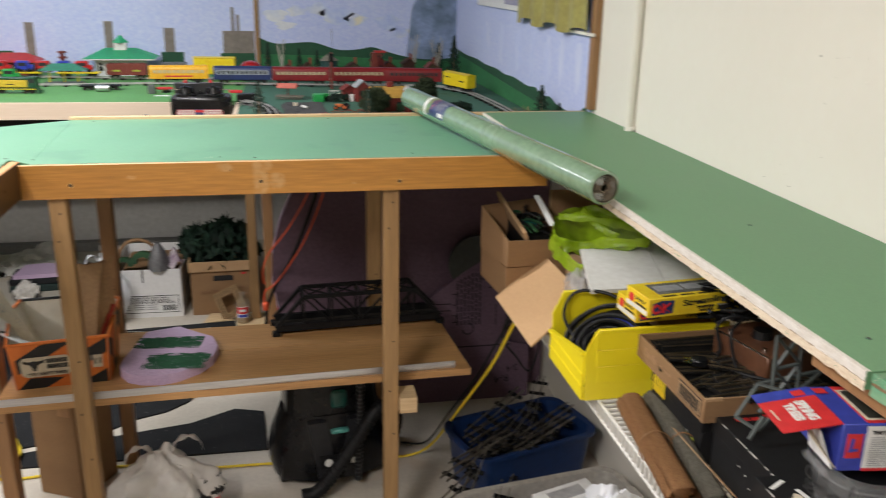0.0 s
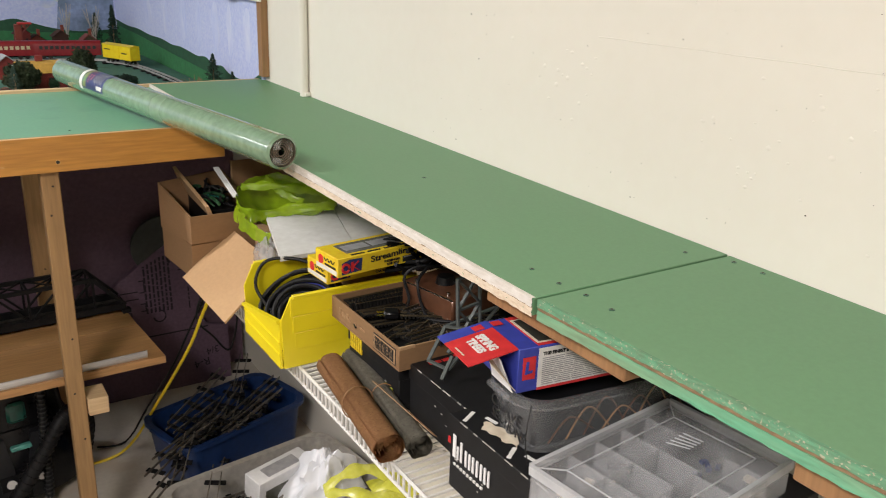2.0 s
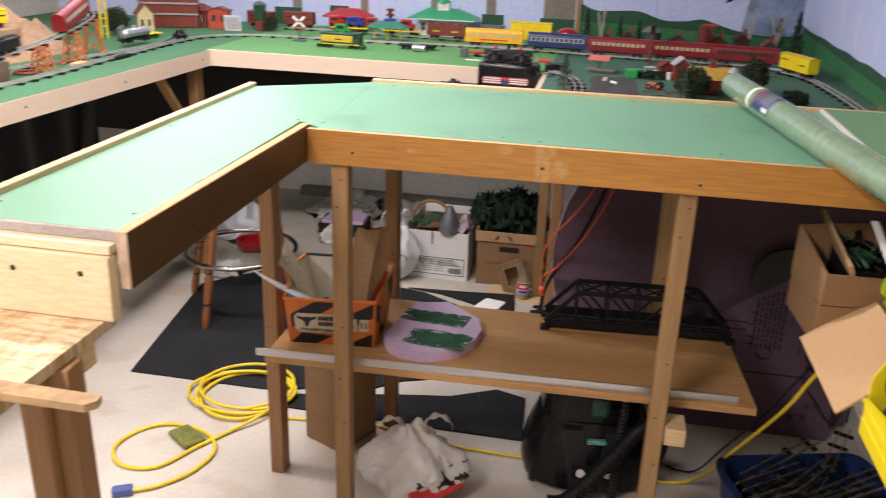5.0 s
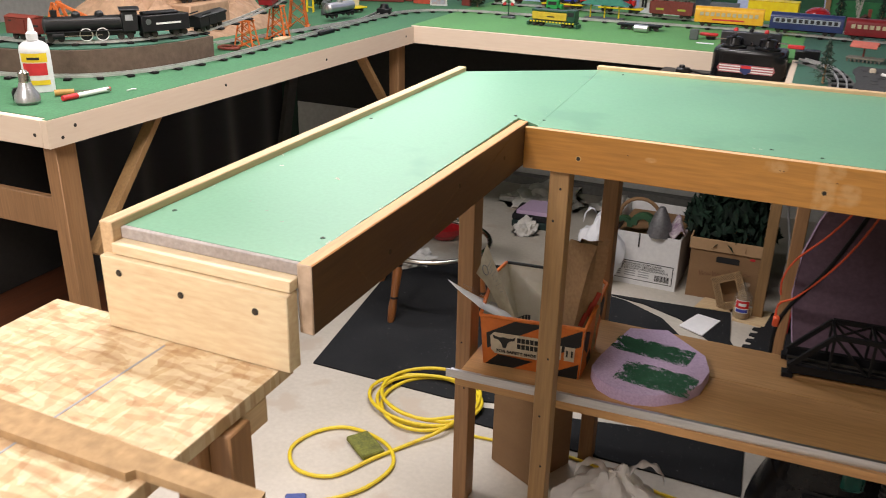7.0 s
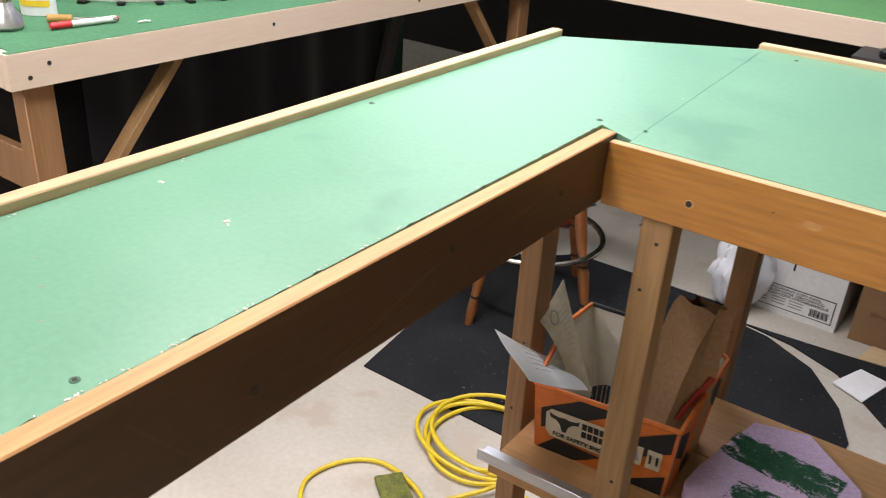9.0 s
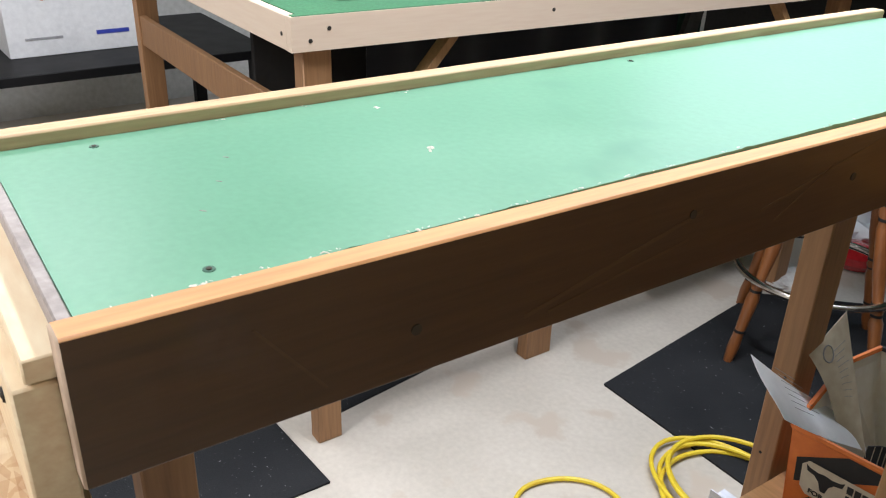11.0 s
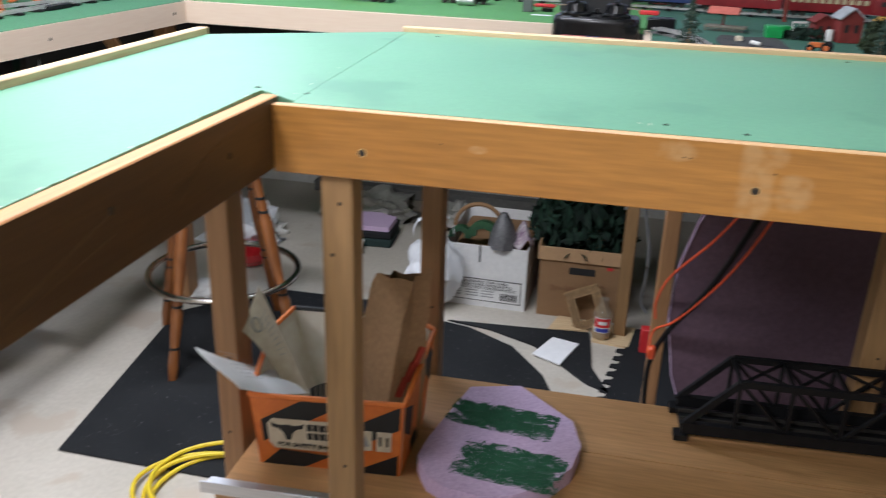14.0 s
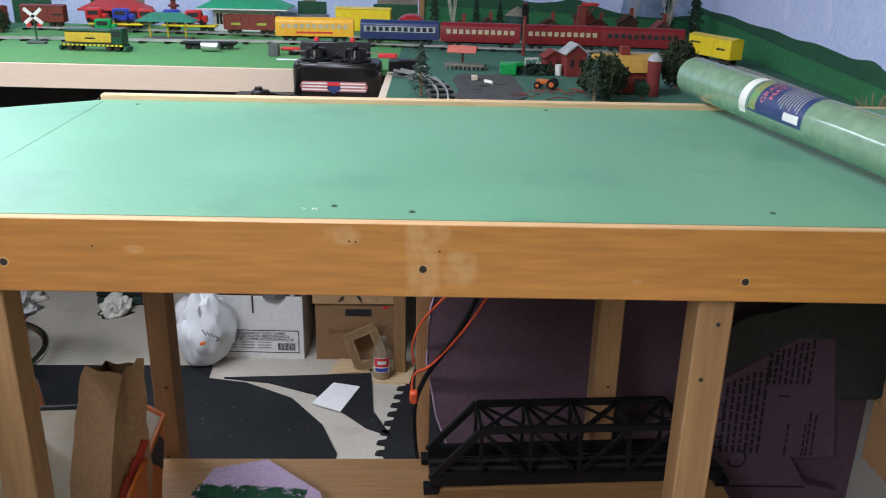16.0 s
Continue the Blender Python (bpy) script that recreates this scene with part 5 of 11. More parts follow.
# canister vacuum
BLACKGL = material("black_gloss_plastic", (0.008, 0.008, 0.009), (0.006, 0.006, 0.007), rough=0.22, scale=10, bump=0.03)
BLACKGL.node_tree.nodes["Principled BSDF"].inputs["Specular IOR Level"].default_value = 0.25
vac = thing("vacuum_cleaner", pose(0.425, 2.565, 0, 0, 0, 8), "glossy black canister vacuum with a ribbed hose", "vacuum cleaner")


def shell(levels, p=3.2, n=40):
    """A body of stacked rounded sections: (height, half width, half depth, shift in depth)."""
    bm, rings = nb(), []
    for z, w, d, sy in levels:
        ring = []
        for k in range(n):
            a = 2 * math.pi * k / n
            c, s = math.cos(a), math.sin(a)
            q = (abs(c) ** p + abs(s) ** p) ** (-1 / p)
            ring.append(bm.verts.new((w * q * c, d * q * s + sy, z)))
        rings.append(ring)
    for A, B in zip(rings, rings[1:]):
        for k in range(n):
            bm.faces.new((A[k], A[(k + 1) % n], B[(k + 1) % n], B[k]))
    bm.faces.new(rings[0][::-1])
    bm.faces.new(rings[-1])
    return bm


part("lower_shell", shell([(0.012, 0.160, 0.10, 0.01), (0.03, 0.180, 0.118, 0.0), (0.07, 0.190, 0.122, 0.0), (0.11, 0.190, 0.122, 0.0), (0.15, 0.182, 0.120, 0.0), (0.19, 0.168, 0.115, 0.003), (0.235, 0.148, 0.106, 0.006)], 2.4), BLACKGL, vac, "glossy black rounded lower shell")
part("upper_shell", shell([(0.236, 0.143, 0.100, 0.006), (0.30, 0.136, 0.097, 0.01), (0.36, 0.130, 0.092, 0.014), (0.388, 0.120, 0.084, 0.016), (0.402, 0.098, 0.066, 0.018)], 4.0), BLACKGL, vac, "glossy black upper shell")
DKGREY = material("dark_grey_plastic", (0.03, 0.031, 0.033), rough=0.3, scale=10)
TEAL = material("teal_translucent", (0.012, 0.09, 0.075), rough=0.2, coat=0.4)
CHARC = material("charcoal_panel", (0.018, 0.0185, 0.021), (0.014, 0.0145, 0.017), rough=0.4, scale=20, spec=0.3)
FRONT = Matrix(((1, 0, 0, 0), (0, 0, -1, 0), (0, 1, 0, 0), (0, 0, 0, 1)))
for s in (-1, 1):
    part("front_wing", prism(nb(), [(s * 0.088, 0.228), (s * 0.034, 0.228), (s * 0.018, 0.135), (s * 0.018, 0.035), (s * 0.06, 0.035), (s * 0.072, 0.12)], 0.098, 0.1245, FRONT), CHARC, vac, "charcoal grey front panel")
plate_v = part("control_plate", prism(nb(), [(-0.055, 0.075), (0.058, 0.075), (0.062, 0.118), (-0.058, 0.118)], 0.1246, 0.127, FRONT), BLACKMT, vac)
part("dust_window", box(nb(), (-0.014, -0.099, 0.253), (0.034, -0.085, 0.312), 0.008), TEAL, vac, "dark green dust window")
part("logo_patch", box(nb(), (-0.02, -0.1265, 0.185), (0.032, -0.110, 0.199), 0.003), material("pale_teal_badge", (0.10, 0.34, 0.30), (0.05, 0.2, 0.17), rough=0.3, scale=60), vac, "teal badge")
for x in (-0.032, 0.044):
    part("knob", cyl(nb(), (x, -0.134, 0.097), (x, -0.1271, 0.097), 0.0125, 0.0105, 18), WHITE, plate_v, "white round knob")
for x in (-0.15, 0.15):
    part("wheel", cyl(nb(), (x - 0.014, -0.02, 0.07), (x + 0.014, -0.02, 0.07), 0.069, n=24), BLACKMT, vac)
hp = smooth_path([(0.172, -0.07, 0.08), (0.178, -0.115, 0.20), (0.15, -0.14, 0.265), (0.105, -0.155, 0.258), (0.05, -0.165, 0.185), (-0.02, -0.17, 0.09), (-0.075, -0.172, 0.032), (-0.12, -0.17, 0.024)], 12)
bm = nb()
tube(bm, hp, 0.019, 10)
part("hose", bm, BLACKMT, vac, "black hose")
for k in range(2, len(hp) - 1, 1):
    if k % 2:
        d = (hp[k + 1] - hp[k - 1]).normalized()
        part("hose_ring", cyl(nb(), hp[k] - d * 0.0025, hp[k] + d * 0.0025, 0.0215, n=12), BLACKMT, vac)
part("ribbed_hose", tube(nb(), [(0.066 - 0.001 * k, -0.138, 0.36 - 0.03 * k + 0.0) for k in range(12)], 0.010, 10), BLACKMT, vac)
for k in range(26):
    part("hose_ring", cyl(nb(), (0.066 - 0.00043 * k, -0.138, 0.35 - 0.0128 * k), (0.066 - 0.00043 * k, -0.138, 0.354 - 0.0128 * k), 0.0122, n=10), DKGREY, vac)

# block beside the right leg
solid("wood_block", box(nb(), (0.5855, 2.163, 0.392), (0.632, 2.235, 0.4365), 0.002), RAW_X, "small raw pine block fixed to the table leg under the planks", "wood block")

# ---- cords ----
yc = thing("extension_cord", (-0.7, 2.5, 0), "coiled yellow extension cord on the floor", "extension cord")
OYC = Vector((-0.7, 2.5, 0))


def local(pts, o):
    return [Vector(p) - o for p in pts]


g = random.Random(3)
loops = []
for k in range(5):
    cx, cy, rx, ry = -0.71 + g.uniform(-0.02, 0.02), 2.745 + g.uniform(-0.02, 0.02), 0.155 + g.uniform(-0.02, 0.02), 0.135 + g.uniform(-0.02, 0.02)
    for a in range(10):
        t = a / 10 * 6.283
        loops.append((cx + rx * math.cos(t), cy + ry * math.sin(t), 0.006 + 0.006 * k + 0.003 * math.sin(t * 2)))
loops += [(-0.60, 2.60, 0.02), (-0.66, 2.52, 0.008), (-0.72, 2.42, 0.008), (-0.787, 2.30, 0.008), (-0.89, 2.285, 0.008), (-0.955, 2.36, 0.008), (-0.93, 2.46, 0.008), (-0.85, 2.515, 0.008), (-0.72, 2.485, 0.012), (-0.66, 2.41, 0.008), (-0.68, 2.30, 0.008), (-0.74, 2.22, 0.008), (-0.795, 2.185, 0.008)]
part("cord", tube(nb(), local(smooth_path(loops, 5), OYC), 0.0055, 8), YCORD, yc)
CLEARB = material("blue_clear_plug", (0.10, 0.14, 0.42), rough=0.2, alpha=0.8)
part("plug", box(nb(), (-0.025, -0.014, 0), (0.03, 0.014, 0.026), 0.004, Matrix.Translation(Vector((-0.82, 2.17, 0.0)) - OYC) @ Matrix.Rotation(radians(28), 4, "Z")), CLEARB, yc, "translucent blue socket end")
yc2 = thing("extension_cord", (0.3, 2.6, 0), "yellow extension cord running across the floor to the wall", "extension cord")
part("cord", tube(nb(), local(smooth_path([(-0.57, 2.63, 0.014), (-0.50, 2.636, 0.006), (-0.234, 2.66, 0.006), (0.036, 2.609, 0.006), (0.238, 2.6, 0.006), (0.55, 2.58, 0.006), (0.68, 2.58, 0.006), (0.745, 2.55, 0.06), (0.80, 2.45, 0.22), (0.855, 2.28, 0.45), (0.878, 2.20, 0.58), (0.89, 2.16, 0.65), (0.90, 2.15, 0.715)], 6), Vector((0.3, 2.6, 0))), 0.0042, 8), YCORD, yc2)
RAG = material("green_scouring_pad", (0.20, 0.21, 0.04), (0.10, 0.11, 0.03), rough=0.95, scale=40, bump=0.6, fine=160)
solid("scouring_pad", rough_up(box(nb(), (-0.055, -0.035, 0.003), (0.055, 0.035, 0.02), 0.004), 0.004, 25), RAG, "yellow-green scouring pad on the floor", "pad", m=pose(-0.77, 2.455, 0, 0, 0, -35))

oc = thing("orange_cord", (0.28, 3.05, 0.3), "looped orange extension cord hanging under the layout", "extension cord")
OOC = Vector((0.28, 3.05, 0.3))
part("cord", tube(nb(), local(smooth_path([(0.45, 2.90, 0.98), (0.40, 2.92, 0.82), (0.33, 2.96, 0.68), (0.255, 3.0, 0.57), (0.232, 3.02, 0.50), (0.235, 3.03, 0.45)], 8), OOC), 0.0027, 8), OCORD, oc)
part("cord", tube(nb(), local(smooth_path([(0.47, 2.90, 0.98), (0.44, 2.92, 0.80), (0.37, 2.95, 0.62), (0.28, 3.0, 0.47), (0.235, 3.03, 0.42), (0.232, 3.02, 0.36)], 8), OOC), 0.0027, 8), OCORD, oc)
part("plug", box(nb(), (0.226, 3.013, 0.355), (0.244, 3.034, 0.385), 0.004, Matrix.Translation(-OOC)), OCORD, oc)
solid("black_cable", tube(nb(), smooth_path([(0.46, 2.92, 0.98), (0.42, 2.94, 0.80), (0.34, 2.97, 0.58), (0.26, 3.02, 0.42), (0.235, 3.06, 0.30), (0.25, 3.10, 0.12), (0.3, 3.14, 0.008)], 8), 0.006, 8), BCORD, "black cable hanging under the layout", "cable")

# ---- lilac insulation boards, coloured dark for the shade under the layout ----
pk = thing("foam_board", (0.6, 3.02, 0), "large lilac insulation foam board with a rounded edge, stood on edge, coloured dark for the shade", "foam board")
poly = [(0.34, 0.16), (0.285, 0.32), (0.262, 0.46), (0.268, 0.58), (0.295, 0.68), (0.34, 0.78), (0.40, 0.87), (0.48, 0.955), (1.25, 0.955), (1.25, 0.0), (0.46, 0.0)]
part("board", prism(nb(), [(x - 0.6, z) for x, z in poly], -0.013, 0.013, Matrix.Translation((0, 0.02, 0)) @ Matrix.Rotation(radians(90), 4, "X")), FOAM_SH, pk)
part("pale_edge", tube(nb(), [(x - 0.6, 0.006, z) for x, z in poly[:8]], 0.0018, 6), FOAMP, pk, "pale cut edge")
pk2 = thing("foam_offcut", pose(1.05, 2.935, 0, -4, 0, 0), "printed lilac foam offcut leaning on the larger board, coloured dark for the shade", "foam board")
p2 = [(-0.42, 0.0), (0.12, 0.0), (0.12, 0.20), (0.05, 0.215), (0.01, 0.279), (0.106, 0.283), (0.06, 0.605), (-0.153, 0.465), (-0.25, 0.395), (-0.42, 0.30)]
# The offcut's foam colour is darkened for the same shade.
FOAM_P2 = material("shaded_printed_foam", (0.125, 0.075, 0.11), (0.105, 0.062, 0.095), rough=0.8, scale=4, bump=0.15, fine=90)
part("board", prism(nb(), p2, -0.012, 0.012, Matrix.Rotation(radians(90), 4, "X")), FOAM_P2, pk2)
PURPRINT = material("dark_print", (0.022, 0.014, 0.024), rough=0.8)
g = random.Random(5)
fy = -0.0128


def print_column(x, z0, z1, w):
    """A line of unreadable type set on end: short bars of word length."""
    z = z0
    while z < z1 - 0.004:
        ln = min(g.uniform(0.008, 0.026), z1 - z)
        part("print_line", box(nb(), (x, fy - 0.0004, z), (x + w, fy, z + ln)), PURPRINT, pk2)
        z += ln + 0.0045


for c in range(7):
    print_column(-0.150 + 0.0135 * c, 0.29, 0.455 + 0.0065 * c, 0.0065)
for c in range(8):
    print_column(-0.066 + 0.0125 * c, 0.455, 0.525 + 0.0055 * c, 0.0085 if c < 2 else 0.0055)
for x, z0, z1 in ((-0.008, 0.285, 0.362), (0.030, 0.285, 0.362), (0.038, 0.285, 0.395), (0.050, 0.285, 0.39)):
    print_column(x, z0, z1, 0.0045)
for x0, z0, x1, z1 in ((-0.40, 0.205, 0.05, 0.210), (-0.40, 0.235, -0.27, 0.239), (-0.40, 0.30, -0.20, 0.304), (-0.20, 0.235, -0.196, 0.304), (-0.166, 0.365, -0.150, 0.369), (-0.166, 0.405, -0.150, 0.409), (-0.152, 0.369, -0.148, 0.405), (-0.166, 0.30, -0.150, 0.304), (-0.166, 0.325, -0.150, 0.329), (-0.152, 0.304, -0.148, 0.325), (-0.30, 0.345, -0.17, 0.349), (-0.28, 0.37, -0.17, 0.374), (-0.035, 0.424, -0.012, 0.428)):
    part("print_line", box(nb(), (x0, fy - 0.0004, z0), (x1, fy, z1)), PURPRINT, pk2)
part("print_ring", tube(nb(), [(-0.108 + 0.02 * math.cos(a * 0.45 + 3.3), fy, 0.275 + 0.02 * math.sin(a * 0.45 + 3.3)) for a in range(11)], 0.0025, 5), PURPRINT, pk2)
for t_, x, z, sz in (("R-4", 0.02, 0.075, 0.04), ("3/4", 0.06, 0.115, 0.036)):
    text("lettering", t_, sz, PURPRINT, pk2, Matrix.Translation((x, fy - 0.0005, z)) @ Matrix.Rotation(radians(90), 4, "X") @ Matrix.Rotation(radians(188), 4, "Z"))
GREYB = material("grey_panel", (0.20, 0.20, 0.19), (0.17, 0.165, 0.16), rough=0.8, scale=5)
DISCG = material("dark_grey_panel", (0.045, 0.048, 0.044), (0.034, 0.037, 0.034), rough=0.75, scale=5)
rnd = [(0.972 + 0.100 * math.cos(radians(90 + 10 * k)), 0.515 + 0.100 * math.sin(radians(90 + 10 * k))) for k in range(19)]
solid("grey_hardboard", prism(nb(), rnd + [(1.24, 0.415), (1.24, 0.70)], 2.962, 2.974, Matrix(((1, 0, 0, 0), (0, 0, 1, 0), (0, 1, 0, 0), (0, 0, 0, 1)))), DISCG, "dark grey board with a rounded end, held behind the foam offcut", "panel")
trs = thing("low_trestle", (0.45, 2.94, 0), "low brown wooden trestle behind the plank shelf", "trestle")
part("board", box(nb(), (-0.18, -0.01, 0.20), (0.17, 0.009, 0.245), 0.001), LEG_D, trs)
for x in (-0.13, 0.15):
    part("leg", box(nb(), (x - 0.02, -0.01, 0.0), (x + 0.02, 0.009, 0.1995), 0.001), LEG_D, trs)

# ---- tubs of track ----
def tub(name, m, w, d, h, mat, label, flare=1.12, rim=0.012):
    th = thing(name, m, label, "storage tub")
    bm = nb()

    def ring(sx, sy, z, rad):
        out = []
        for cx, cy, a0 in ((1, 1, 0), (-1, 1, 90), (-1, -1, 180), (1, -1, 270)):
            for k in range(6):
                a = radians(a0 + 18 * k)
                out.append(bm.verts.new((cx * (sx - rad) + rad * math.cos(a), cy * (sy - rad) + rad * math.sin(a), z)))
        return out

    W, D = w / 2, d / 2
    rings = [ring(W / flare - 0.004, D / flare - 0.004, 0.004, 0.03), ring(W - 0.004, D - 0.004, h - 0.002, 0.045), ring(W + rim, D + rim, h, 0.05), ring(W + rim, D + rim, h - 0.012, 0.05), ring(W + 0.001, D + 0.001, h - 0.012, 0.045), ring(W / flare, D / flare, 0.0, 0.03)]
    for A, B in zip(rings, rings[1:]):
        for k in range(24):
            bm.faces.new((A[k], A[(k + 1) % 24], B[(k + 1) % 24], B[k]))
    bm.faces.new(rings[0])
    bm.faces.new(rings[-1][::-1])
    part("tub_body", bm, mat, th)
    for sx in (-1, 1):
        part("grip", box(nb(), (min(sx * (W + rim * 0.7), sx * (W + rim + 0.007)), -D * 0.45, h - 0.010), (max(sx * (W + rim * 0.7), sx * (W + rim + 0.007)), D * 0.45, h - 0.001), 0.002), mat, th, "moulded end grip")
    return th


TUBB = material("navy_tub_plastic", (0.010, 0.034, 0.125), (0.008, 0.027, 0.10), rough=0.38, scale=6)
TUBG = material("grey_tub_plastic", (0.42, 0.40, 0.37), (0.37, 0.35, 0.32), rough=0.45, scale=6)
tub("storage_tub", pose(0.99, 2.412, 0, 0, 0, 16), 0.40, 0.235, 0.178, TUBB, "dark blue plastic tub heaped with track sections")
tub("storage_tub", pose(0.965, 1.915, 0, 0, 0, 8), 0.45, 0.36, 0.20, TUBG, "grey plastic tub with track, a bag and a boxed meter")
RAILM = material("tinplate_rail", (0.30, 0.275, 0.24), (0.16, 0.14, 0.115), rough=0.42, metal=0.75, scale=30)


def track_section(m, n_tie=4, length=0.25):
    th = thing("track_section", m, "loose dull metal track section with black sleepers", "track", "loose track sections")
    for s in (-1, 1):
        part("rail", box(nb(), (-length / 2, s * 0.0115 - 0.0012, 0.004), (length / 2, s * 0.0115 + 0.0012, 0.0105)), RAILM, th)
    for k in range(n_tie):
        x = -length / 2 + length * (k + 0.5) / n_tie
        part("sleeper", box(nb(), (x - 0.007, -0.026, 0), (x + 0.007, 0.026, 0.0045), 0.001), BLACKMT, th)
    return th


base = track_section(pose(0.96, 2.39, 0.18, 6, -8, 48))
g = random.Random(21)
for k in range(20):
    copy_thing(base, pose(0.985 + g.uniform(-0.11, 0.10), 2.41 + g.uniform(-0.07, 0.07), 0.075 + 0.0062 * k + g.uniform(0, 0.01), g.uniform(-14, 14), g.uniform(-16, 12), 42 + g.uniform(-16, 18)))
for x, y, z, ry, rz in ((0.80, 2.24, 0.186, -4, 40), (0.79, 2.19, 0.150, -24, 58), (0.74, 2.25, 0.06, -24, 30), (1.08, 2.55, 0.19, -6, 64), (0.84, 2.28, 0.192, -2, 34)):
    copy_thing(base, pose(x, y, z, 0, ry, rz))
for k in range(9):
    copy_thing(base, pose(0.84 + g.uniform(-0.04, 0.05), 1.97 + g.uniform(-0.08, 0.06), 0.10 + 0.009 * k, g.uniform(-10, 10), g.uniform(-14, 14), g.uniform(-20, 60)))
for k in range(10):
    copy_thing(base, pose(0.98 + g.uniform(-0.08, 0.08), 1.86 + g.uniform(-0.08, 0.06), 0.05 + 0.009 * k, g.uniform(-10, 10), g.uniform(-10, 10), g.uniform(-40, 40)))
copy_thing(base, pose(0.80, 1.86, 0.213, 4, 3, -4))
copy_thing(base, pose(0.79, 1.92, 0.208, 4, -6, 65))
mt = thing("boxed_meter", pose(0.985, 1.99, 0.148, 6, 0, 17), "white boxed meter with a window, in the grey tub", "box")
part("carton", box(nb(), (-0.085, -0.03, 0), (0.085, 0.03, 0.085), 0.002), WHITEB, mt)
part("window", box(nb(), (-0.065, -0.0315, 0.012), (0.065, -0.0295, 0.055), 0.001), material("meter_window", (0.10, 0.10, 0.075), rough=0.15), mt, "dark clear window")
part("label", box(nb(), (-0.05, -0.02, 0.0845), (0.05, 0.015, 0.0862)), GREYP, mt)
poly_bag("crumpled_bag", pose(1.085, 1.915, 0.115, 0, 0, 40), 0.10, 0.085, 0.08, BAGW, "crumpled white plastic bag in the grey tub", 15.2, 0.5, 4, False)
YBAG = material("yellow_bag_film", (0.74, 0.74, 0.10), (0.60, 0.60, 0.06), rough=0.25, scale=14, alpha=0.85, bump=0.3, fine=60)
yb = thing("plastic_bag", pose(1.135, 1.795, 0.215) @ Matrix.Diagonal((0.75, 0.8, 0.9, 1)), "yellow plastic bag with open handles in the grey tub", "plastic bag")
for pts in (((-0.12, 0.06, 0.01), (-0.05, 0.05, 0.045), (0.03, 0.04, 0.045), (0.10, 0.0, 0.02)), ((-0.12, 0.055, 0.005), (-0.07, -0.02, 0.03), (0.0, -0.07, 0.025), (0.10, -0.09, 0.0))):
    P = smooth_path(pts, 8)
    part("handle", film_strip(P, (0.25, 1, 0.25), lambda k: 0.015 + 0.006 * math.sin(0.7 * k) + 0.0006 * k), YBAG, yb)
part("bag_body", rough_up(sheet(nb(), 16, 16, lambda u, v: (0.02 + 0.13 * u, -0.10 + 0.13 * v, 0.028 * math.sin(3.1 * u) * math.sin(2.6 * v) + 0.004), 0.0008), 0.012, 22), YBAG, yb)

# ---- bar stool lying under the spur ----
STOOLW = wood("orange_stool_wood", (0.25, 0.09, 0.024), (0.15, 0.05, 0.013), "z", 0.35, 0.1, 20, 0.4)
CHROME = material("worn_chrome", (0.62, 0.60, 0.56), (0.45, 0.42, 0.38), rough=0.22, metal=1.0, scale=20)
stool = thing("bar_stool", (-1.0, 3.41, 0), "turned orange wood bar stool with a chrome foot ring", "stool")
for a in (258, 348, 78, 168):
    c, s = math.cos(radians(a)), math.sin(radians(a))
    p0, p1 = Vector((c * 0.255, s * 0.255, 0)), Vector((c * 0.12, s * 0.12, 0.62))
    bm = nb()
    prof = [(0.86 * r_, z_) for r_, z_ in ((0.013, 0), (0.019, 0.05), (0.016, 0.10), (0.021, 0.20), (0.015, 0.22), (0.02, 0.235), (0.015, 0.25), (0.022, 0.34), (0.021, 0.45), (0.014, 0.47), (0.019, 0.49), (0.015, 0.51), (0.018, 0.62))]
    m = Matrix.Translation(p0) @ (p1 - p0).to_track_quat("Z", "Y").to_matrix().to_4x4()
    leg = part("leg", lathe(bm, prof, 14, m=m), STOOLW, stool)
    for z in (0.10, 0.222, 0.25, 0.47, 0.51):
        q = p0.lerp(p1, z / 0.63)
        part("groove", cyl(nb(), q - Vector((0, 0, 0.0035)), q + Vector((0, 0, 0.0035)), 0.0158, n=14), BLACKP, leg)
part("foot_ring", tube(nb(), [(0.218 * math.cos(a * math.pi / 24), 0.218 * math.sin(a * math.pi / 24), 0.248) for a in range(48)], 0.010, 10, True), CHROME, stool, "chrome foot ring")
part("seat", lathe(nb(), [(0.15, 0), (0.17, 0.01), (0.175, 0.03), (0.16, 0.045)], 28, (0, 0, 0.62)), STOOLW, stool)

# ---- clutter on the far floor ----
solid("red_dish", lathe(nb(), [(0.035, 0), (0.065, 0.006), (0.085, 0.03), (0.084, 0.055), (0.06, 0.072), (0.02, 0.078)], 28), material("red_enamel", (0.42, 0.015, 0.02), rough=0.2, coat=0.6), "glossy red lidded dish on the floor", "dish", m=pose(-1.215, 4.02, 0.0))
fold = thing("folded_mat", pose(-0.87, 4.38, 0, 0, 0, 4), "folded dark green mat with a lilac pad on top", "folded mat")
part("mat", box(nb(), (-0.12, -0.09, 0), (0.12, 0.09, 0.035), 0.006), material("dark_green_mat", (0.012, 0.03, 0.028), rough=0.8), fold)
part("mat", box(nb(), (-0.12, -0.09, 0.036), (0.12, 0.09, 0.065), 0.006), MATB, fold)
part("pad", prism(nb(), [(-0.10, -0.08), (0.11, -0.08), (0.115, 0.05), (0.03, 0.09), (-0.07, 0.08)], 0.066, 0.085), FOAMP, fold, "lilac foam pad")
LINEN = material("white_cloth", (0.70, 0.68, 0.64), (0.55, 0.53, 0.50), rough=0.9, scale=20, bump=0.3)


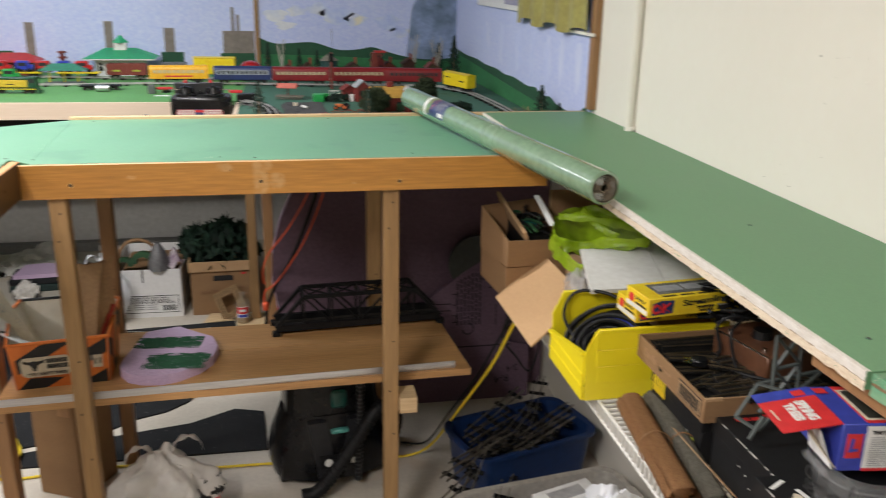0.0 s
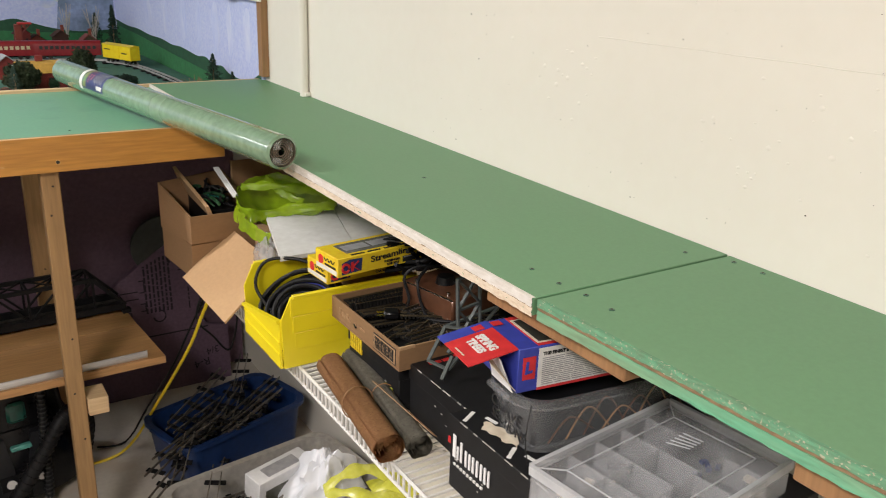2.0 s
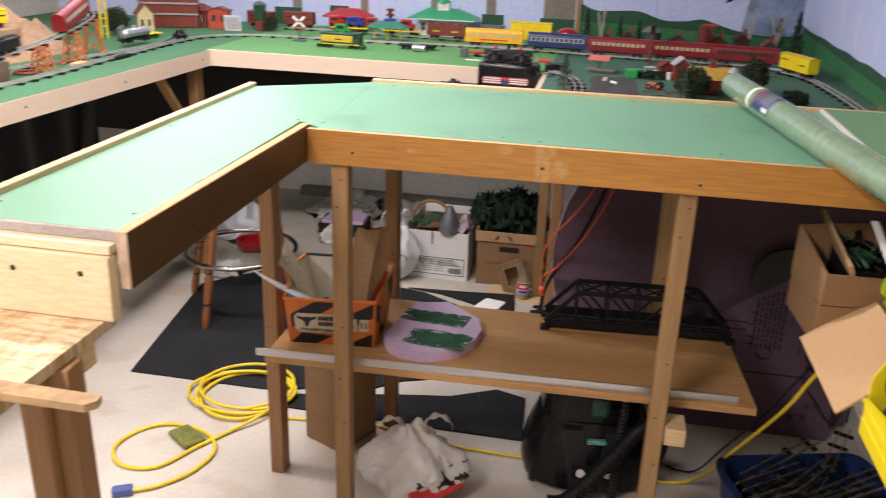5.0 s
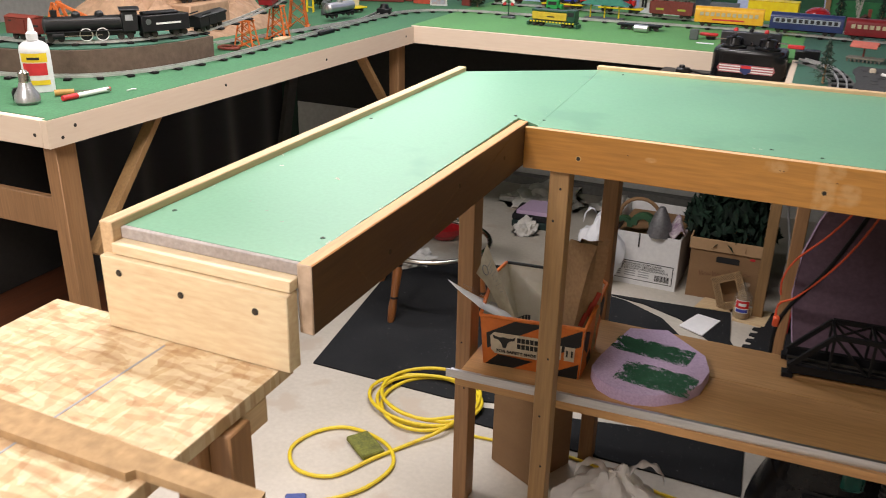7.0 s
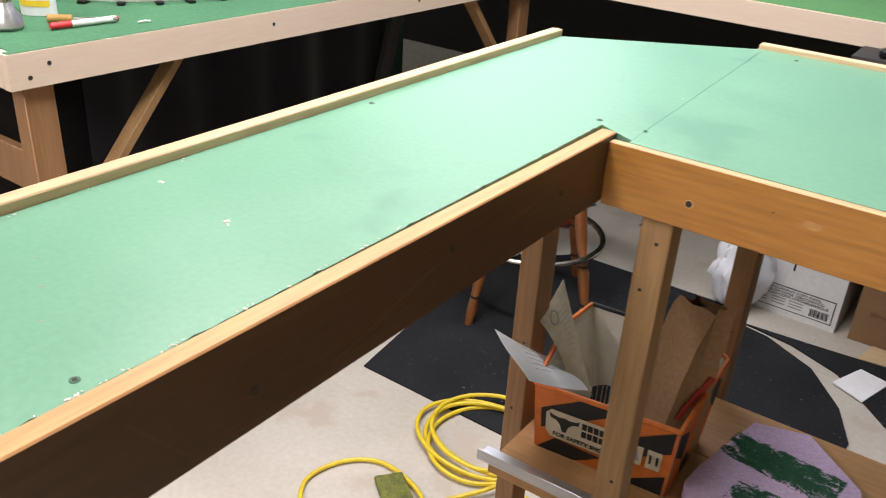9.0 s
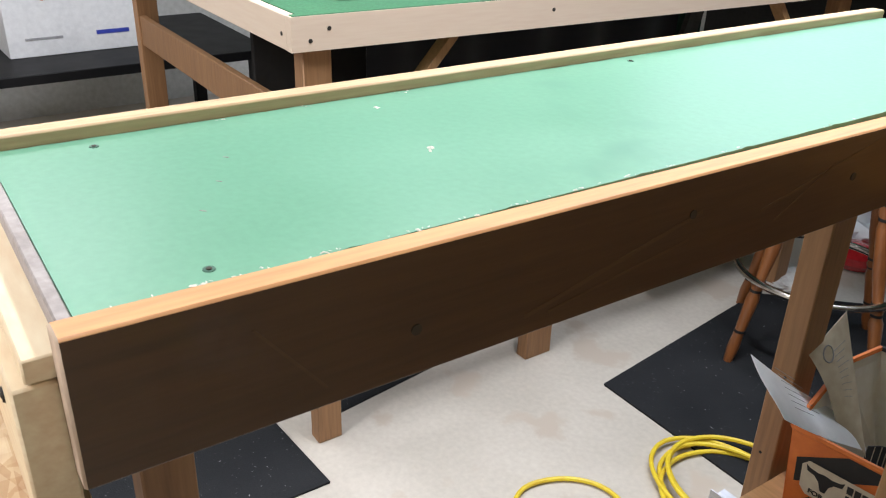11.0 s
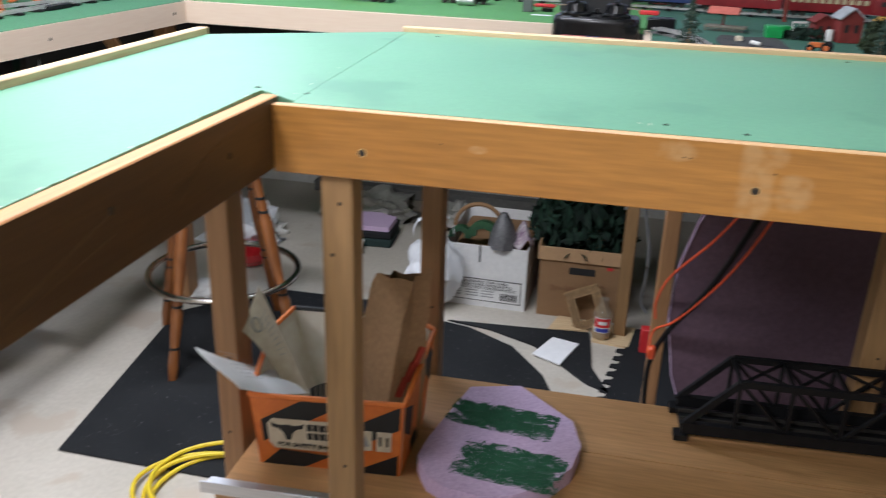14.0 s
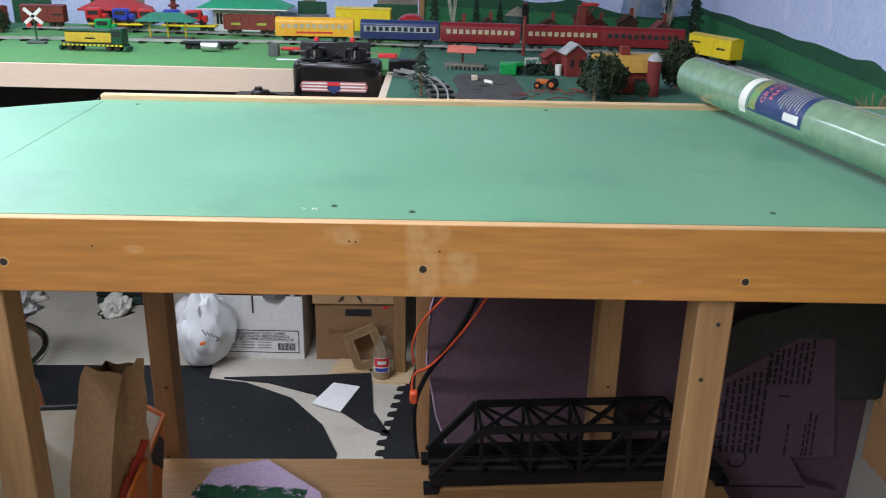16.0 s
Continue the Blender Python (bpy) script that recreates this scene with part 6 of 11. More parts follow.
def crumple(name, m, r, h, mat, label, seed):
    bm = nb()
    bmesh.ops.create_icosphere(bm, subdivisions=4, radius=1.0)
    for v in bm.verts:
        d = v.co.normalized()
        w = 0.8 + 0.55 * noise.noise(d * 2.4 + Vector((seed, 0, 0))) + 0.35 * abs(noise.noise(d * 6 + Vector((0, seed, 0))))
        v.co = Vector((d.x * r * w, d.y * r * w, max(0, d.z * h * w)))
    return solid(name, bm, mat, label, "cloth", m=m)


crumple("crumpled_cloth", pose(-0.90, 4.24, 0), 0.065, 0.06, LINEN, "crumpled white cloth beside the folded mat", 2.0)
crumple("crumpled_cloth", pose(-1.35, 4.22, 0), 0.16, 0.16, BAGW, "heap of white plastic sheet on the floor", 5.0)
crumple("crumpled_cloth", pose(-1.30, 4.32, 0), 0.10, 0.07, LINEN, "crumpled white cloth on the floor", 9.0)
crumple("crumpled_cloth", pose(-0.95, 4.68, 0), 0.20, 0.09, LINEN, "pale crumpled sheet along the wall", 12.0)
crumple("crumpled_cloth", pose(-0.55, 4.70, 0), 0.14, 0.08, LINEN, "pale crumpled sheet along the wall", 14.0)
crumple("crumpled_cloth", pose(-1.22, 3.72, 0.006), 0.09, 0.03, LINEN, "white cloth lying under the stool", 17.0)
solid("board_strip", box(nb(), (-1.3, 4.90, 0), (-0.2, 4.96, 0.05), 0.002), GREYB, "grey strip along the far wall", "board")

# ---- wire shelf with boxes ----
W = 0.722
LIPX = 0.880
WIREW = material("white_vinyl_wire", (0.78, 0.77, 0.74), rough=0.4)
ws = thing("wire_shelf", (1.06, 1.4, W), "white vinyl-coated wire shelf fixed to the wall", "wire shelf")
OW = Vector((1.06, 1.4, W))
bm, bm2 = nb(), nb()
y = 0.2
while y < 2.25:
    box(bm, (LIPX + 0.002 - OW.x, y - OW.y, -0.004), (1.2695 - OW.x, y + 0.0035 - OW.y, -0.0005))
    box(bm2, (LIPX - OW.x, y - OW.y, -0.034), (LIPX + 0.003 - OW.x, y + 0.0035 - OW.y, -0.001))
    y += 0.0165
part("wire_deck", bm, WIREW, ws, soft=False)
part("front_lip", bm2, WIREW, ws, soft=False)
for x, z in ((LIPX + 0.002, -0.0035), (LIPX + 0.002, -0.033), (1.0, -0.0065), (1.15, -0.0065), (1.262, -0.0065)):
    part("long_wire", cyl(nb(), (x - OW.x, 0.2 - OW.y, z), (x - OW.x, 2.25 - OW.y, z), 0.0032, n=8), WIREW, ws)
for yy in (0.6, 1.45, 2.2):
    part("bracket", strut(nb(), (LIPX + 0.02 - OW.x, yy - OW.y, -0.012), (1.262 - OW.x, yy - OW.y, -0.30), 0.012, 0.006), WIREW, ws)
XZ = Matrix(((1, 0, 0, 0), (0, 0, 1, 0), (0, 1, 0, 0), (0, 0, 0, 1)))
YZ = Matrix(((0, 0, 1, 0), (1, 0, 0, 0), (0, 1, 0, 0), (0, 0, 0, 1)))

# yellow bin: hopper front with a raked lip, stepped sides
YBIN = material("yellow_bin_plastic", (0.80, 0.67, 0.012), (0.75, 0.61, 0.010), rough=0.38, scale=6, bump=0.05, grain=0.08)
bn = thing("stacking_bin", (0.846, 1.574, W), "yellow plastic stacking bin full of coiled black cable", "storage bin")
BNL, BNW, BNH = 0.285, 0.200, 0.141
part("floor", box(nb(), (0.004, 0.004, 0), (BNL, BNW - 0.004, 0.004)), YBIN, bn)
prof = [(0.006, 0), (BNL, 0), (BNL, BNH), (0.022, BNH), (0.002, 0.098)]
for y0 in (0.0, BNW - 0.004):
    sd = part("side", prism(nb(), prof, y0, y0 + 0.004, XZ), YBIN, bn)
    s = -1 if y0 == 0 else 1
    ya = y0 if s < 0 else y0 + 0.004
    for k, (z0, z1) in enumerate(((0.104, 0.139), (0.070, 0.103), (0.036, 0.069))):
        t = 0.0034 - 0.0011 * k
        part("side_step", box(nb(), (0.020 + 0.004 * k, min(ya, ya + s * t), z0), (BNL - 0.002, max(ya, ya + s * t), z1), 0.0006), YBIN, sd)
    part("rim", box(nb(), (0.024, ya + s * 0.0005 - 0.004, BNH - 0.003), (BNL, ya + s * 0.0005 + 0.004, BNH + 0.004), 0.0012), YBIN, sd)
front = part("front", prism(nb(), [(0.0041, 0.0), (BNW - 0.0041, 0.0), (BNW - 0.0041, 0.060), (0.0041, 0.096)], 0.0, 0.004, YZ), YBIN, bn)
part("front_lip", strut(nb(), (-0.001, 0.004, 0.096), (-0.001, BNW - 0.004, 0.060), 0.009, 0.006), YBIN, front)
for k in range(2):
    part("rib", box(nb(), (-0.002, 0.006, 0.026 + 0.024 * k), (0.0005, BNW - 0.006, 0.029 + 0.024 * k)), YBIN, front)
part("back", box(nb(), (BNL - 0.004, 0.0041, 0.004), (BNL, BNW - 0.0041, BNH)), YBIN, bn)

cab = thing("cable_coil", (0.925, 1.674, W + 0.006), "thick black cables coiled in the yellow bin", "cable")
g = random.Random(8)
axis = Vector((-0.62, -0.34, 0.70)).normalized()
eu = Vector((0.4, -0.9, 0.0)).normalized()
eu = (eu - axis * eu.dot(axis)).normalized()
ev = axis.cross(eu)
for k in range(30):
    r, off = 0.034 + 0.058 * (k % 6) / 5 + g.uniform(-0.004, 0.004), 0.002 + 0.0027 * k
    ph, wob = g.uniform(0, 6.28), g.uniform(0.002, 0.006)
    c = Vector((0.026, g.uniform(-0.008, 0.008), 0.030)) + axis * (off - 0.02)
    pts = []
    for q in range(16):
        t = 6.2832 * q / 16
        p = c + eu * (r * 1.05 * math.cos(t)) + ev * (r * math.sin(t)) + axis * (wob * math.sin(2 * t + ph))
        pts.append((min(0.085, max(-0.066, p.x)), min(0.085, max(-0.085, p.y)), max(0.008, p.z)))
    part("loop", tube(nb(), smooth_path(pts, 2, True), 0.0047, 7, True), BLUE if k == 21 else BCORD, cab)
part("loose_loop", tube(nb(), smooth_path([(-0.05, 0.03, 0.06), (-0.062, 0.072, 0.10), (-0.035, 0.082, 0.142), (0.02, 0.05, 0.148), (0.06, 0.0, 0.13), (0.08, -0.02, 0.10)], 8), 0.0035, 7), BCORD, cab)
solid("bin_filling", box(nb(), (1.015, 1.582, W + 0.0045), (1.124, 1.766, W + 0.128), 0.003), CARD, "plain cardboard filling in the yellow bin", "cardboard")

WINGREY = material("window_grey", (0.11, 0.11, 0.10), (0.20, 0.19, 0.17), rough=0.2, scale=30)


def train_box(m, group="yellow train boxes"):
    th = thing("train_box", m, "yellow train kit box with black and red print and clear window", "box", group)
    w, d, h = 0.285, 0.080, 0.036
    part("carton", box(nb(), (0, 0, 0), (w, d, h), 0.001), YELLOW, th)
    wn = part("window", box(nb(), (0.030, 0.018, h - 0.001), (w - 0.02, d - 0.012, h + 0.0006)), WINGREY, th, "grey clear window")
    for k in range(4):
        part("coach_roof", box(nb(), (0.036 + 0.058 * k, 0.030, h + 0.0005), (0.088 + 0.058 * k, d - 0.024, h + 0.0012)), GREYP, wn)
    ring = lambda x, z, r: tube(nb(), [(x + r * math.cos(q * 0.5236), -0.0008, z + r * math.sin(q * 0.5236)) for q in range(12)], 0.0026, 5, True)
    part("brand_ring", ring(0.016, 0.016, 0.0075), RED, th)
    part("brand_bar", strut(nb(), (0.030, -0.0006, 0.008), (0.030, -0.0006, 0.026), 0.0055, 0.0016), RED, th)
    for z in (0.009, 0.026):
        part("brand_bar", strut(nb(), (0.031, -0.0006, 0.017), (0.043, -0.0006, z), 0.0050, 0.0016), RED, th)
    part("brand_shadow", prism(nb(), [(0.008, 0.004), (0.050, 0.006), (0.052, 0.030), (0.024, 0.031), (0.008, 0.026)], -0.0004, 0.001, XZ), LABEL_B, th)
    text("lettering", "Streamline", 0.016, BLACKP, th, Matrix.Translation((0.116, -0.0008, 0.0245)) @ Matrix.Rotation(radians(90), 4, "X")  @ Matrix.Rotation(radians(3), 4, "Z"), wide=0.092, bold=0.0004)
    for s, x, z, wd in (("PASSENGER", 0.118, 0.0125, 0.036), ("CAR KITS", 0.120, 0.0060, 0.028)):
        text("lettering", s, 0.006, BLACKP, th, Matrix.Translation((x, -0.0008, z)) @ Matrix.Rotation(radians(90), 4, "X"), wide=wd, bold=0.0003)
    for k in range(3):
        cp = part("printed_coach", box(nb(), (0.142 + 0.033 * k, -0.0008, 0.004 + 0.004 * k), (0.173 + 0.033 * k, 0.001, 0.015 + 0.004 * k)), BLACKP, th)
        part("printed_roof", box(nb(), (0.144 + 0.033 * k, -0.0011, 0.0125 + 0.004 * k), (0.171 + 0.033 * k, -0.0007, 0.0145 + 0.004 * k)), GREYP, cp)
    part("red_panel", box(nb(), (0.185, -0.0007, 0.028), (w - 0.001, 0.001, h - 0.001)), RED, th)
    part("end_disc", cyl(nb(), (-0.0008, 0.060, 0.020), (0.001, 0.060, 0.020), 0.009, n=16), RED, th)
    part("script_print", tube(nb(), smooth_path([(-0.0006, 0.048 - 0.006 * q, 0.024 + 0.003 * ((-1) ** q)) for q in range(7)], 3), 0.001, 5), BLACKP, th)
    part("white_strip", box(nb(), (-0.0008, 0.004, 0.003), (0.001, 0.076, 0.011)), WHITE, th)
    part("print_line", box(nb(), (-0.0008, 0.008, 0.0125), (0.001, 0.045, 0.0165)), BLACKP, th)
    for k in range(6):
        part("print_word", box(nb(), (0.032 + 0.036 * k, 0.005, h - 0.0008), (0.06 + 0.036 * k, 0.010, h + 0.0007)), BLACKP, th)
    return th


train_box(pose(0.948, 1.590, W + 0.1455, 0, 0, 4))
train_box(pose(0.940, 1.526, W + 0.1825, 0, 0, 6))

# white foam sheet in two leaves over bin and cartons
FOAMW = material("white_foam_sheet", (0.74, 0.73, 0.71), (0.68, 0.67, 0.65), rough=0.8, scale=5, bump=0.1)
fs = thing("foam_sheet", (0.965, 1.95, 0.88), "white foam sheet lying over the bin and cartons", "foam sheet")
OF = Vector((0.965, 1.95, 0.88))


def slab(bm, a, b, c, d, t):
    """A board spanned by four corners, t thick below them."""
    P = [Vector(p) for p in (a, b, c, d)]
    n = (P[1] - P[0]).cross(P[3] - P[0]).normalized()
    n = n if n.z > 0 else -n
    vs = [bm.verts.new(p) for p in P] + [bm.verts.new(p - n * t) for p in P]
    for f in ((0, 1, 2, 3), (7, 6, 5, 4), (0, 4, 5, 1), (1, 5, 6, 2), (2, 6, 7, 3), (3, 7, 4, 0)):
        bm.faces.new([vs[k] for k in f])
    return bm


part("sheet", slab(nb(), Vector((0.976, 1.985, 0.897)) - OF, Vector((1.136, 1.980, 0.895)) - OF, Vector((1.078, 1.738, 0.880)) - OF, Vector((0.914, 1.738, 0.880)) - OF, 0.009), FOAMW, fs)
part("sheet", slab(nb(), Vector((1.1385, 1.980, 0.895)) - OF, Vector((1.262, 1.976, 0.893)) - OF, Vector((1.220, 1.738, 0.880)) - OF, Vector((1.0805, 1.738, 0.880)) - OF, 0.009), FOAMW, fs)


def world_box(th, corners, h, mat, t=0.004, tops=(0, 0, 0, 0), names=("side", "bottom")):
    """An open carton on four floor corners (anticlockwise, in the thing's space), each wall with its own extra height at its two ends."""
    P = [Vector((p[0], p[1], 0)) for p in corners]
    part(names[1], prism(nb(), [(p.x, p.y) for p in P], 0, t), mat, th)
    out = []
    for k in range(4):
        a, b = P[k], P[(k + 1) % 4]
        d = (b - a).normalized()
        n = Vector((-d.y, d.x, 0)) * t
        e = d * t
        bm = nb()
        za, zb = h + tops[k], h + tops[(k + 1) % 4]
        lo = [a, b - e, b - e + n, a + n]
        vs = [bm.verts.new((p.x, p.y, t)) for p in lo] + [bm.verts.new((p.x, p.y, z)) for p, z in zip(lo, (za, zb, zb, za))]
        for f in ((0, 3, 2, 1), (4, 5, 6, 7), (0, 1, 5, 4), (1, 2, 6, 5), (2, 3, 7, 6), (3, 0, 4, 7)):
            bm.faces.new([vs[q] for q in f])
        out.append(part(names[0], bm, mat, th))
    return out


lowc = thing("carton_box", (0.832, 2.09, W), "closed brown cardboard carton on the wire shelf", "cardboard box")
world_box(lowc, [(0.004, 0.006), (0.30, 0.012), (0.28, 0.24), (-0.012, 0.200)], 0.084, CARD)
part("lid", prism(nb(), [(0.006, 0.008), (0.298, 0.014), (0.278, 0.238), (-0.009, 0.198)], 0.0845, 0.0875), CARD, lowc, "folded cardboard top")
upc = thing("carton_box", (0.832, 2.09, W + 0.088), "open brown carton of wiring parts", "cardboard box")
world_box(upc, [(0.004, 0.0), (0.165, 0.012), (0.150, 0.215), (-0.022, 0.170)], 0.066, CARD, tops=(0.0, -0.004, 0.05, 0.045))
bkp = thing("cardboard_sheet", (0.995, 2.25, W), "upright cardboard panel behind the green bag", "cardboard")
part("panel", box(nb(), (-0.006, 0.0, 0.0), (0.16, 0.004, 0.236)), CARD, bkp)
part("edge", box(nb(), (-0.0065, -0.0006, 0.0), (-0.0035, 0.0046, 0.2365)), CARD_L, bkp, "pale cut edge")
inner = thing("parts_tray", pose(0.905, 2.205, W + 0.0925), "inner cardboard flaps with black and green wiring parts", "tray")
part("floor", box(nb(), (-0.06, -0.09, 0), (0.055, 0.07, 0.003)), CARD, inner)
part("flap", slab(nb(), (-0.045, 0.105, 0.128), (-0.038, 0.102, 0.130), (-0.022, -0.108, 0.080), (-0.030, -0.106, 0.078), 0.055), CARD_L, inner, "pale upright inner flap")
part("filler", box(nb(), (-0.02, -0.085, 0.004), (0.052, 0.085, 0.062)), BLACKMT, inner)
g = random.Random(31)
for k in range(34):
    c = Vector((g.uniform(-0.012, 0.045), g.uniform(-0.075, 0.085), 0.066 + g.uniform(0, 0.022)))
    e = Vector((g.uniform(-0.02, 0.02), g.uniform(-0.045, 0.045), g.uniform(-0.004, 0.014)))
    pts = [c - e, c + Vector((0, 0, 0.006)), c + e]
    pts = [(min(0.048, max(-0.016, p.x)), p.y, p.z) for p in pts]
    part("wire_piece", tube(nb(), smooth_path(pts, 4), g.choice([0.0022, 0.003, 0.004]), 6), BCORD if k % 5 else PLANTG, inner)
part("teal_piece", rough_up(box(nb(), (-0.004, -0.052, 0.072), (0.034, -0.012, 0.088), 0.004), 0.006, 40), TEAL, inner, "teal green plastic piece")
solid("white_strip", strut(nb(), (0.937, 2.205, 0.957), (0.939, 2.072, 0.917), 0.013, 0.003), WHITE_P, "white plastic strip across the carton", "strip")
FLAP = thing("carton_flap", (0.85, 1.86, 0.78), "large loose cardboard flap hanging over the shelf edge", "cardboard")
OFL = Vector((0.85, 1.86, 0.78))
PALEC = material("pale_cardboard", (0.54, 0.345, 0.185), (0.49, 0.305, 0.16), rough=0.8, scale=4, stretch=(1, 1, 2), bump=0.06, fine=90, grain=0.10)
part("flap", slab(nb(), Vector((0.808, 2.085, 0.737)) - OFL, Vector((0.940, 2.118, 0.826)) - OFL, Vector((0.938, 1.828, 0.830)) - OFL, Vector((0.811, 1.795, 0.737)) - OFL, 0.004), PALEC, FLAP)

# lime bag: an open ring of film with a drooping skirt
GBAG = material("lime_bag_film", (0.30, 0.45, 0.012), (0.17, 0.29, 0.008), rough=0.18, scale=14, alpha=0.80, bump=0.25, fine=50)
gb = thing("lime_bag", (1.0, 1.99, 0.905), "open lime-green plastic bag on the wire shelf", "plastic bag")


def ribbon(pts, w, lean, steps=8, closed=False, seed=0.0, rows_n=6):
    """A crumpled strip of film along the points."""
    P = smooth_path(pts, steps, closed)
    bm = nb()
    rows = []
    for k, p in enumerate(P):
        c = noise.noise_vector(p * 38 + Vector((seed, 0, 0))) * 0.008
        c2 = noise.noise_vector(p * 90 + Vector((0, seed, 0))) * 0.004
        ww = w * (1 + 0.35 * noise.noise(p * 25 + Vector((0, seed, 0))))
        qs = [-0.5 + j / rows_n for j in range(rows_n + 1)]
        rows.append([bm.verts.new(p + c * q + c2 * math.sin(9 * q) + Vector(lean) * ww * q + Vector((0, 0, 0.006 * math.cos(3.1 * q)))) for q in qs])
    for a, b in zip(rows, rows[1:] + (rows[:1] if closed else [])):
        for q in range(rows_n):
            bm.faces.new((a[q], a[q + 1], b[q + 1], b[q]))
    return bm


rim = [(-0.078, 0.025, 0.012), (-0.045, 0.085, 0.028), (0.03, 0.12, 0.036), (0.09, 0.055, 0.034), (0.125, -0.05, 0.026), (0.10, -0.085, 0.016), (0.03, -0.045, 0.006), (-0.03, -0.03, -0.004), (-0.068, -0.025, -0.002)]
part("bag_rim", ribbon(rim, 0.024, (0.05, 0.25, 0.95), 8, True, 1.0), GBAG, gb, "folded lime-green rim")
part("handle", ribbon([(-0.05, 0.07, 0.036), (0.005, 0.03, 0.044), (0.06, -0.015, 0.040), (0.115, -0.06, 0.032)], 0.020, (0.25, 0.45, 0.75), 9, False, 4.0), GBAG, gb)
part("handle", ribbon([(0.02, 0.10, 0.046), (0.018, 0.05, 0.040), (0.03, 0.0, 0.028), (0.055, -0.04, 0.014)], 0.018, (0.7, 0.2, 0.6), 9, False, 7.0), GBAG, gb)
part("skirt", ribbon([(-0.082, 0.03, -0.006), (-0.083, -0.03, -0.018), (-0.070, -0.085, -0.030), (-0.055, -0.115, -0.034)], 0.034, (0.1, -0.2, 0.95), 8, False, 9.0), GBAG, gb, "drooping lime-green film")
loop = smooth_path(rim, 6, True)


def bag_fn(u, v):
    p = loop[int(round(u * len(loop))) % len(loop)]
    c = Vector((0.015, 0.005, -0.05))
    w = c.lerp(p, v ** 0.7)
    return w + noise.noise_vector(w * 30) * 0.012 * (1 - v) + Vector((0, 0, -0.010 * math.sin(3.14 * v)))


part("bag_body", sheet(nb(), len(loop), 10, bag_fn), GBAG, gb)
solid("box_under_bag", box(nb(), (0.98, 1.85, W), (1.25, 2.07, W + 0.122), 0.002), CARD_L, "plain carton under the lime-green bag", "cardboard box")
poly_bag("clear_bag", pose(0.945, 1.885, W + 0.07, 0, 0, -10), 0.030, 0.085, 0.042, material("clear_bag_film", (0.55, 0.55, 0.55), rough=0.15, alpha=0.5, bump=0.6, fine=90), "small clear plastic bag beside the foam sheet", 6.6, 0.4, 4, False)

# cork rolls
CORK = material("brown_cork", (0.40, 0.205, 0.085), (0.31, 0.15, 0.06), rough=0.85, scale=200, bump=0.5, fine=420, spots=(0.20, 0.09, 0.04), spot_at=0.60, spot_scale=420)
GREYR = material("grey_roadbed", (0.20, 0.185, 0.145), (0.14, 0.125, 0.095), rough=0.8, scale=90, bump=0.4, fine=240, spots=(0.09, 0.08, 0.065), spot_at=0.60, spot_scale=400)


def roll_of(name, p, q, r, mat, label):
    p, q = Vector(p), Vector(q)
    m = Matrix.Translation(p) @ (q - p).to_track_quat("Z", "Y").to_matrix().to_4x4()
    th = thing(name, m, label, "roll", "rolled sheets")
    ln = (q - p).length
    bm = nb()
    sp = [(0.006 + (r - 0.006) * k / 200 + 0.0006 * math.sin(0.9 * k), 0.16 * k) for k in range(201)]
    A = [bm.verts.new((rr * math.cos(a), rr * math.sin(a), 0.0025 * math.sin(a * 3) + 0.002 * math.sin(a * 0.31))) for rr, a in sp]
    B = [bm.verts.new((rr * math.cos(a), rr * math.sin(a), ln + 0.002 * math.sin(a * 2))) for rr, a in sp]
    for k in range(200):
        bm.faces.new((A[k], A[k + 1], B[k + 1], B[k]))
    bmesh.ops.solidify(bm, geom=bm.faces[:], thickness=0.0026)
    part("rolled_sheet", bm, mat, th)
    part("rubber_band", tube(nb(), [((r + 0.0012) * math.cos(a * 0.2618), (r + 0.0012) * math.sin(a * 0.2618), ln * 0.5 + 0.006 * math.sin(a * 0.2618)) for a in range(24)], 0.0011, 6, True), LEG_D, th, "thin brown rubber band")
    return th


roll_of("cork_roll", (0.874, 1.206, W + 0.0285), (0.912, 1.500, W + 0.0285), 0.0265, CORK, "rolled brown cork sheet on the wire shelf")
roll_of("roadbed_roll", (0.921, 1.193, W + 0.0235), (0.966, 1.520, W + 0.0235), 0.0215, GREYR, "rolled grey roadbed strip on the wire shelf")
solid("kraft_offcut", slab(nb(), (0.934, 1.38, W + 0.047), (0.944, 1.38, W + 0.040), (0.948, 1.19, W + 0.036), (0.940, 1.19, W + 0.043), 0.0012), CARD_L, "narrow cardboard strip along the grey roll", "cardboard")

# black cable drooping under the wire shelf
solid("black_cable", tube(nb(), smooth_path([(1.02, 2.24, 0.70), (0.93, 2.30, 0.62), (0.90, 2.33, 0.52), (0.95, 2.36, 0.44), (1.0, 2.38, 0.38), (1.02, 2.36, 0.48), (1.0, 2.32, 0.60), (0.955, 2.28, 0.66), (0.90, 2.36, 0.50), (0.86, 2.46, 0.33), (0.80, 2.56, 0.16), (0.74, 2.63, 0.02), (0.66, 2.66, 0.006)], 6), 0.003, 6), BCORD, "thin black cable drooping from the wire shelf", "cable")

# black shoe boxes, ends to the aisle
BLACKC = material("black_carton", (0.013, 0.013, 0.014), (0.010, 0.010, 0.011), rough=0.5, scale=10, bump=0.05, spec=0.25, spots=(0.16, 0.155, 0.15), spot_at=0.80, spot_scale=55)
SCUFF = material("scuffed_board_edge", (0.50, 0.48, 0.45), (0.30, 0.29, 0.27), rough=0.9, scale=60)


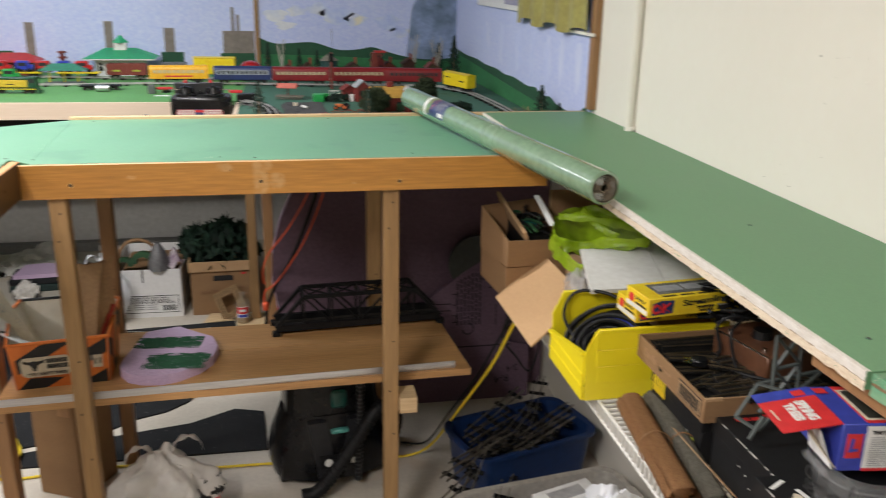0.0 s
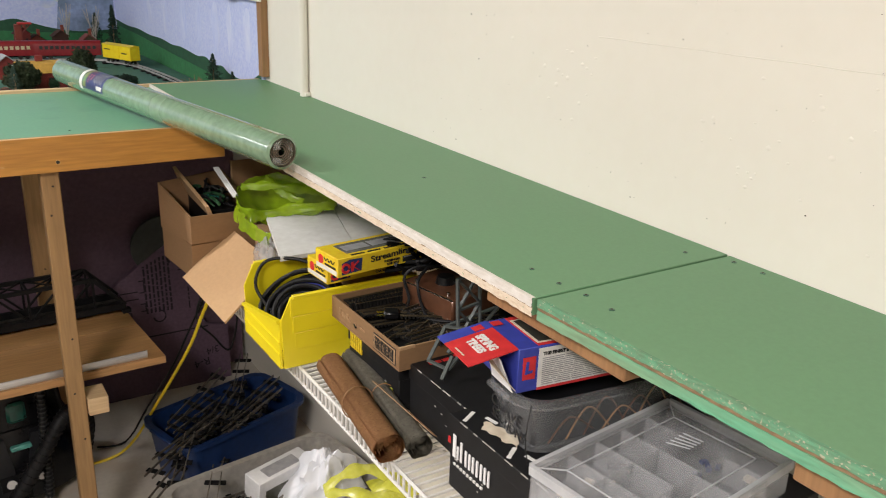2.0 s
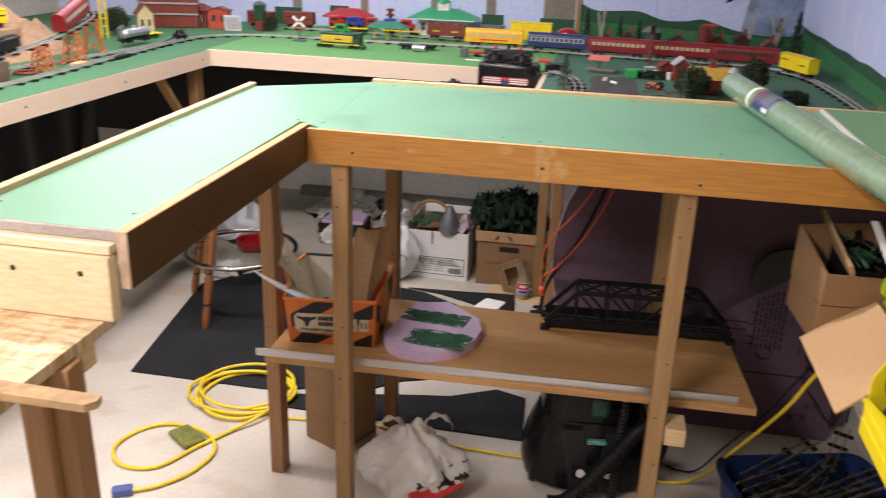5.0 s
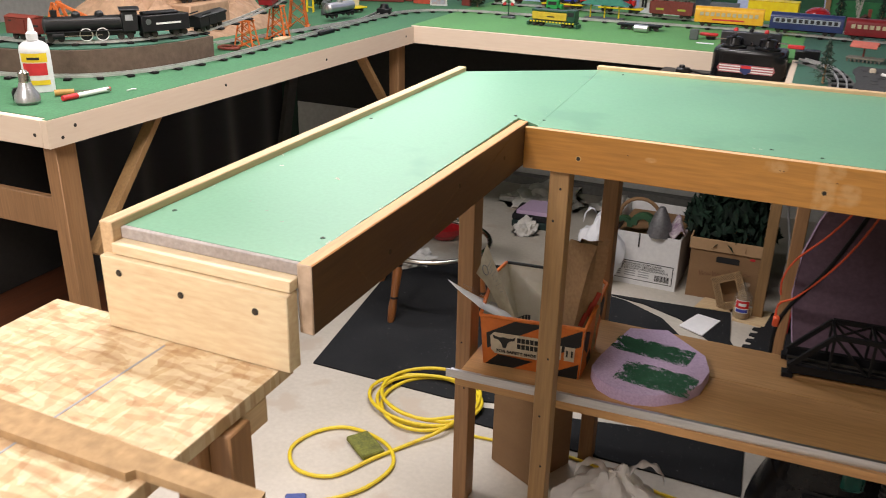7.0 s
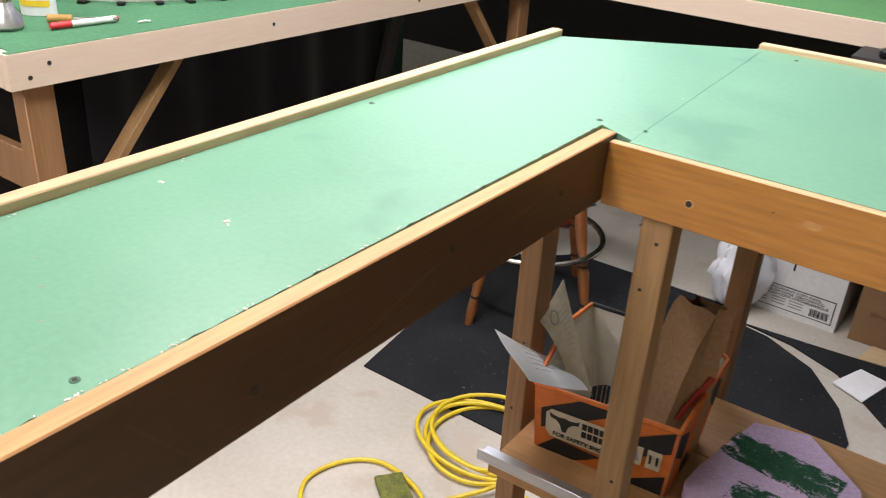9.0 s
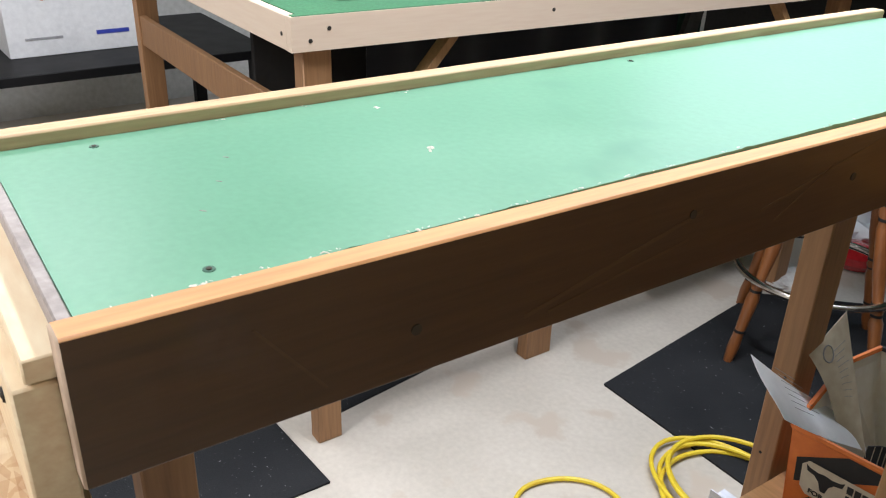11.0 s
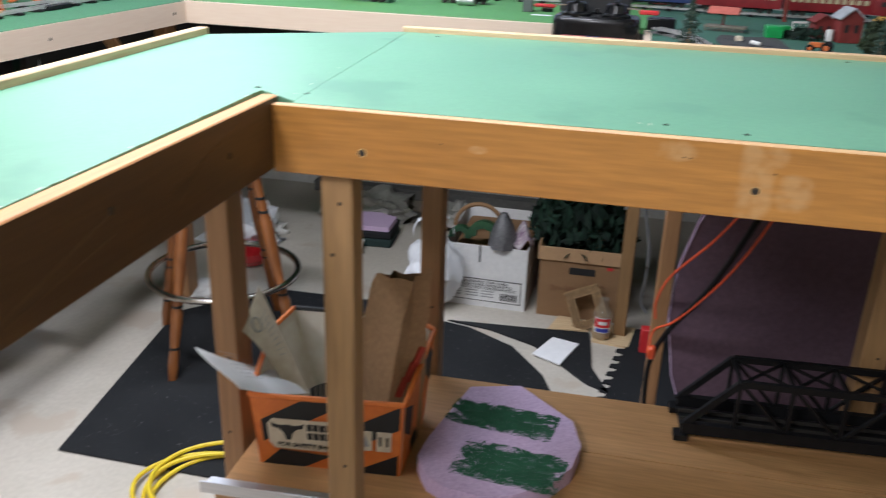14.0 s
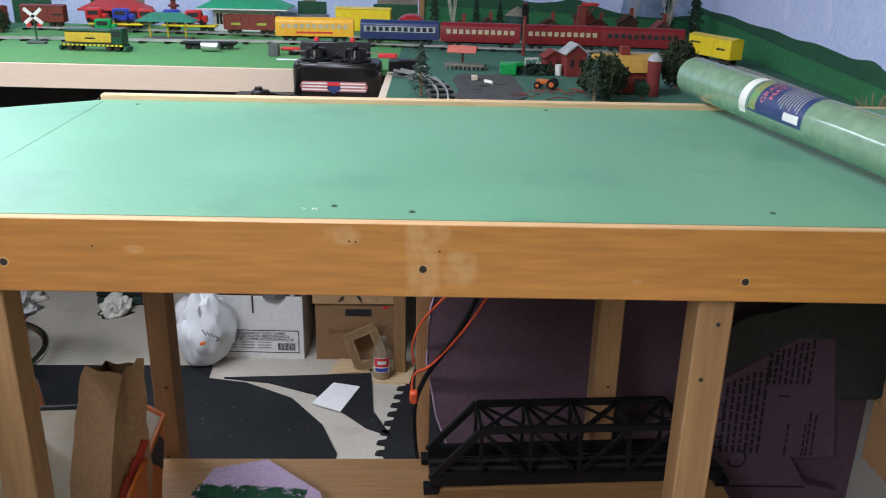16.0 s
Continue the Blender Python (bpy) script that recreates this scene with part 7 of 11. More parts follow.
def black_box(m, w, d, h, label, lid=0.028):
    th = thing("black_shoe_box", m, label, "shoe box", "black shoe boxes")
    part("base", box(nb(), (0.001, 0.001, 0), (w, d - 0.001, h - lid), 0.001), BLACKC, th)
    ld = part("lid", box(nb(), (-0.001, -0.001, h - lid + 0.0002), (w + 0.002, d + 0.001, h), 0.0012), BLACKC, th)
    g = random.Random(int(d * 1000))
    y = 0.003
    while y < d - 0.012:
        ln = g.uniform(0.006, 0.03)
        part("worn_edge", strut(nb(), (-0.0012, y, h - 0.0002), (-0.0012, min(d, y + ln), h - 0.0002), 0.0010 + g.uniform(0, 0.0008)), SCUFF, ld, "scuffed pale edge")
        y += ln + g.uniform(0.004, 0.03)
    for k in range(4):
        yy, zz = g.uniform(0.01, d - 0.02), g.uniform(0.015, h - lid - 0.01)
        part("scratch", box(nb(), (0.0, yy, zz), (0.0014, yy + g.uniform(0.002, 0.007), zz + g.uniform(0.0008, 0.002))), SCUFF, th)
    return th


r1 = black_box(pose(0.958, 1.330, W), 0.29, 0.190, 0.090, "black shoe box with yellow-green print under the track tray")
YG = material("yellow_green_print", (0.40, 0.44, 0.04), rough=0.5)
for k, hg in enumerate((0.016, 0.011, 0.015, 0.011, 0.015)):
    part("print_mark", box(nb(), (-0.0016, 0.062 - 0.010 * k, 0.024), (0.0012, 0.069 - 0.010 * k, 0.024 + hg), 0.0008), YG, r1)
for k in range(5):
    part("print_line", box(nb(), (-0.0014, 0.055 - 0.011 * k, 0.014), (0.0012, 0.064 - 0.011 * k, 0.0165)), GREYP, r1)
for k in range(6):
    part("print_bar", box(nb(), (-0.0022, 0.135 + 0.008 * k, 0.052), (0.0, 0.139 + 0.008 * k, 0.089)), YELLOW, r1)
r2 = black_box(pose(0.971, 1.142, W), 0.29, 0.176, 0.100, "black shoe box with red print on the lid")
for k, (wd, hg) in enumerate(((0.011, 0.009), (0.010, 0.009), (0.014, 0.009), (0.006, 0.004), (0.011, 0.014), (0.011, 0.009), (0.006, 0.014))):
    part("print_mark", box(nb(), (0.026 + 0.013 * k, 0.152, 0.0995), (0.026 + 0.013 * k + wd, 0.152 + hg, 0.1006)), RED, r2)
for k in range(4):
    part("print_mark", box(nb(), (-0.0014, 0.042 - 0.011 * k, 0.020), (0.0012, 0.050 - 0.011 * k, 0.030 + 0.004 * (k % 2))), RED, r2)
r3 = black_box(pose(0.925, 0.935, W), 0.325, 0.186, 0.119, "black shoe box with large white lettering, scuffed edges")


def mark(pts, th=r3):
    """White printed stroke on the end face: outline in (from the far side, height)."""
    part("brand_mark", prism(nb(), [(0.182 - MK * u, MK * z) for u, z in pts], -0.0020, -0.0004, YZ), WHITEB, th)


MK = 0.70
for u0, wd, hg in ((0.012, 0.010, 0.052), (0.027, 0.005, 0.030), (0.039, 0.006, 0.046), (0.056, 0.006, 0.036), (0.069, 0.006, 0.036), (0.082, 0.006, 0.036), (0.096, 0.006, 0.036), (0.110, 0.006, 0.036), (0.123, 0.006, 0.036), (0.136, 0.005, 0.036)):
    mark([(u0, 0.080), (u0 + wd, 0.080), (u0 + wd, 0.080 + hg), (u0, 0.080 + hg)])
for k in range(9):
    part("print_mark", box(nb(), (-0.0014, 0.168 - 0.0085 * k, 0.042), (0.0012, 0.1725 - 0.0085 * k, 0.0455)), WHITE, r3)
for x, y, w_, d_, a in ((0.018, 0.165, 0.030, 0.006, 30), (0.040, 0.140, 0.006, 0.022, 10), (0.060, 0.120, 0.022, 0.006, -20), (0.075, 0.095, 0.007, 0.03, 25), (0.016, 0.06, 0.028, 0.006, 35), (0.030, 0.035, 0.006, 0.022, 10), (0.048, 0.02, 0.024, 0.006, -15)):
    part("brand_mark", box(nb(), (-w_ / 2, -d_ / 2, 0.1186), (w_ / 2, d_ / 2, 0.1196), 0, Matrix.Translation((x, y, 0)) @ Matrix.Rotation(radians(a), 4, "Z")), WHITE, r3)
black_box(pose(0.93, 0.738, W), 0.30, 0.188, 0.119, "plain black shoe box under the parts organiser")
solid("masking_tape", sheet(nb(), 10, 4, lambda u, v: (0.938 + 0.016 * u + 0.018 * v + 0.003 * math.sin(17 * u), 1.062 - 0.064 * u + 0.016 * v + 0.002 * math.sin(11 * v), W + 0.1202 + 0.002 * math.sin(5 * u) ** 2), 0.0006), CREAM_P, "torn strip of cream masking tape on the black box", "tape")

# tray of track pieces
ty = thing("cardboard_tray", pose(1.095, 1.442, W + 0.0905, 0, 0, 0), "shallow cardboard tray of black track pieces and a transformer", "tray")
TYW, TYD, TYH = 0.294, 0.258, 0.042
open_box(ty, TYW, TYD, TYH, CARD, 0.004)
part("torn_corner", box(nb(), (-TYW / 2 + 0.001, -TYD / 2 - 0.0006, TYH - 0.004), (-TYW / 2 + 0.03, -TYD / 2 + 0.0045, TYH + 0.0007)), CARD_L, ty, "pale torn corner")
part("print_block", box(nb(), (-TYW / 2 - 0.0008, -0.118, 0.006), (-TYW / 2 + 0.0002, -0.040, 0.036)), BLACKP, ty)
part("print_panel", box(nb(), (-TYW / 2 - 0.0012, -0.116, 0.008), (-TYW / 2 - 0.0007, -0.042, 0.034)), CARD_L, ty)
for k in range(16):
    part("print_bar", box(nb(), (-TYW / 2 - 0.0016, -0.112 + 0.0042 * k, 0.010), (-TYW / 2 - 0.0011, -0.1095 + 0.0042 * k + 0.0008 * (k % 3 == 0), 0.032)), BLACKP, ty)
for k, hg in enumerate((0.014, 0.009, 0.009, 0.013, 0.009)):
    part("print_mark", box(nb(), (-TYW / 2 - 0.0010, 0.088 - 0.010 * k, 0.016), (-TYW / 2 + 0.0002, 0.0955 - 0.010 * k, 0.016 + hg)), KRAFT, ty)
for k in range(4):
    part("print_mark", box(nb(), (-TYW / 2 - 0.0010, 0.026 - 0.011 * k, 0.020), (-TYW / 2 + 0.0002, 0.034 - 0.011 * k, 0.024)), KRAFT, ty)
TYZ = W + 0.0905
solid("track_filling", box(nb(), (0.955, 1.320, TYZ + 0.0045), (1.236, 1.564, TYZ + 0.016), 0.002), BLACKMT, "dark layer of track pieces in the tray", "track", kind="stuff")
BRTRK = material("black_track_plastic", (0.012, 0.0115, 0.011), rough=0.42, spec=0.4)
NSRAIL = material("brown_brass_rail", (0.16, 0.125, 0.08), (0.10, 0.08, 0.05), rough=0.4, metal=0.7, scale=30)


def snap_track(m):
    th = thing("snap_track", m, "black plastic track piece with many sleepers", "track", "tray track pieces")
    for s in (-1, 1):
        part("rail", box(nb(), (-0.085, s * 0.0085 - 0.0009, 0.003), (0.085, s * 0.0085 + 0.0009, 0.0062)), NSRAIL, th)
    bm = nb()
    for k in range(24):
        x = -0.0825 + 0.0072 * k
        box(bm, (x - 0.0018, -0.0150, 0), (x + 0.0018, 0.0150, 0.0032))
    part("sleeper_strip", bm, BRTRK, th, soft=False)["kind"] = "stuff"
    return th


s0 = snap_track(pose(1.052, 1.549, TYZ + 0.030, 0, 0, 2))
g = random.Random(17)
for x, y, z, rx, rz in ((1.048, 1.530, 0.030, 62, 3), (1.055, 1.518, 0.028, 58, 2), (1.05, 1.500, 0.022, 8, 4), (1.06, 1.340, 0.028, 4, 6), (1.075, 1.370, 0.027, -3, 8), (1.095, 1.398, 0.026, 5, 5), (1.10, 1.335, 0.033, 0, 12), (1.04, 1.425, 0.022, 0, 20), (1.03, 1.462, 0.021, 4, -14), (1.09, 1.43, 0.029, -6, 30)):
    copy_thing(s0, pose(x, y, TYZ + z, rx, g.uniform(-3, 3), rz))
for k in range(12):
    copy_thing(s0, pose(1.055 + g.uniform(-0.01, 0.06), 1.43 + g.uniform(-0.055, 0.04), TYZ + 0.018 + 0.0014 * k, g.uniform(-6, 6), g.uniform(-4, 4), g.choice([10, 30, 80, -12]) + g.uniform(-12, 12)))
tr = thing("brown_transformer", pose(1.108, 1.452, TYZ + 0.026, 0, 0, 12) @ Matrix.Diagonal((0.85, 0.85, 0.85, 1)), "brown metal toy transformer with black cords", "transformer")
BROWNM = material("brown_hammer_metal", (0.17, 0.072, 0.038), (0.12, 0.05, 0.026), rough=0.32, metal=0.3, scale=10, coat=0.4)
part("case", box(nb(), (-0.04, -0.085, 0), (0.09, 0.075, 0.058), 0.004), BROWNM, tr)
part("edge_trim", strut(nb(), (-0.0405, -0.083, 0.057), (-0.0405, 0.073, 0.057), 0.0025), CHROME, tr)
for y in (-0.07, 0.055):
    part("screw", cyl(nb(), (-0.0412, y, 0.008), (-0.039, y, 0.008), 0.004, n=10), CHROME, tr)
    part("stud", cyl(nb(), (-0.025, y * 0.8, 0.058), (-0.025, y * 0.8, 0.064), 0.004, n=10), CHROME, tr)
part("dial", cyl(nb(), (0.02, 0.0, 0.058), (0.02, 0.0, 0.074), 0.022, 0.018, 20), BLACKPL, tr)
part("cord", tube(nb(), smooth_path([(0.03, 0.05, 0.09), (-0.01, 0.03, 0.088), (-0.048, 0.015, 0.07), (-0.056, -0.01, 0.025), (-0.062, -0.05, 0.006), (-0.03, -0.10, 0.004), (0.06, -0.14, 0.006)], 8), 0.0035, 7), BCORD, tr)
part("cord", tube(nb(), smooth_path([(0.03, 0.02, 0.085), (-0.02, 0.04, 0.094), (-0.045, 0.06, 0.07), (-0.05, 0.04, 0.03), (-0.08, 0.0, 0.012), (-0.04, -0.08, 0.010), (0.05, -0.13, 0.012)], 8), 0.0035, 7), BCORD, tr)
pl = thing("mains_plug", pose(1.005, 1.448, TYZ + 0.034, 10, 0, -25), "black two-pin mains plug lying on the track pieces", "plug")
part("body", box(nb(), (-0.012, -0.010, 0), (0.016, 0.010, 0.014), 0.003), BLACKPL, pl)
for y in (-0.005, 0.005):
    part("pin", box(nb(), (-0.024, y - 0.0035, 0.006), (-0.012, y + 0.0035, 0.0075)), CHROME, pl)
heap = thing("cable_heap", (1.15, 1.56, W + 0.19), "tangle of black wire and plugs under the shelf", "cable")
for k in range(14):
    a = [(g.uniform(-0.10, 0.07), g.uniform(-0.06, 0.05), -0.03 + g.uniform(0, 0.07)) for _ in range(5)]
    part("loop", tube(nb(), smooth_path(a, 6), 0.0042, 6), BCORD, heap)
# grey plastic girder trestles
GREYTR = material("grey_green_plastic", (0.10, 0.115, 0.11), rough=0.5)
gt = thing("toy_trestle", pose(1.085, 1.305, TYZ + 0.040, 0, 0, 14), "grey plastic toy trestle girders", "toy part")
for a, b in (((-0.035, 0, 0.0), (-0.042, 0, 0.112)), ((0.02, 0, 0.0), (0.012, 0, 0.112)), ((-0.042, 0, 0.112), (0.012, 0, 0.112)), ((-0.039, 0, 0.056), (0.016, 0, 0.056)), ((-0.035, 0, 0.0), (0.016, 0, 0.056)), ((0.02, 0, 0.0), (-0.039, 0, 0.056)), ((-0.039, 0, 0.056), (0.012, 0, 0.112)), ((0.016, 0, 0.056), (-0.042, 0, 0.112)),
             ((-0.105, 0.0, -0.012), (-0.05, 0.016, 0.026)), ((-0.105, -0.045, -0.012), (-0.03, -0.038, 0.030)), ((-0.105, 0.0, -0.012), (-0.105, -0.045, -0.012)), ((-0.05, 0.016, 0.026), (0.07, 0.0, 0.034)), ((-0.03, -0.038, 0.030), (0.07, 0.0, 0.034)), ((-0.08, -0.02, 0.0), (-0.04, -0.012, 0.022)), ((-0.05, 0.016, 0.026), (-0.03, -0.038, 0.030)), ((-0.125, -0.05, -0.02), (-0.09, -0.038, 0.004))):
    part("girder", strut(nb(), a, b, 0.0055, 0.0035), GREYTR, gt)

# clear tub with the boxed trees
CLEARP = material("clear_tub_plastic", (0.62, 0.64, 0.66), rough=0.12, alpha=0.12)
ct = tub("clear_tub", pose(1.079, 1.012, W + 0.1205, 0, 0, -7), 0.265, 0.118, 0.082, CLEARP, "clear plastic tub with pen lettering and track inside", 1.12, 0.006)
part("dark_filling", rough_up(box(nb(), (-0.11, -0.044, 0.004), (0.11, 0.046, 0.064), 0.004), 0.006, 30), BLACKMT, ct, "dark track pieces")
for k in range(7):
    part("wire", tube(nb(), smooth_path([(-0.09 + 0.028 * k, -0.050, 0.012), (-0.06 + 0.028 * k, -0.0515, 0.046 + 0.010 * (k % 3)), (-0.02 + 0.026 * k, -0.050, 0.020)], 5), 0.0013, 5), LEG_D if k % 2 else BROWNM, ct)
for s, z, sz, wd in (("HO", 0.067, 0.022, 0.030), ("CURVE", 0.044, 0.022, 0.080), ("SECTIONS", 0.020, 0.020, 0.088)):
    text("lettering", s, sz, BLACKP, ct, Matrix.Translation((-0.1205 - 0.17 * z, 0.0, z)) @ Matrix.Rotation(radians(-90), 4, "Z") @ Matrix.Rotation(radians(81), 4, "X"), wide=wd, bold=0.0004)
part("hair_strand", tube(nb(), smooth_path([(-0.128, -0.062, 0.084), (-0.136, -0.066, 0.04), (-0.130, -0.066, 0.0)], 6), 0.0008, 5), BLACKP, ct)
tbx = thing("tree_box", pose(0.944, 0.998, W + 0.205, 0, 0, -7), "blue, white and red model tree box with open flap", "box")
bw, bd, bh = 0.175, 0.095, 0.063
part("carton", box(nb(), (0, 0, 0), (bw, bd, bh), 0.001), BLUE, tbx)
part("white_panel", box(nb(), (0.030, -0.0008, 0.004), (bw - 0.002, 0.001, bh - 0.003)), WHITE, tbx, "white text panel")
part("red_edge", box(nb(), (0.030, -0.0009, 0.0), (bw, 0.001, 0.0038)), RED, tbx)
g = random.Random(4)
for k in range(14):
    x = 0.036
    while x < 0.036 + 0.100 + 0.012 * ((k * 7) % 3) / 3:
        ln = g.uniform(0.012, 0.034)
        part("text_line", box(nb(), (x, -0.0012, 0.0445 - 0.0029 * k), (x + ln, -0.0006, 0.0457 - 0.0029 * k)), GREYP, tbx)
        x += ln + 0.0022
text("lettering", "THE FINEST IN SCENERY", 0.0065, BLACKP, tbx, Matrix.Translation((0.072, -0.0012, 0.0515)) @ Matrix.Rotation(radians(90), 4, "X"), wide=0.072, bold=0.0003)
sm = part("side_mark", box(nb(), (0.007, -0.0008, 0.018), (0.026, 0.001, 0.050)), RED, tbx)
part("mark_shape", prism(nb(), [(0.012, 0.044), (0.016, 0.044), (0.015, 0.030), (0.022, 0.031), (0.021, 0.027), (0.010, 0.026)], -0.0014, -0.0007, XZ), BLUE, sm)
part("top_red", box(nb(), (0.030, 0.002, bh - 0.0008), (bw, bd - 0.002, bh + 0.0006)), RED, tbx)
part("top_yellow", box(nb(), (0.032, 0.008, bh), (0.100, bd - 0.012, bh + 0.001)), CREAM_P, tbx)
part("top_picture", box(nb(), (0.036, 0.012, bh + 0.0005), (0.096, bd - 0.016, bh + 0.0016)), material("picture_brown", (0.05, 0.045, 0.035), (0.03, 0.03, 0.025), rough=0.4, scale=40), tbx)
part("top_spot", prism(nb(), [(0.050, 0.058), (0.066, 0.056), (0.070, 0.070), (0.060, 0.074), (0.050, 0.070)], bh + 0.0016, bh + 0.002), RED, tbx)
flm = Matrix.Translation((0.0, 0, bh)) @ Matrix.Rotation(radians(-9), 4, "Y")
part("open_flap", box(nb(), (-0.072, 0.002, -0.001), (0.0, 0.072, 0.001), 0, flm), RED, tbx, "open red end flap")
part("flap_edge", box(nb(), (-0.072, 0.0721, -0.001), (0.0, bd - 0.001, 0.001), 0, flm), BLUE, tbx)
for x in (-0.016, 0.012):
    part("brand_mark", box(nb(), (x - 0.009, 0.0745, 0.0011), (x + 0.006, 0.0875, 0.0018), 0, flm if x < 0 else Matrix.Translation((0, 0, bh))), RED, tbx)
text("lettering", "SPRING", 0.0165, WHITE, tbx, flm @ Matrix.Translation((-0.026, 0.040, 0.0016)) @ Matrix.Rotation(radians(-90), 4, "Z"), wide=0.046, bold=0.0009)
text("lettering", "TREES", 0.0155, WHITE, tbx, flm @ Matrix.Translation((-0.042, 0.040, 0.0016)) @ Matrix.Rotation(radians(-90), 4, "Z"), wide=0.040, bold=0.0009)
part("flap_bar", box(nb(), (-0.066, 0.028, 0.001), (-0.064, 0.052, 0.0016), 0, flm), CREAM_P, tbx)
part("paper_lining", tilted_wall(nb(), (-0.004, 0.004, 0.0), (-0.004, 0.06, 0.0), (-0.026, 0.002, 0.052), (-0.014, 0.06, 0.055), 0.001), WHITE_P, tbx)
part("sheet_end", tilted_wall(nb(), (-0.002, 0.0, 0.004), (-0.002, 0.02, 0.004), (-0.040, 0.004, 0.050), (-0.030, 0.03, 0.052), 0.001), CREAM_P, tbx)

# parts organiser
og = thing("parts_organiser", pose(0.899, 0.903, W + 0.1205, 0, 0, 7), "clear plastic parts organiser with small compartments", "storage case")
ow, od, oh = 0.268, 0.182, 0.042
FROST = material("frosted_clear_plastic", (0.74, 0.75, 0.78), rough=0.2, alpha=0.22, scale=10)
FROST_R = material("thick_clear_plastic", (0.78, 0.79, 0.82), rough=0.15, alpha=0.55, scale=10)
part("tray_floor", box(nb(), (0, -od, 0), (ow, 0, 0.002)), FROST, og)
for a, b in (((0, -od, 0.002), (0.002, 0, oh)), ((ow - 0.002, -od, 0.002), (ow, 0, oh)), ((0.002, -0.002, 0.002), (ow - 0.002, 0, oh)), ((0.002, -od, 0.002), (ow - 0.002, -od + 0.002, oh))):
    part("wall", box(nb(), a, b), FROST, og)
for k in (1, 2):
    part("divider", box(nb(), (0.002, -od * k / 3 - 0.0009, 0.002), (ow - 0.002, -od * k / 3 + 0.0009, oh - 0.004)), FROST, og)
cells = []
for j, cuts in enumerate(((0.0, 0.24, 0.43, 0.62, 0.81, 1.0), (0.0, 0.24, 0.43, 0.62, 1.0), (0.0, 0.34, 0.58, 0.81, 1.0))):
    for a, b in zip(cuts, cuts[1:]):
        cells.append((j, a, b))
        if b < 1:
            part("divider", box(nb(), (ow * b - 0.0009, -od * (j + 1) / 3 + 0.001, 0.002), (ow * b + 0.0009, -od * j / 3 - 0.001, oh - 0.004)), FROST, og)
lidp = part("lid", box(nb(), (-0.003, -od - 0.003, oh), (ow + 0.003, 0.003, oh + 0.002), 0.0006), material("thin_clear_lid", (0.8, 0.8, 0.82), rough=0.08, alpha=0.06), og, "clear lid")
for a, b in (((0, 0.001, oh), (ow, 0.001, oh)), ((-0.001, -od, oh), (-0.001, 0, oh)), ((ow + 0.001, -od, oh), (ow + 0.001, 0, oh)), ((0, -od - 0.001, oh), (ow, -od - 0.001, oh))):
    part("rim", strut(nb(), a, b, 0.006, 0.012), FROST_R, og, "thick moulded rim")
for a, b in (((0.03, -0.03), (ow - 0.03, -0.03)), ((0.03, -od + 0.03), (ow - 0.03, -od + 0.03)), ((0.03, -od + 0.03), (0.03, -0.03)), ((ow - 0.03, -od + 0.03), (ow - 0.03, -0.03)), ((0.002, -0.002), (0.03, -0.03)), ((ow - 0.002, -0.002), (ow - 0.03, -0.03))):
    part("lid_ridge", strut(nb(), (*a, oh + 0.0022), (*b, oh + 0.0022), 0.0014), FROST_R, lidp)
for k in range(5):
    part("lid_emboss", strut(nb(), (0.19 + 0.007 * k, -0.09, oh + 0.0022), (0.178 + 0.009 * k, -0.062, oh + 0.0022), 0.0013), FROST_R, lidp)
for x in (0.07, 0.19):
    part("latch", box(nb(), (x - 0.016, -od - 0.006, 0.012), (x + 0.016, -od - 0.0005, oh + 0.003), 0.001), FROST, og)
g = random.Random(12)
DIMP = [GREYP, BLACKMT, STEEL, CREAM_P, material("dull_red_parts", (0.30, 0.10, 0.08), rough=0.5), LABEL_B]
for n, (j, a, b) in enumerate(cells):
    if n in (3, 7, 11):
        continue
    mt = WHITE_P if n in (9, 5) else g.choice(DIMP)
    for _ in range(g.randint(3, 7)):
        s = g.uniform(0.004, 0.009)
        x, y = ow * (a + (b - a) * g.uniform(0.25, 0.75)), -od * (j + g.uniform(0.25, 0.75)) / 3
        part("small_part", box(nb(), (-s, -s * 0.6, 0), (s, s * 0.6, s * 0.8), 0.0006, Matrix.Translation((x, y, 0.0025)) @ Matrix.Rotation(g.uniform(0, 3), 4, "Z")), mt, og)

# ---- painted backdrop ----
HILL_D = material("painted_hill_dark", (0.018, 0.085, 0.04), (0.014, 0.07, 0.033), rough=0.8, scale=6)
HILL = material("painted_hill_green", (0.03, 0.17, 0.06), (0.026, 0.145, 0.05), rough=0.8, scale=6)
CLOUD = material("painted_cloud", (0.66, 0.68, 0.74), (0.46, 0.54, 0.82), rough=0.85, scale=7, spots=(0.72, 0.68, 0.55), spot_at=0.6, spot_scale=9, mix=0.3)
CLOUD_S = material("painted_thin_cloud", (0.62, 0.66, 0.86), (0.50, 0.57, 0.87), rough=0.85, scale=9, stretch=(1, 1, 0.3), mix=0.6)
TOWER = material("painted_tower_grey", (0.22, 0.19, 0.165), (0.19, 0.165, 0.145), rough=0.85, scale=8)
SMOKE = material("painted_dark_mist", (0.12, 0.17, 0.22), (0.30, 0.38, 0.60), rough=0.85, scale=9, mix=0.5)
BK = Matrix(((1, 0, 0, 0), (0, 0, -1, BY), (0, 1, 0, 0), (0, 0, 0, 1)))
backdrop = bpy.data.objects["backdrop"]
backdrop_s = bpy.data.objects["backdrop_side"]


def painted(name, poly, k, mat, ob=None, m=None, label=""):
    """A painted area on the backdrop: a skin of paint k steps proud of the board."""
    return part(name, prism(nb(), poly, 0.0, 0.0012 * k, m or BK), mat, ob or backdrop, label)


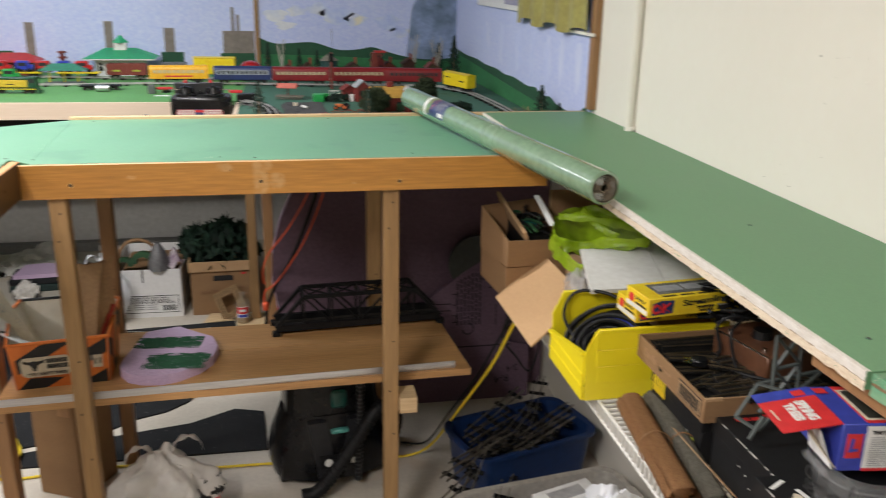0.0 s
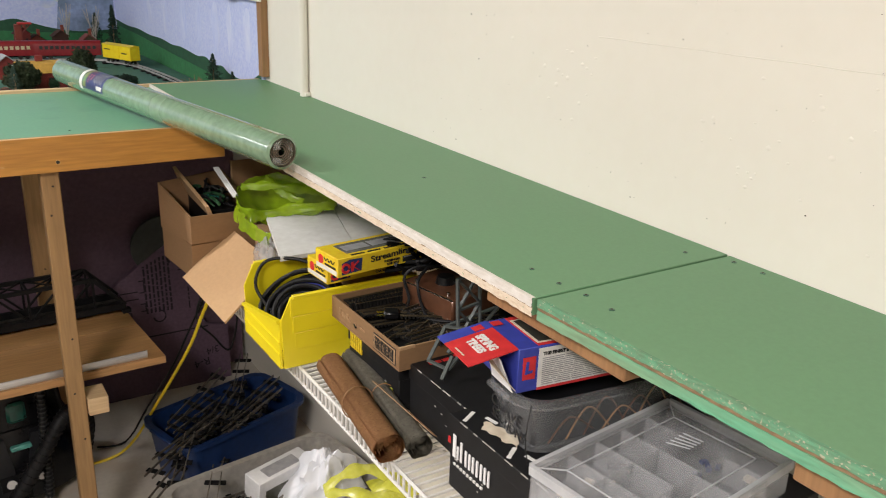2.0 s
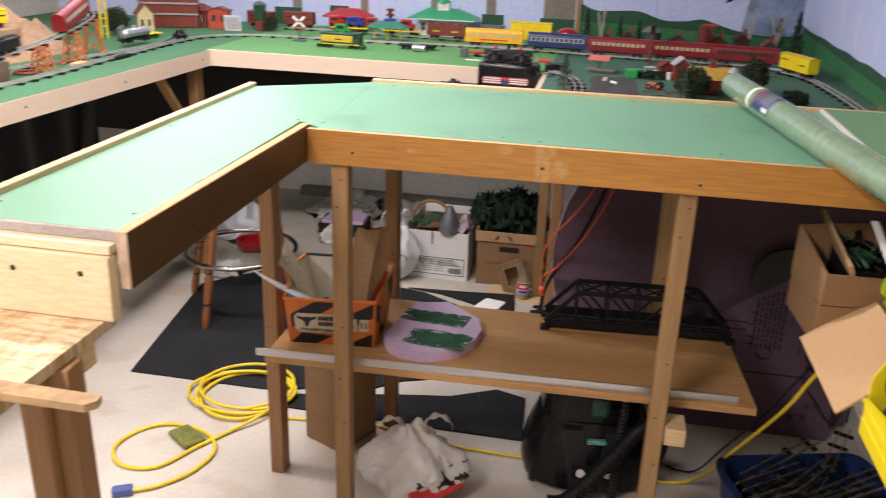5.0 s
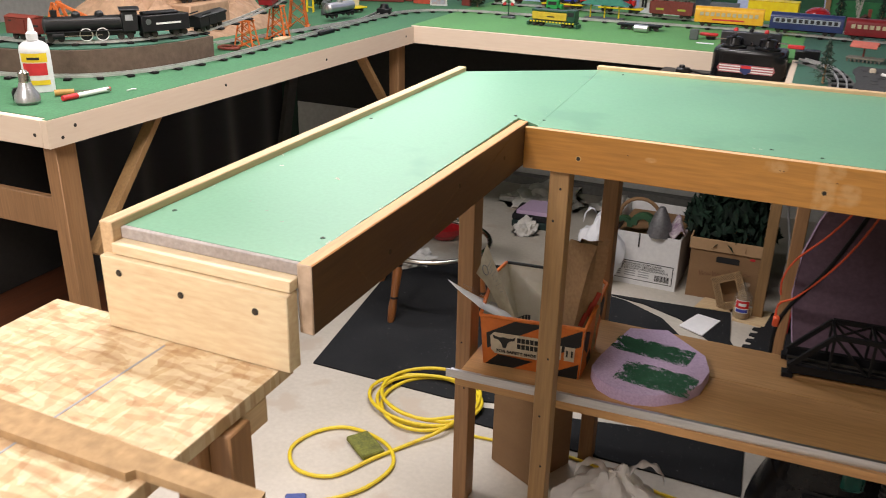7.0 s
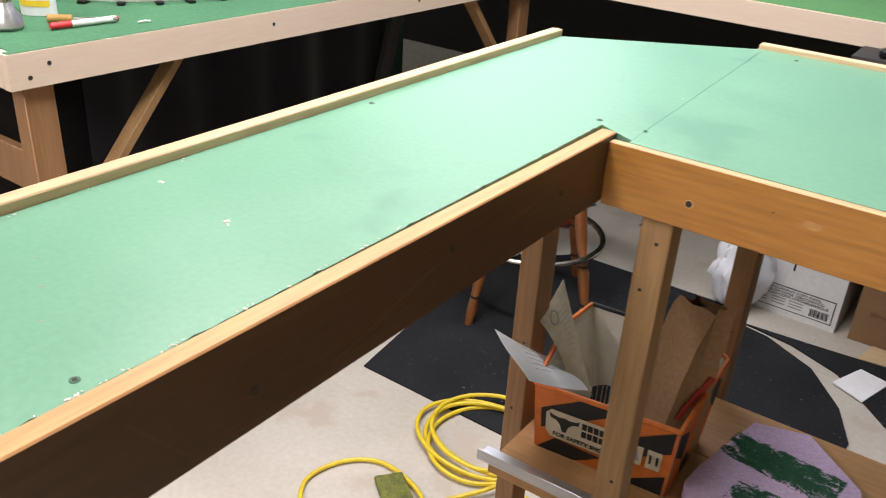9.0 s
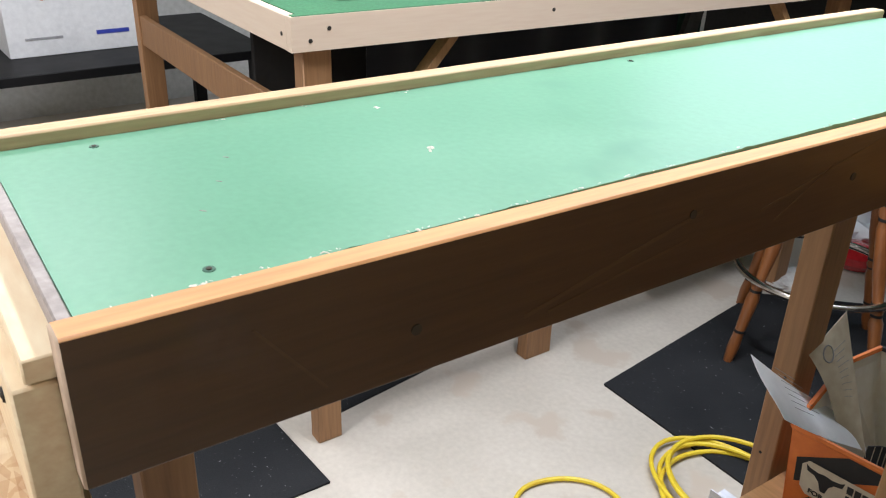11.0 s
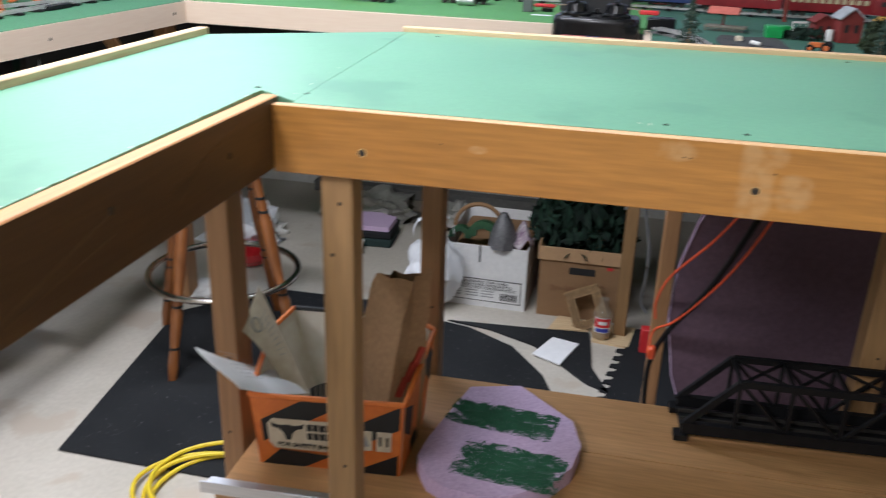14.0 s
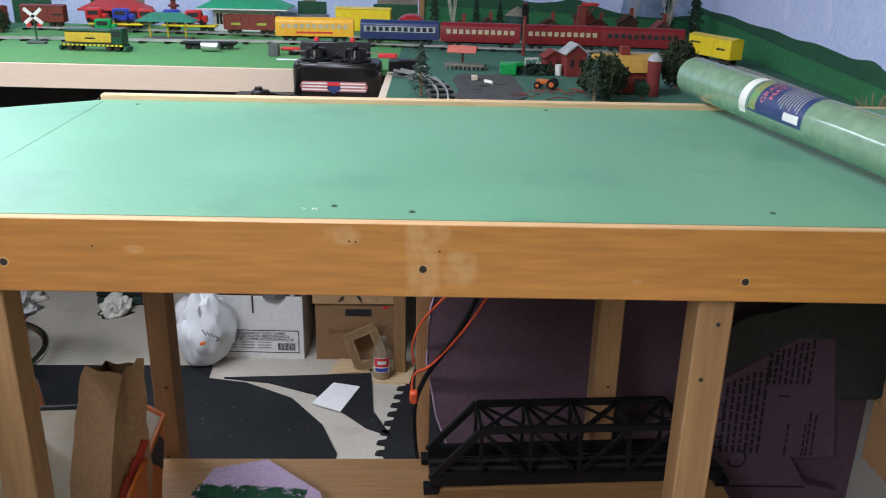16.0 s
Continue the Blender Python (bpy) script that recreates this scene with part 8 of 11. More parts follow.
def ridge(pts, base, n=6):
    top = [(p.x, p.y) for p in smooth_path([(x, z, 0) for x, z in pts], n)]
    return top + [(top[-1][0], base), (top[0][0], base)]


painted("painted_hills", ridge([(0.225, 1.158), (0.30, 1.13), (0.39, 1.132), (0.50, 1.135), (0.62, 1.10), (0.72, 1.10), (0.80, 1.112), (0.88, 1.09), (0.97, 1.066), (1.10, 1.05), (1.256, 1.06)], L), 1, HILL_D, label="dark green painted hills")
painted("painted_meadow", ridge([(0.225, 1.075), (0.5, 1.07), (0.8, 1.055), (1.0, 1.045), (1.256, 1.04)], L), 2, HILL, label="green painted meadow")
for x0, x1, z0, z1 in ((-0.885, -0.845, 1.0, 1.224), (-0.52, -0.48, 1.0, 1.232), (-0.24, -0.19, 1.0, 1.203), (0.045, 0.20, 1.0, 1.19), (0.09, 0.105, 1.19, 1.305), (0.115, 0.13, 1.19, 1.27), (-1.25, -1.2, 1.0, 1.2)):
    painted("painted_tower", [(x0, z0), (x1, z0), (x1, z1), (x0, z1)], 1, TOWER, label="grey painted tower block")
for x0, x1, z1 in ((-0.26, -0.15, 1.085), (0.03, 0.2, 1.08), (-1.05, -0.95, 1.09), (-1.35, -1.2, 1.07)):
    painted("painted_hedge", [(x0, L), (x1, L), (x1, z1), (x0, z1)], 2, HILL_D)
g = random.Random(2)
for cx, cz, rx, rz in ((0.31, 1.27, 0.06, 0.03), (0.42, 1.29, 0.05, 0.025), (0.36, 1.22, 0.05, 0.02), (0.62, 1.27, 0.08, 0.04), (0.72, 1.25, 0.06, 0.03), (0.88, 1.24, 0.06, 0.04), (0.52, 1.30, 0.05, 0.03), (0.95, 1.19, 0.05, 0.025)):
    painted("painted_cloud", [(cx + rx * (1 + 0.2 * math.sin(5 * a)) * math.cos(a), cz + rz * (1 + 0.25 * math.sin(3 * a + cx * 20)) * math.sin(a)) for a in [6.283 * k / 26 for k in range(26)]], 0.6, CLOUD, label="cream painted cloud")
painted("painted_mist", ridge([(0.98, 1.05), (1.0, 1.2), (1.02, 1.33), (1.10, 1.42), (1.18, 1.45), (1.25, 1.45)], L), 0.8, SMOKE, label="dark blue-grey painted mist")
SK = Matrix(((0, 0, -1, WX - 0.012), (1, 0, 0, 0), (0, 1, 0, 0), (0, 0, 0, 1)))
side_top = [(2.74, 1.10), (2.85, 1.06), (2.95, 1.055), (3.05, 1.06), (3.12, 1.075), (3.22, 1.068), (3.30, 1.085), (3.40, 1.078), (3.50, 1.083), (3.62, 1.088), (3.75, 1.084), (3.9, 1.092), (4.1, 1.09), (4.3, 1.098), (4.5, 1.095), (4.735, 1.105)]
painted("painted_hills", ridge(side_top, L, 5), 1, HILL_D, backdrop_s, SK, "dark green painted hills")
painted("painted_meadow", ridge([(2.74, 1.03), (3.0, 1.02), (3.3, 1.035), (3.8, 1.05), (4.3, 1.07), (4.735, 1.08)], L), 2, HILL, backdrop_s, SK)
for cy, w in ((2.85, 0.07), (3.02, 0.05), (3.17, 0.08), (3.36, 0.05), (3.56, 0.09), (3.82, 0.08), (4.1, 0.12)):
    painted("painted_cloud", [(cy + w * 0.5 * math.cos(a) * (1 + 0.2 * math.sin(4 * a)), 1.20 + 0.085 * math.sin(a)) for a in [6.283 * k / 24 for k in range(24)]], 0.6, CLOUD_S, backdrop_s, SK)
structure("trim_post", box(nb(), (0.205, BY - 0.012, L), (0.226, BY - 0.0005, 1.75), 0.001), RAW_Z, "raw pine batten between two backdrop panels")
structure("trim_corner", box(nb(), (WX - 0.022, 2.70, T + 0.013), (WX - 0.0005, 2.7345, 1.9), 0.001), LEG_D, "dark brown wooden batten at the backdrop edge")
structure("trim_ledge", box(nb(), (WX - 0.03, 2.69, 1.312), (WX - 0.0225, 2.9, 1.322), 0.001), WALLW, "thin white ledge strip")
# curtain above the side backdrop
CURT = material("olive_curtain", (0.36, 0.32, 0.09), (0.27, 0.23, 0.06), rough=0.9, scale=12, bump=0.3, sheen=0.3)
ct2 = thing("valance", (WX - 0.03, 3.1, 1.32), "olive yellow cloth valance above the backdrop", "curtain")
bm = sheet(nb(), 60, 6, lambda u, v: (0.010 * math.sin(u * 34) - 0.008, -0.37 + 0.78 * u, 0.012 * math.sin(u * 17) * (1 - v) + 0.42 * v), 0.002)
part("cloth", bm, CURT, ct2)
ct3 = thing("picture_strip", (WX - 0.02, 3.75, 1.35), "pale printed strip above the backdrop", "poster")
part("sheet", box(nb(), (-0.004, -0.22, 0), (0.0, 0.5, 0.35)), WHITEB, ct3)
part("picture", box(nb(), (-0.006, -0.2, 0.02), (-0.0041, 0.0, 0.3)), material("violet_print", (0.25, 0.25, 0.42), (0.4, 0.38, 0.45), rough=0.6, scale=12), ct3)

# wall conduit
pp = thing("conduit", (WX - 0.012, 2.410, T), "white painted conduit on the wall, ending at the shelf", "pipe")
part("pipe", cyl(nb(), (0, 0, 0.0), (0, 0, 1.33), 0.012, n=16), WALLW, pp)
part("foot", box(nb(), (-0.004, -0.02, 0.0005), (0.0118, 0.02, 0.012), 0.002), WALLW, pp)
# marks on the wall
bm, bm2 = nb(), nb()
g = random.Random(9)
for k in range(110):
    y, z = g.uniform(0.2, 1.75), g.uniform(1.09, 1.62)
    r = g.choice([0.0004, 0.0005, 0.0007, 0.0009, 0.0014])
    cyl(bm, (WX - 0.0005, y, z), (WX + 0.001, y + g.uniform(-0.0006, 0.0006), z), r * g.uniform(0.6, 1.0), r, 6)
for cy, cz, n_ in ((1.35, 1.28, 16), (0.95, 1.22, 18), (0.75, 1.30, 14), (1.1, 1.45, 10), (0.6, 1.18, 12)):
    for k in range(n_):
        y, z, w = cy + g.gauss(0, 0.06), cz + g.gauss(0, 0.035), g.uniform(0.002, 0.006)
        if z > 1.09:
            bmesh.ops.create_icosphere(bm2, subdivisions=1, radius=1.0, matrix=Matrix.Translation((WX, y, z)) @ Matrix.Diagonal((0.0007, w, w * g.uniform(0.4, 0.9), 1)))
part("paint_lumps", bm2, WALLW, bpy.data.objects["wall_east"], "small filled lumps under the paint")
bpy.data.objects["paint_lumps"]["kind"] = "stuff"
part("board_seam", tube(nb(), [(WX + 0.0011, 1.26 - 0.053 * k, 1.347 + 0.0003 * k + 0.0006 * math.sin(2.1 * k)) for k in range(21)], 0.0016, 6), WALLW, bpy.data.objects["wall_east"], "faint taped seam under the paint")
part("nail_marks", bm, HOLE, bpy.data.objects["wall_east"])
bpy.data.objects["nail_marks"]["kind"] = "stuff"

# ---- track on the layout ----
TIEB = material("black_sleeper", (0.011, 0.0105, 0.010), rough=0.6, spec=0.2)
ROADBED = material("grey_roadbed_strip", (0.16, 0.155, 0.15), (0.12, 0.115, 0.11), rough=0.9, scale=40, bump=0.4)


def track(pts, label, z=L, spacing=0.062, bed=False, name="railway_track"):
    P = smooth_path(pts, 10)
    th = thing(name, (0, 0, 0), label, "track", "layout tracks")
    side = []
    for i, p in enumerate(P):
        d = (P[min(i + 1, len(P) - 1)] - P[max(i - 1, 0)]).normalized()
        side.append(Vector((-d.y, d.x, 0)).normalized())
    up = Vector((0, 0, 1))
    for s in (-1, 1):
        bm = nb()
        rows = [[bm.verts.new(p + n * (s * 0.0113 + w) + up * h) for w, h in ((-0.0016, 0.005), (0.0016, 0.005), (0.0016, 0.0115), (-0.0016, 0.0115))] for p, n in zip(P, side)]
        for A, B in zip(rows, rows[1:]):
            for k in range(4):
                bm.faces.new((A[k], A[(k + 1) % 4], B[(k + 1) % 4], B[k]))
        part("rail", bm, RAILS, th)
    acc, last = 0.0, None
    tie = bpy.data.meshes.get("sleeper_mesh")
    if tie is None:
        tie = mesh_of("sleeper_mesh", box(nb(), (-0.0085, -0.027, 0.0), (0.0085, 0.027, 0.0055), 0.001), TIEB)
    for a, b, n in zip(P, P[1:], side):
        acc += (b - a).length
        if last is None or acc - last >= spacing:
            last = acc
            ob = new("sleeper", tie)
            ob.parent = th
            ob.matrix_world = Matrix.Translation(a + up * 0.0006) @ (b - a).to_track_quat("X", "Z").to_matrix().to_4x4()
    if bed:
        bm = nb()
        rows = [[bm.verts.new(p + n * w + up * h) for w, h in ((-0.035, 0.0002), (-0.03, 0.0004), (0.03, 0.0004), (0.035, 0.0002))] for p, n in zip(P, side)]
        for A, B in zip(rows, rows[1:]):
            for k in range(3):
                bm.faces.new((A[k], A[k + 1], B[k + 1], B[k]))
        part("roadbed", bm, ROADBED, th)
    return th


RAILS = material("bright_rail", (0.62, 0.61, 0.59), (0.45, 0.44, 0.42), rough=0.3, metal=0.45, scale=20)
Z1 = L + 0.0002
track([(-2.3, 2.42, Z1), (-1.9, 2.30, Z1), (-1.62, 2.36, Z1), (-1.49, 2.50, Z1), (-1.43, 2.75, Z1), (-1.43, 3.1, Z1), (-1.44, 3.5, Z1), (-1.44, 3.85, Z1), (-1.40, 4.05, Z1), (-1.25, 4.17, Z1), (-1.0, 4.20, Z1), (-0.6, 4.20, Z1), (-0.2, 4.235, Z1), (0.1, 4.22, Z1), (0.5, 4.16, Z1), (0.9, 4.13, Z1), (1.05, 4.05, Z1), (1.15, 3.9, Z1)], "main line of three-foot loop track along the layout edge")
track([(-1.5, 3.95, Z1), (-1.46, 3.7, Z1), (-1.50, 3.45, Z1), (-1.55, 3.2, Z1), (-1.6, 2.98, Z1)], "siding track joining the main line")
track([(-1.2, 4.52, Z1), (-0.8, 4.50, Z1), (-0.4, 4.44, Z1), (0.0, 4.40, Z1), (0.4, 4.36, Z1), (0.9, 4.33, Z1)], "back track behind the station")
track([(0.30, 3.02, Z1), (0.29, 3.2, Z1), (0.285, 3.38, Z1), (0.25, 3.55, Z1), (0.17, 3.66, Z1)], "curved spur track on grey roadbed", bed=True)
track([(1.06, 4.0, Z1), (1.13, 3.85, Z1), (1.16, 3.55, Z1), (1.17, 3.2, Z1), (1.17, 2.9, Z1)], "side track under the backdrop")


# ---- rolling stock ----
def wheel_pair(bm, x, r=0.0115):
    for s in (-1, 1):
        cyl(bm, (x, s * 0.0100, r), (x, s * 0.0145, r), r, n=12)
    return bm


def truck(th, x):
    t = part("truck", box(nb(), (x - 0.02, -0.012, 0.008), (x + 0.02, 0.012, 0.016), 0.002), BLACKMT, th)
    for dx in (-0.013, 0.013):
        part("wheelset", wheel_pair(nb(), x + dx, 0.009), STEEL, t)


WINC = material("window_cream", (0.55, 0.48, 0.30), rough=0.4)
WING = material("window_grey_blue", (0.40, 0.44, 0.50), rough=0.4)


def rounded_body(w, h0, h1, ln, dome):
    sec = [(-w, h0), (w, h0), (w, h1)]
    sec += [(w * math.cos(a * math.pi / 8), h1 + dome * math.sin(a * math.pi / 8)) for a in range(1, 8)] + [(-w, h1)]
    bm = nb()
    A, B = [bm.verts.new((-ln / 2, y, z)) for y, z in sec], [bm.verts.new((ln / 2, y, z)) for y, z in sec]
    n = len(sec)
    bm.faces.new(A[::-1])
    bm.faces.new(B)
    for k in range(n):
        bm.faces.new((A[k], A[(k + 1) % n], B[(k + 1) % n], B[k]))
    return bm


def at_track(x, y, yaw, z=L + 0.0118):
    return pose(x, y, z, 0, 0, yaw)


def coach(m, paint, band_mat, win, label, ln=0.255, stripe=None):
    th = thing("passenger_coach", m @ Matrix.Diagonal((1, 1, 1.14, 1)), label, "train car", "model passenger coaches")
    part("body", rounded_body(0.0235, 0.014, 0.052, ln, 0.014), paint, th)
    for s in (-1, 1):
        if band_mat:
            part("window_band", box(nb(), (-ln / 2 + 0.012, s * 0.0236 - 0.0006, 0.034), (ln / 2 - 0.012, s * 0.0236 + 0.0006, 0.050)), band_mat, th)
        for k in range(11):
            x = -ln / 2 + 0.026 + k * (ln - 0.052) / 10
            part("window", box(nb(), (x - 0.0065, s * 0.0240 - 0.0007, 0.036), (x + 0.0065, s * 0.0240 + 0.0007, 0.048)), win, th)
        if stripe:
            part("name_strip", box(nb(), (-0.06, s * 0.0236 - 0.0006, 0.022), (0.06, s * 0.0236 + 0.0006, 0.027)), stripe, th)
    part("underframe", box(nb(), (-ln / 2 + 0.02, -0.012, 0.009), (ln / 2 - 0.02, 0.012, 0.0138)), BLACKMT, th)
    truck(th, -ln / 2 + 0.045)
    truck(th, ln / 2 - 0.045)
    return th


CARR = material("maroon_car_paint", (0.21, 0.012, 0.016), (0.17, 0.010, 0.013), rough=0.35, scale=10, coat=0.15, spec=0.35)
CARY = material("chrome_yellow_paint", (0.80, 0.42, 0.02), (0.74, 0.37, 0.02), rough=0.35, scale=10, coat=0.15, spec=0.35)
CARYB = material("bright_yellow_paint", (0.84, 0.64, 0.015), (0.78, 0.58, 0.015), rough=0.35, scale=10, coat=0.1, spec=0.35)
CARB = material("navy_car_paint", (0.02, 0.035, 0.12), (0.016, 0.028, 0.10), rough=0.35, scale=10, coat=0.15, spec=0.35)
BROWNR2 = material("boxcar_red_paint", (0.20, 0.035, 0.022), (0.16, 0.028, 0.018), rough=0.45, scale=10)
ORT = material("orange_trestle_plastic", (0.60, 0.15, 0.03), (0.52, 0.12, 0.025), rough=0.45, scale=10)
coach(at_track(-0.127, 4.245, 1), CARY, None, WINC, "yellow-orange model passenger coach on the main line", 0.255, RED)
coach(at_track(0.155, 4.205, -4), CARB, WING, BLACKP, "navy blue model coach with a pale window band")
coach(at_track(0.415, 4.165, -5), CARR, None, WINC, "maroon model passenger coach")
coach(at_track(0.675, 4.145, -3), CARR, None, WINC, "maroon model passenger coach")
coach(at_track(0.925, 4.11, -10), CARR, None, BLACKP, "maroon model baggage coach")


def boxcar(m, paint, label, ln=0.185, h=0.062, cat="train car"):
    th = thing("boxcar", m, label, cat, "model freight cars")
    part("body", box(nb(), (-ln / 2, -0.023, 0.016), (ln / 2, 0.023, 0.016 + h), 0.0015), paint, th)
    part("roof", prism(nb(), [(-0.025, 0), (0.025, 0), (0, 0.006)], -ln / 2 - 0.002, ln / 2 + 0.002, Matrix(((0, 0, 1, 0), (1, 0, 0, 0), (0, 1, 0, 0.0162 + h), (0, 0, 0, 1)))), paint, th)
    for s in (-1, 1):
        d = part("door", box(nb(), (-0.022, s * 0.0238 - 0.001, 0.019), (0.022, s * 0.0238 + 0.001, 0.012 + h)), paint, th)
        part("print_bar", box(nb(), (-ln / 2 + 0.015, s * 0.0232 - 0.0006, 0.05), (-ln / 2 + 0.055, s * 0.0232 + 0.0006, 0.054)), BLACKP, th)
        part("print_bar", box(nb(), (0.035, s * 0.0232 - 0.0006, 0.04), (0.07, s * 0.0232 + 0.0006, 0.045)), BLACKP, th)
    truck(th, -ln / 2 + 0.035)
    truck(th, ln / 2 - 0.035)
    return th


boxcar(at_track(0.02, 4.405, -4, L + 0.0125), CARYB, "bright yellow model boxcar behind the coaches", 0.19, 0.075)
boxcar(at_track(1.095, 3.915, -68), CARYB, "bright yellow model boxcar near the side backdrop", 0.19, 0.055)
boxcar(at_track(-1.135, 4.52, 2), BROWNR2, "red-brown model boxcar on the back track", 0.15, 0.055)
boxcar(at_track(-1.31, 4.46, -14), BROWNR2, "red-brown model boxcar on the back track", 0.14, 0.055)


def gondola(m, paint, label, ln=0.18, h=0.035, load=None):
    th = thing("hopper_car", m, label, "train car", "model freight cars")
    part("floor", box(nb(), (-ln / 2, -0.023, 0.014), (ln / 2, 0.023, 0.018)), paint, th)
    for a, b in (((-ln / 2, -0.0235, 0.018), (ln / 2, -0.021, 0.018 + h)), ((-ln / 2, 0.021, 0.018), (ln / 2, 0.0235, 0.018 + h)), ((-ln / 2, -0.021, 0.018), (-ln / 2 + 0.003, 0.021, 0.018 + h)), ((ln / 2 - 0.003, -0.021, 0.018), (ln / 2, 0.021, 0.018 + h))):
        part("side", box(nb(), a, b), paint, th)
    for k in range(7):
        x = -ln / 2 + ln * k / 6
        part("rib", box(nb(), (x - 0.0015, -0.0255, 0.018), (x + 0.0015, -0.0236, 0.018 + h)), paint, th)
    for k in (-1, 1):
        part("print_bar", box(nb(), (k * 0.045 - 0.016, -0.0262, 0.03), (k * 0.045 + 0.016, -0.0256, 0.038)), YG, th)
    truck(th, -ln / 2 + 0.03)
    truck(th, ln / 2 - 0.03)
    return th


gondola(at_track(-0.375, 4.415, -3), BROWNR2, "red-brown model hopper car with yellow print", 0.175, 0.045)


def flatcar(m, paint, label, ln=0.19):
    th = thing("flat_car", m, label, "train car", "model freight cars")
    part("deck", box(nb(), (-ln / 2, -0.023, 0.015), (ln / 2, 0.023, 0.021), 0.001), paint, th)
    truck(th, -ln / 2 + 0.035)
    truck(th, ln / 2 - 0.035)
    return th


flatcar(at_track(-0.86, 4.475, 0), CARYB, "yellow model flat car carrying toy vans")
flatcar(at_track(-0.60, 4.465, -2), CARYB, "yellow model flat car carrying toy vans")
flatcar(at_track(-0.435, 4.075, 2, L + 0.0002), BLACKMT, "black model flat car chassis on the green deck", 0.17)


def toy_van(m, paint, label):
    th = thing("toy_van", m, label, "toy vehicle", "toy vans on flat cars")
    part("body", box(nb(), (-0.036, -0.017, 0.008), (0.02, 0.017, 0.05), 0.005), paint, th)
    part("cab", box(nb(), (0.0205, -0.016, 0.008), (0.038, 0.016, 0.032), 0.004), paint, th)
    part("window", box(nb(), (-0.026, -0.0178, 0.028), (0.012, -0.0168, 0.042), 0.0), BLACKP, th)
    for x in (-0.022, 0.022):
        for s in (-1, 1):
            part("wheel", cyl(nb(), (x, s * 0.014, 0.009), (x, s * 0.019, 0.009), 0.009, n=12), BLACKMT, th)
    return th


TOYR = material("toy_red", (0.55, 0.02, 0.02), rough=0.3)
TOYB = material("toy_blue", (0.03, 0.05, 0.45), rough=0.3)
TOYG = material("toy_green", (0.02, 0.35, 0.08), rough=0.35)
TZ = L + 0.0118 + 0.0211
for x, y, pnt, nm in ((-0.93, 4.475, TOYR, "red"), (-0.835, 4.475, TOYB, "blue"), (-0.745, 4.472, TOYR, "red"), (-0.655, 4.467, TOYB, "blue"), (-0.575, 4.463, TOYR, "red")):
    toy_van(pose(x, y, TZ, 0, 0, -2), pnt, "%s plastic toy van on a flat car" % nm)
toy_van(pose(-0.885, 4.43, L + 0.001, 0, 0, 0), TOYG, "green plastic toy truck beside the track")

# yellow and green diesel shunter
SHUNTY = material("dull_yellow_paint", (0.60, 0.42, 0.03), (0.52, 0.36, 0.025), rough=0.45, scale=14)
DGREEN = material("dark_green_paint", (0.012, 0.07, 0.035), rough=0.35)
ds = thing("diesel_locomotive", at_track(-0.755, 3.985, -5, L + 0.0002), "yellow and dark green model diesel shunter", "locomotive")
part("hood", box(nb(), (-0.085, -0.017, 0.024), (0.06, 0.017, 0.055), 0.003), SHUNTY, ds)
part("roof", box(nb(), (-0.087, -0.018, 0.0551), (0.062, 0.018, 0.064), 0.003), DGREEN, ds)
part("cab", box(nb(), (0.0605, -0.021, 0.022), (0.096, 0.021, 0.068), 0.002), DGREEN, ds)
part("cab_window", box(nb(), (0.066, -0.0218, 0.044), (0.09, -0.0208, 0.06)), BLACKP, ds)
part("frame", box(nb(), (-0.095, -0.021, 0.015), (0.10, 0.021, 0.0215), 0.001), DGREEN, ds)
for k in range(14):
    part("hazard_stripe", box(nb(), (-0.09 + 0.0135 * k, -0.0216, 0.0155), (-0.083 + 0.0135 * k, -0.0208, 0.021)), CARYB, ds)
for x in (-0.06, 0.06):
    truck(ds, x)
part("number_bar", box(nb(), (-0.02, -0.0176, 0.036), (0.01, -0.0168, 0.04)), BLACKP, ds)
for x in (-0.10, 0.104):
    part("step", box(nb(), (x - 0.004, -0.02, 0.002), (x + 0.004, 0.02, 0.0145)), DGREEN, ds)

# little things beside the siding
solid("silver_drum", cyl(nb(), (-0.442, 4.015, L + 0.0145), (-0.39, 4.01, L + 0.0145), 0.0145, n=20), ALU, "silver drum motor lying on the green deck", "motor")
solid("grey_relay_box", box(nb(), (-0.225, 3.93, L), (-0.195, 3.96, L + 0.036), 0.002), GREYTR, "small grey relay box on the deck", "relay")
sw = thing("track_lever", (-0.155, 3.98, L), "red lever switch on a black base", "switch")
part("base", cyl(nb(), (0, 0, 0), (0, 0, 0.01), 0.018, n=16), BLACKPL, sw)
part("handle", box(nb(), (-0.04, -0.01, 0.012), (0.025, 0.01, 0.022), 0.003), RED, sw)
solid("white_slip", box(nb(), (-0.19, 3.86, L), (-0.13, 3.88, L + 0.001)), WHITE_P, "scrap of white paper on the deck", "paper")
xs = thing("crossing_signal", (-0.99, 4.12, L), "white crossed railroad crossing signal on a grey base", "signal")
part("base", box(nb(), (-0.028, -0.015, 0), (0.028, 0.015, 0.008), 0.002), GREYTR, xs)
part("post", cyl(nb(), (0, 0, 0.008), (0, 0, 0.085), 0.003, n=8), DGREEN, xs)
for a in (40, -40):
    part("blade", box(nb(), (-0.035, -0.002, -0.005), (0.035, 0.002, 0.005), 0, Matrix.Translation((0, -0.005, 0.085)) @ Matrix.Rotation(radians(a), 4, "Y")), WHITE, xs)
for s in (-1, 1):
    part("lamp", cyl(nb(), (s * 0.017, -0.006, 0.058), (s * 0.017, 0.0, 0.058), 0.007, n=12), RED, xs)
pf = thing("platform_shelter", (-0.63, 4.30, L), "small platform shelter with a teal hip roof", "model building")
